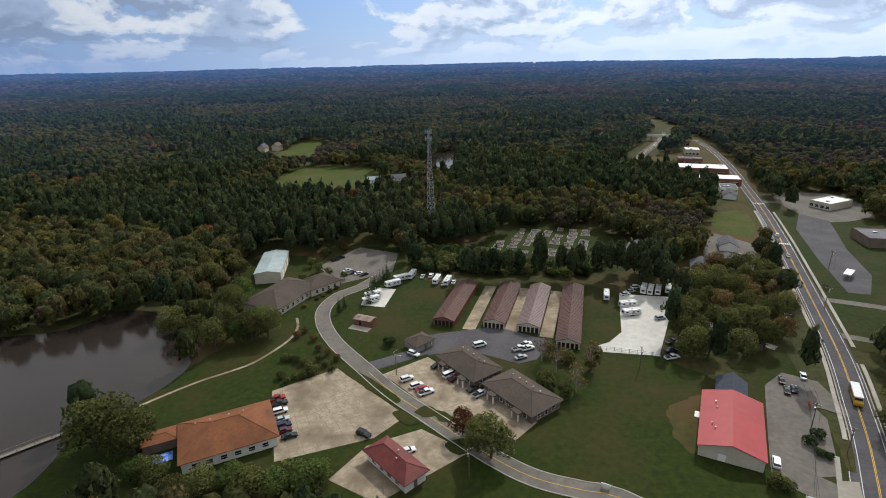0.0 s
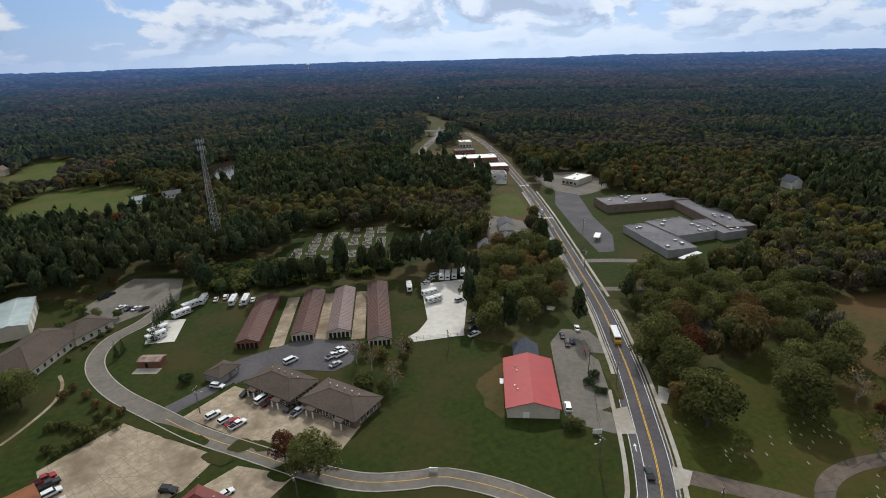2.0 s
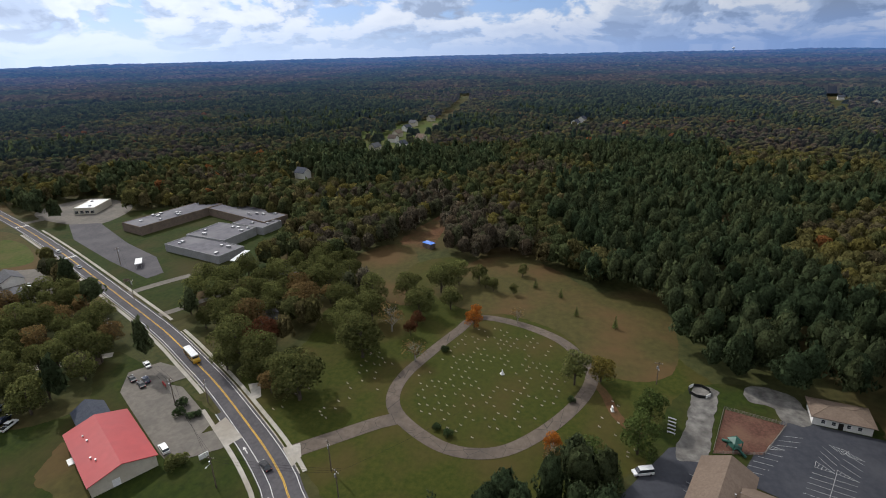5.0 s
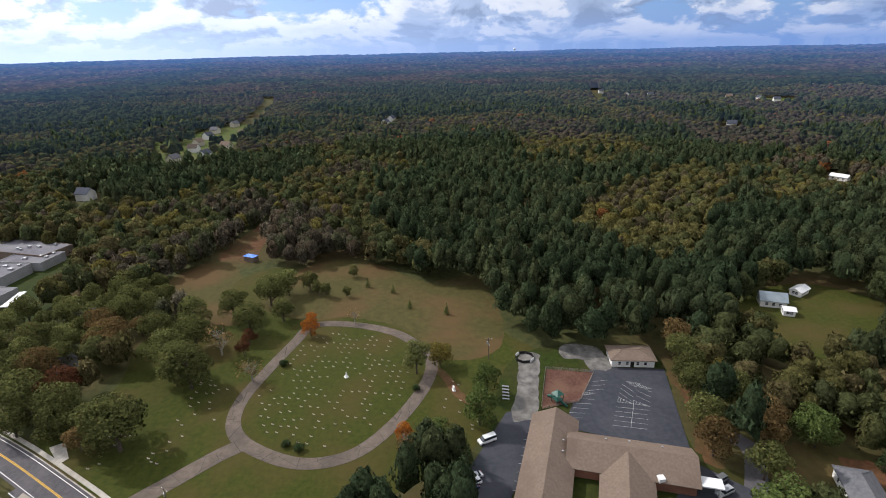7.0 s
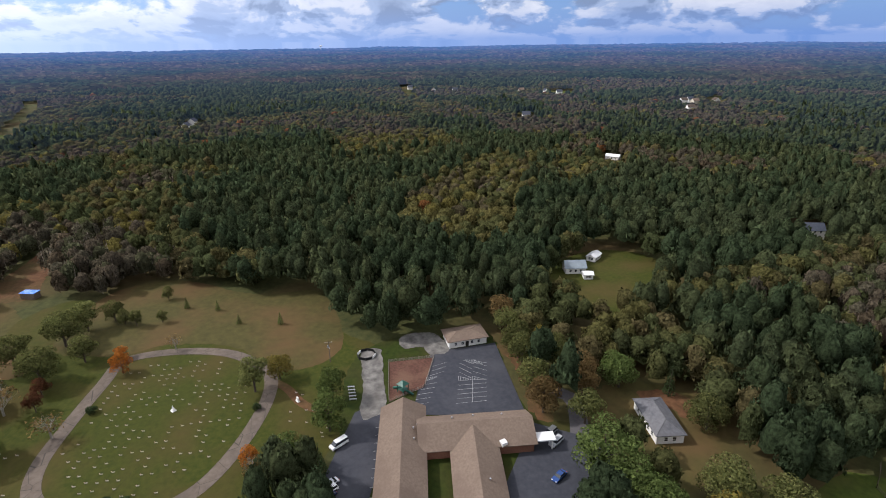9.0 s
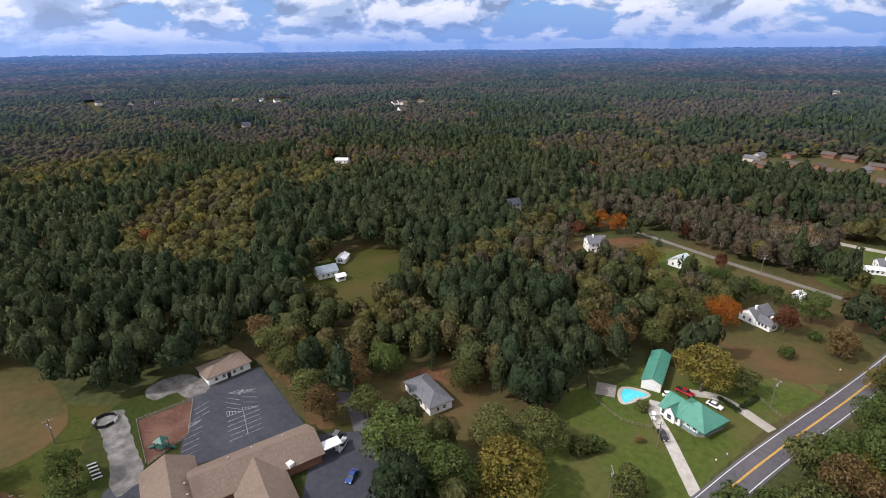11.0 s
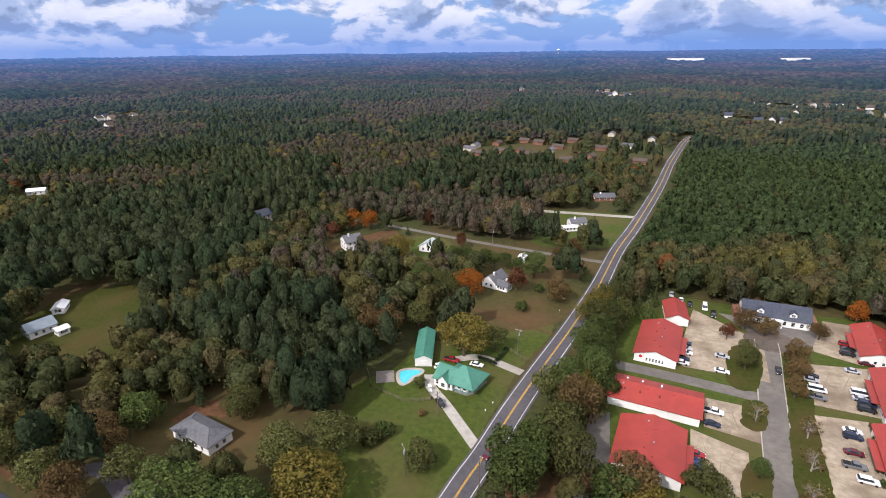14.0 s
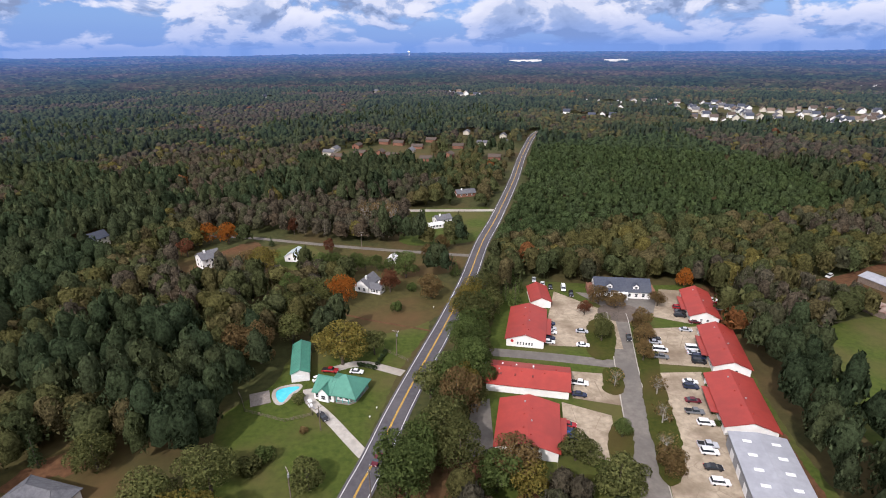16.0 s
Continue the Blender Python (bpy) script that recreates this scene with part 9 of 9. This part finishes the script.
# ---- far houses ----


def far_houses():
    rng = random.Random(12)
    kinds = []
    for roof, wall, text in (("roof_grey", "wall_cream", "far suburban house with a grey roof"), ("roof_brown", "wall_white", "far suburban house with a brown roof"), ("roof_tan", "wall_cream", "far suburban house with a tan roof"), ("roof_slate", "wall_white", "far white suburban house with a dark roof"), ("roof_brown", "wall_brick", "far brick suburban house with a brown roof")):
        ob = thing("house", put(0, 0, 0), text, "house", "far suburb houses")
        body_walls(ob, 10.5, 9, 5.6, 3.6, M[wall])
        gable_roof(ob, 10.5, 9, 5.6, 3.6, M[roof], 0.6)
        kinds.append([ob, False])
    spots = list(FAR_HOMES)
    for row in SUBURB_ROWS:
        line = curve_points(row, 17.0)
        for q in line:
            for side in (-15, 15):
                if rng.random() < 0.62:
                    spots.append((q.x + side + rng.uniform(-4, 4), q.y + rng.uniform(-4, 4)))
    for k, (x, y) in enumerate(spots):
        entry = kinds[rng.choice((0, 1, 2, 3, 3)) if k >= 20 else rng.choice((4, 4, 4, 0))]
        m = put(x, y, rng.choice((70, 160, 75, 155)) + rng.uniform(-8, 8), float(rise(math.hypot(x, y))))
        if k < 20:
            m = m @ Matrix.Diagonal((1.1, 0.85, 0.6, 1))
        if not entry[1]:
            entry[0].matrix_world = m
            entry[1] = True
        else:
            copy_thing(entry[0], m).matrix_basis = m


far_houses()


def skyline():
    """White warehouse roofs and water towers standing out of the far woods."""
    for x, y, hd, L, W, h in ((-739, -2784, 8, 150, 60, 14), (-1161, -2655, 20, 110, 45, 14), (-1067, -1108, 40, 70, 40, 9)):
        ob = thing("warehouse", put(x, y, hd, float(rise(math.hypot(x, y)))), "far white-roofed warehouse among the woods", "warehouse", "far warehouses")
        flat_block(ob, "block", 0, 0, 0, L, W, h + 4, "roof_white", "wall_white", 0, random.Random(1))
    for x, y in ((-213, -4000), (779, 3245), (4150, -960)):
        ob = thing("water_tower", put(x, y, 0, float(rise(math.hypot(x, y)))), "far pale water tower above the woods", "water tower", "far water towers")
        bm = bmesh.new()
        add_rod(bm, (0, 0, 0), (0, 0, 34), 2.2, 10, 1.8)
        part("shaft", bm, M["roof_white"], ob)
        bm = bmesh.new()
        bmesh.ops.create_uvsphere(bm, u_segments=16, v_segments=10, radius=10, matrix=Matrix.Translation((0, 0, 37)) @ Matrix.Diagonal((1, 1, 0.7, 1)))
        part("tank", bm, M["roof_white"], ob)


skyline()


def golf_cart(x, y, hd):
    ob = thing("golf_cart", put(x, y, hd, 0.13), "small white golf cart with a canopy on the drive", "golf cart", "golf carts")
    profile_mesh("body", [(-1.2, 0.3), (1.2, 0.3), (1.15, 0.75), (0.6, 0.85), (0.5, 0.4), (-0.2, 0.45), (-0.3, 0.8), (-1.2, 0.8)], 1.15, M["paint_white"], ob, 0, 0)
    box_part("seat", -0.45, 0, 0.78, 0.5, 1.05, 0.16, M["paint_tan"], ob, 0, 0.04)
    box_part("canopy", -0.1, 0, 1.75, 1.7, 1.15, 0.07, M["paint_white"], ob, 0, 0.02)
    for u in (-0.85, 0.65):
        for s in (-0.5, 0.5):
            box_part("post", u, s, 0.7, 0.05, 0.05, 1.07, M["tyre"], ob)
    for u in (-0.8, 0.8):
        for s in (-0.5, 0.5):
            wheel(ob, u, s, 0.24, 0.18)


golf_cart(18.8, -137.2, 110)
golf_cart(18.4, -150.0, 30)


def mailbox(x, y, hd):
    ob = thing("mailbox", put(x, y, hd), "pale mailbox on a wooden post by the highway", "mailbox", "mailboxes")
    box_part("post", 0, 0, 0, 0.12, 0.12, 1.05, M["wood_pole"], ob)
    box_part("box", 0, 0, 1.05, 0.55, 0.26, 0.28, M["trim_white"], ob, 0, 0.06)


for mx, my in ((-1.4, -132.5), (0.6, -128.5), (-24.5, -196.0), (22.0, -68.5)):
    mailbox(mx, my, 70)
for k in range(9):
    u = k / 8
    tree(4.6 - 5.1 * min(1, u * 2) - 3.7 * max(0, u * 2 - 1), -157.4 + 2.7 * min(1, u * 2) - 9.5 * max(0, u * 2 - 1), 1.5, 1.9, "bush", "pine", "clipped hedge shrubs")
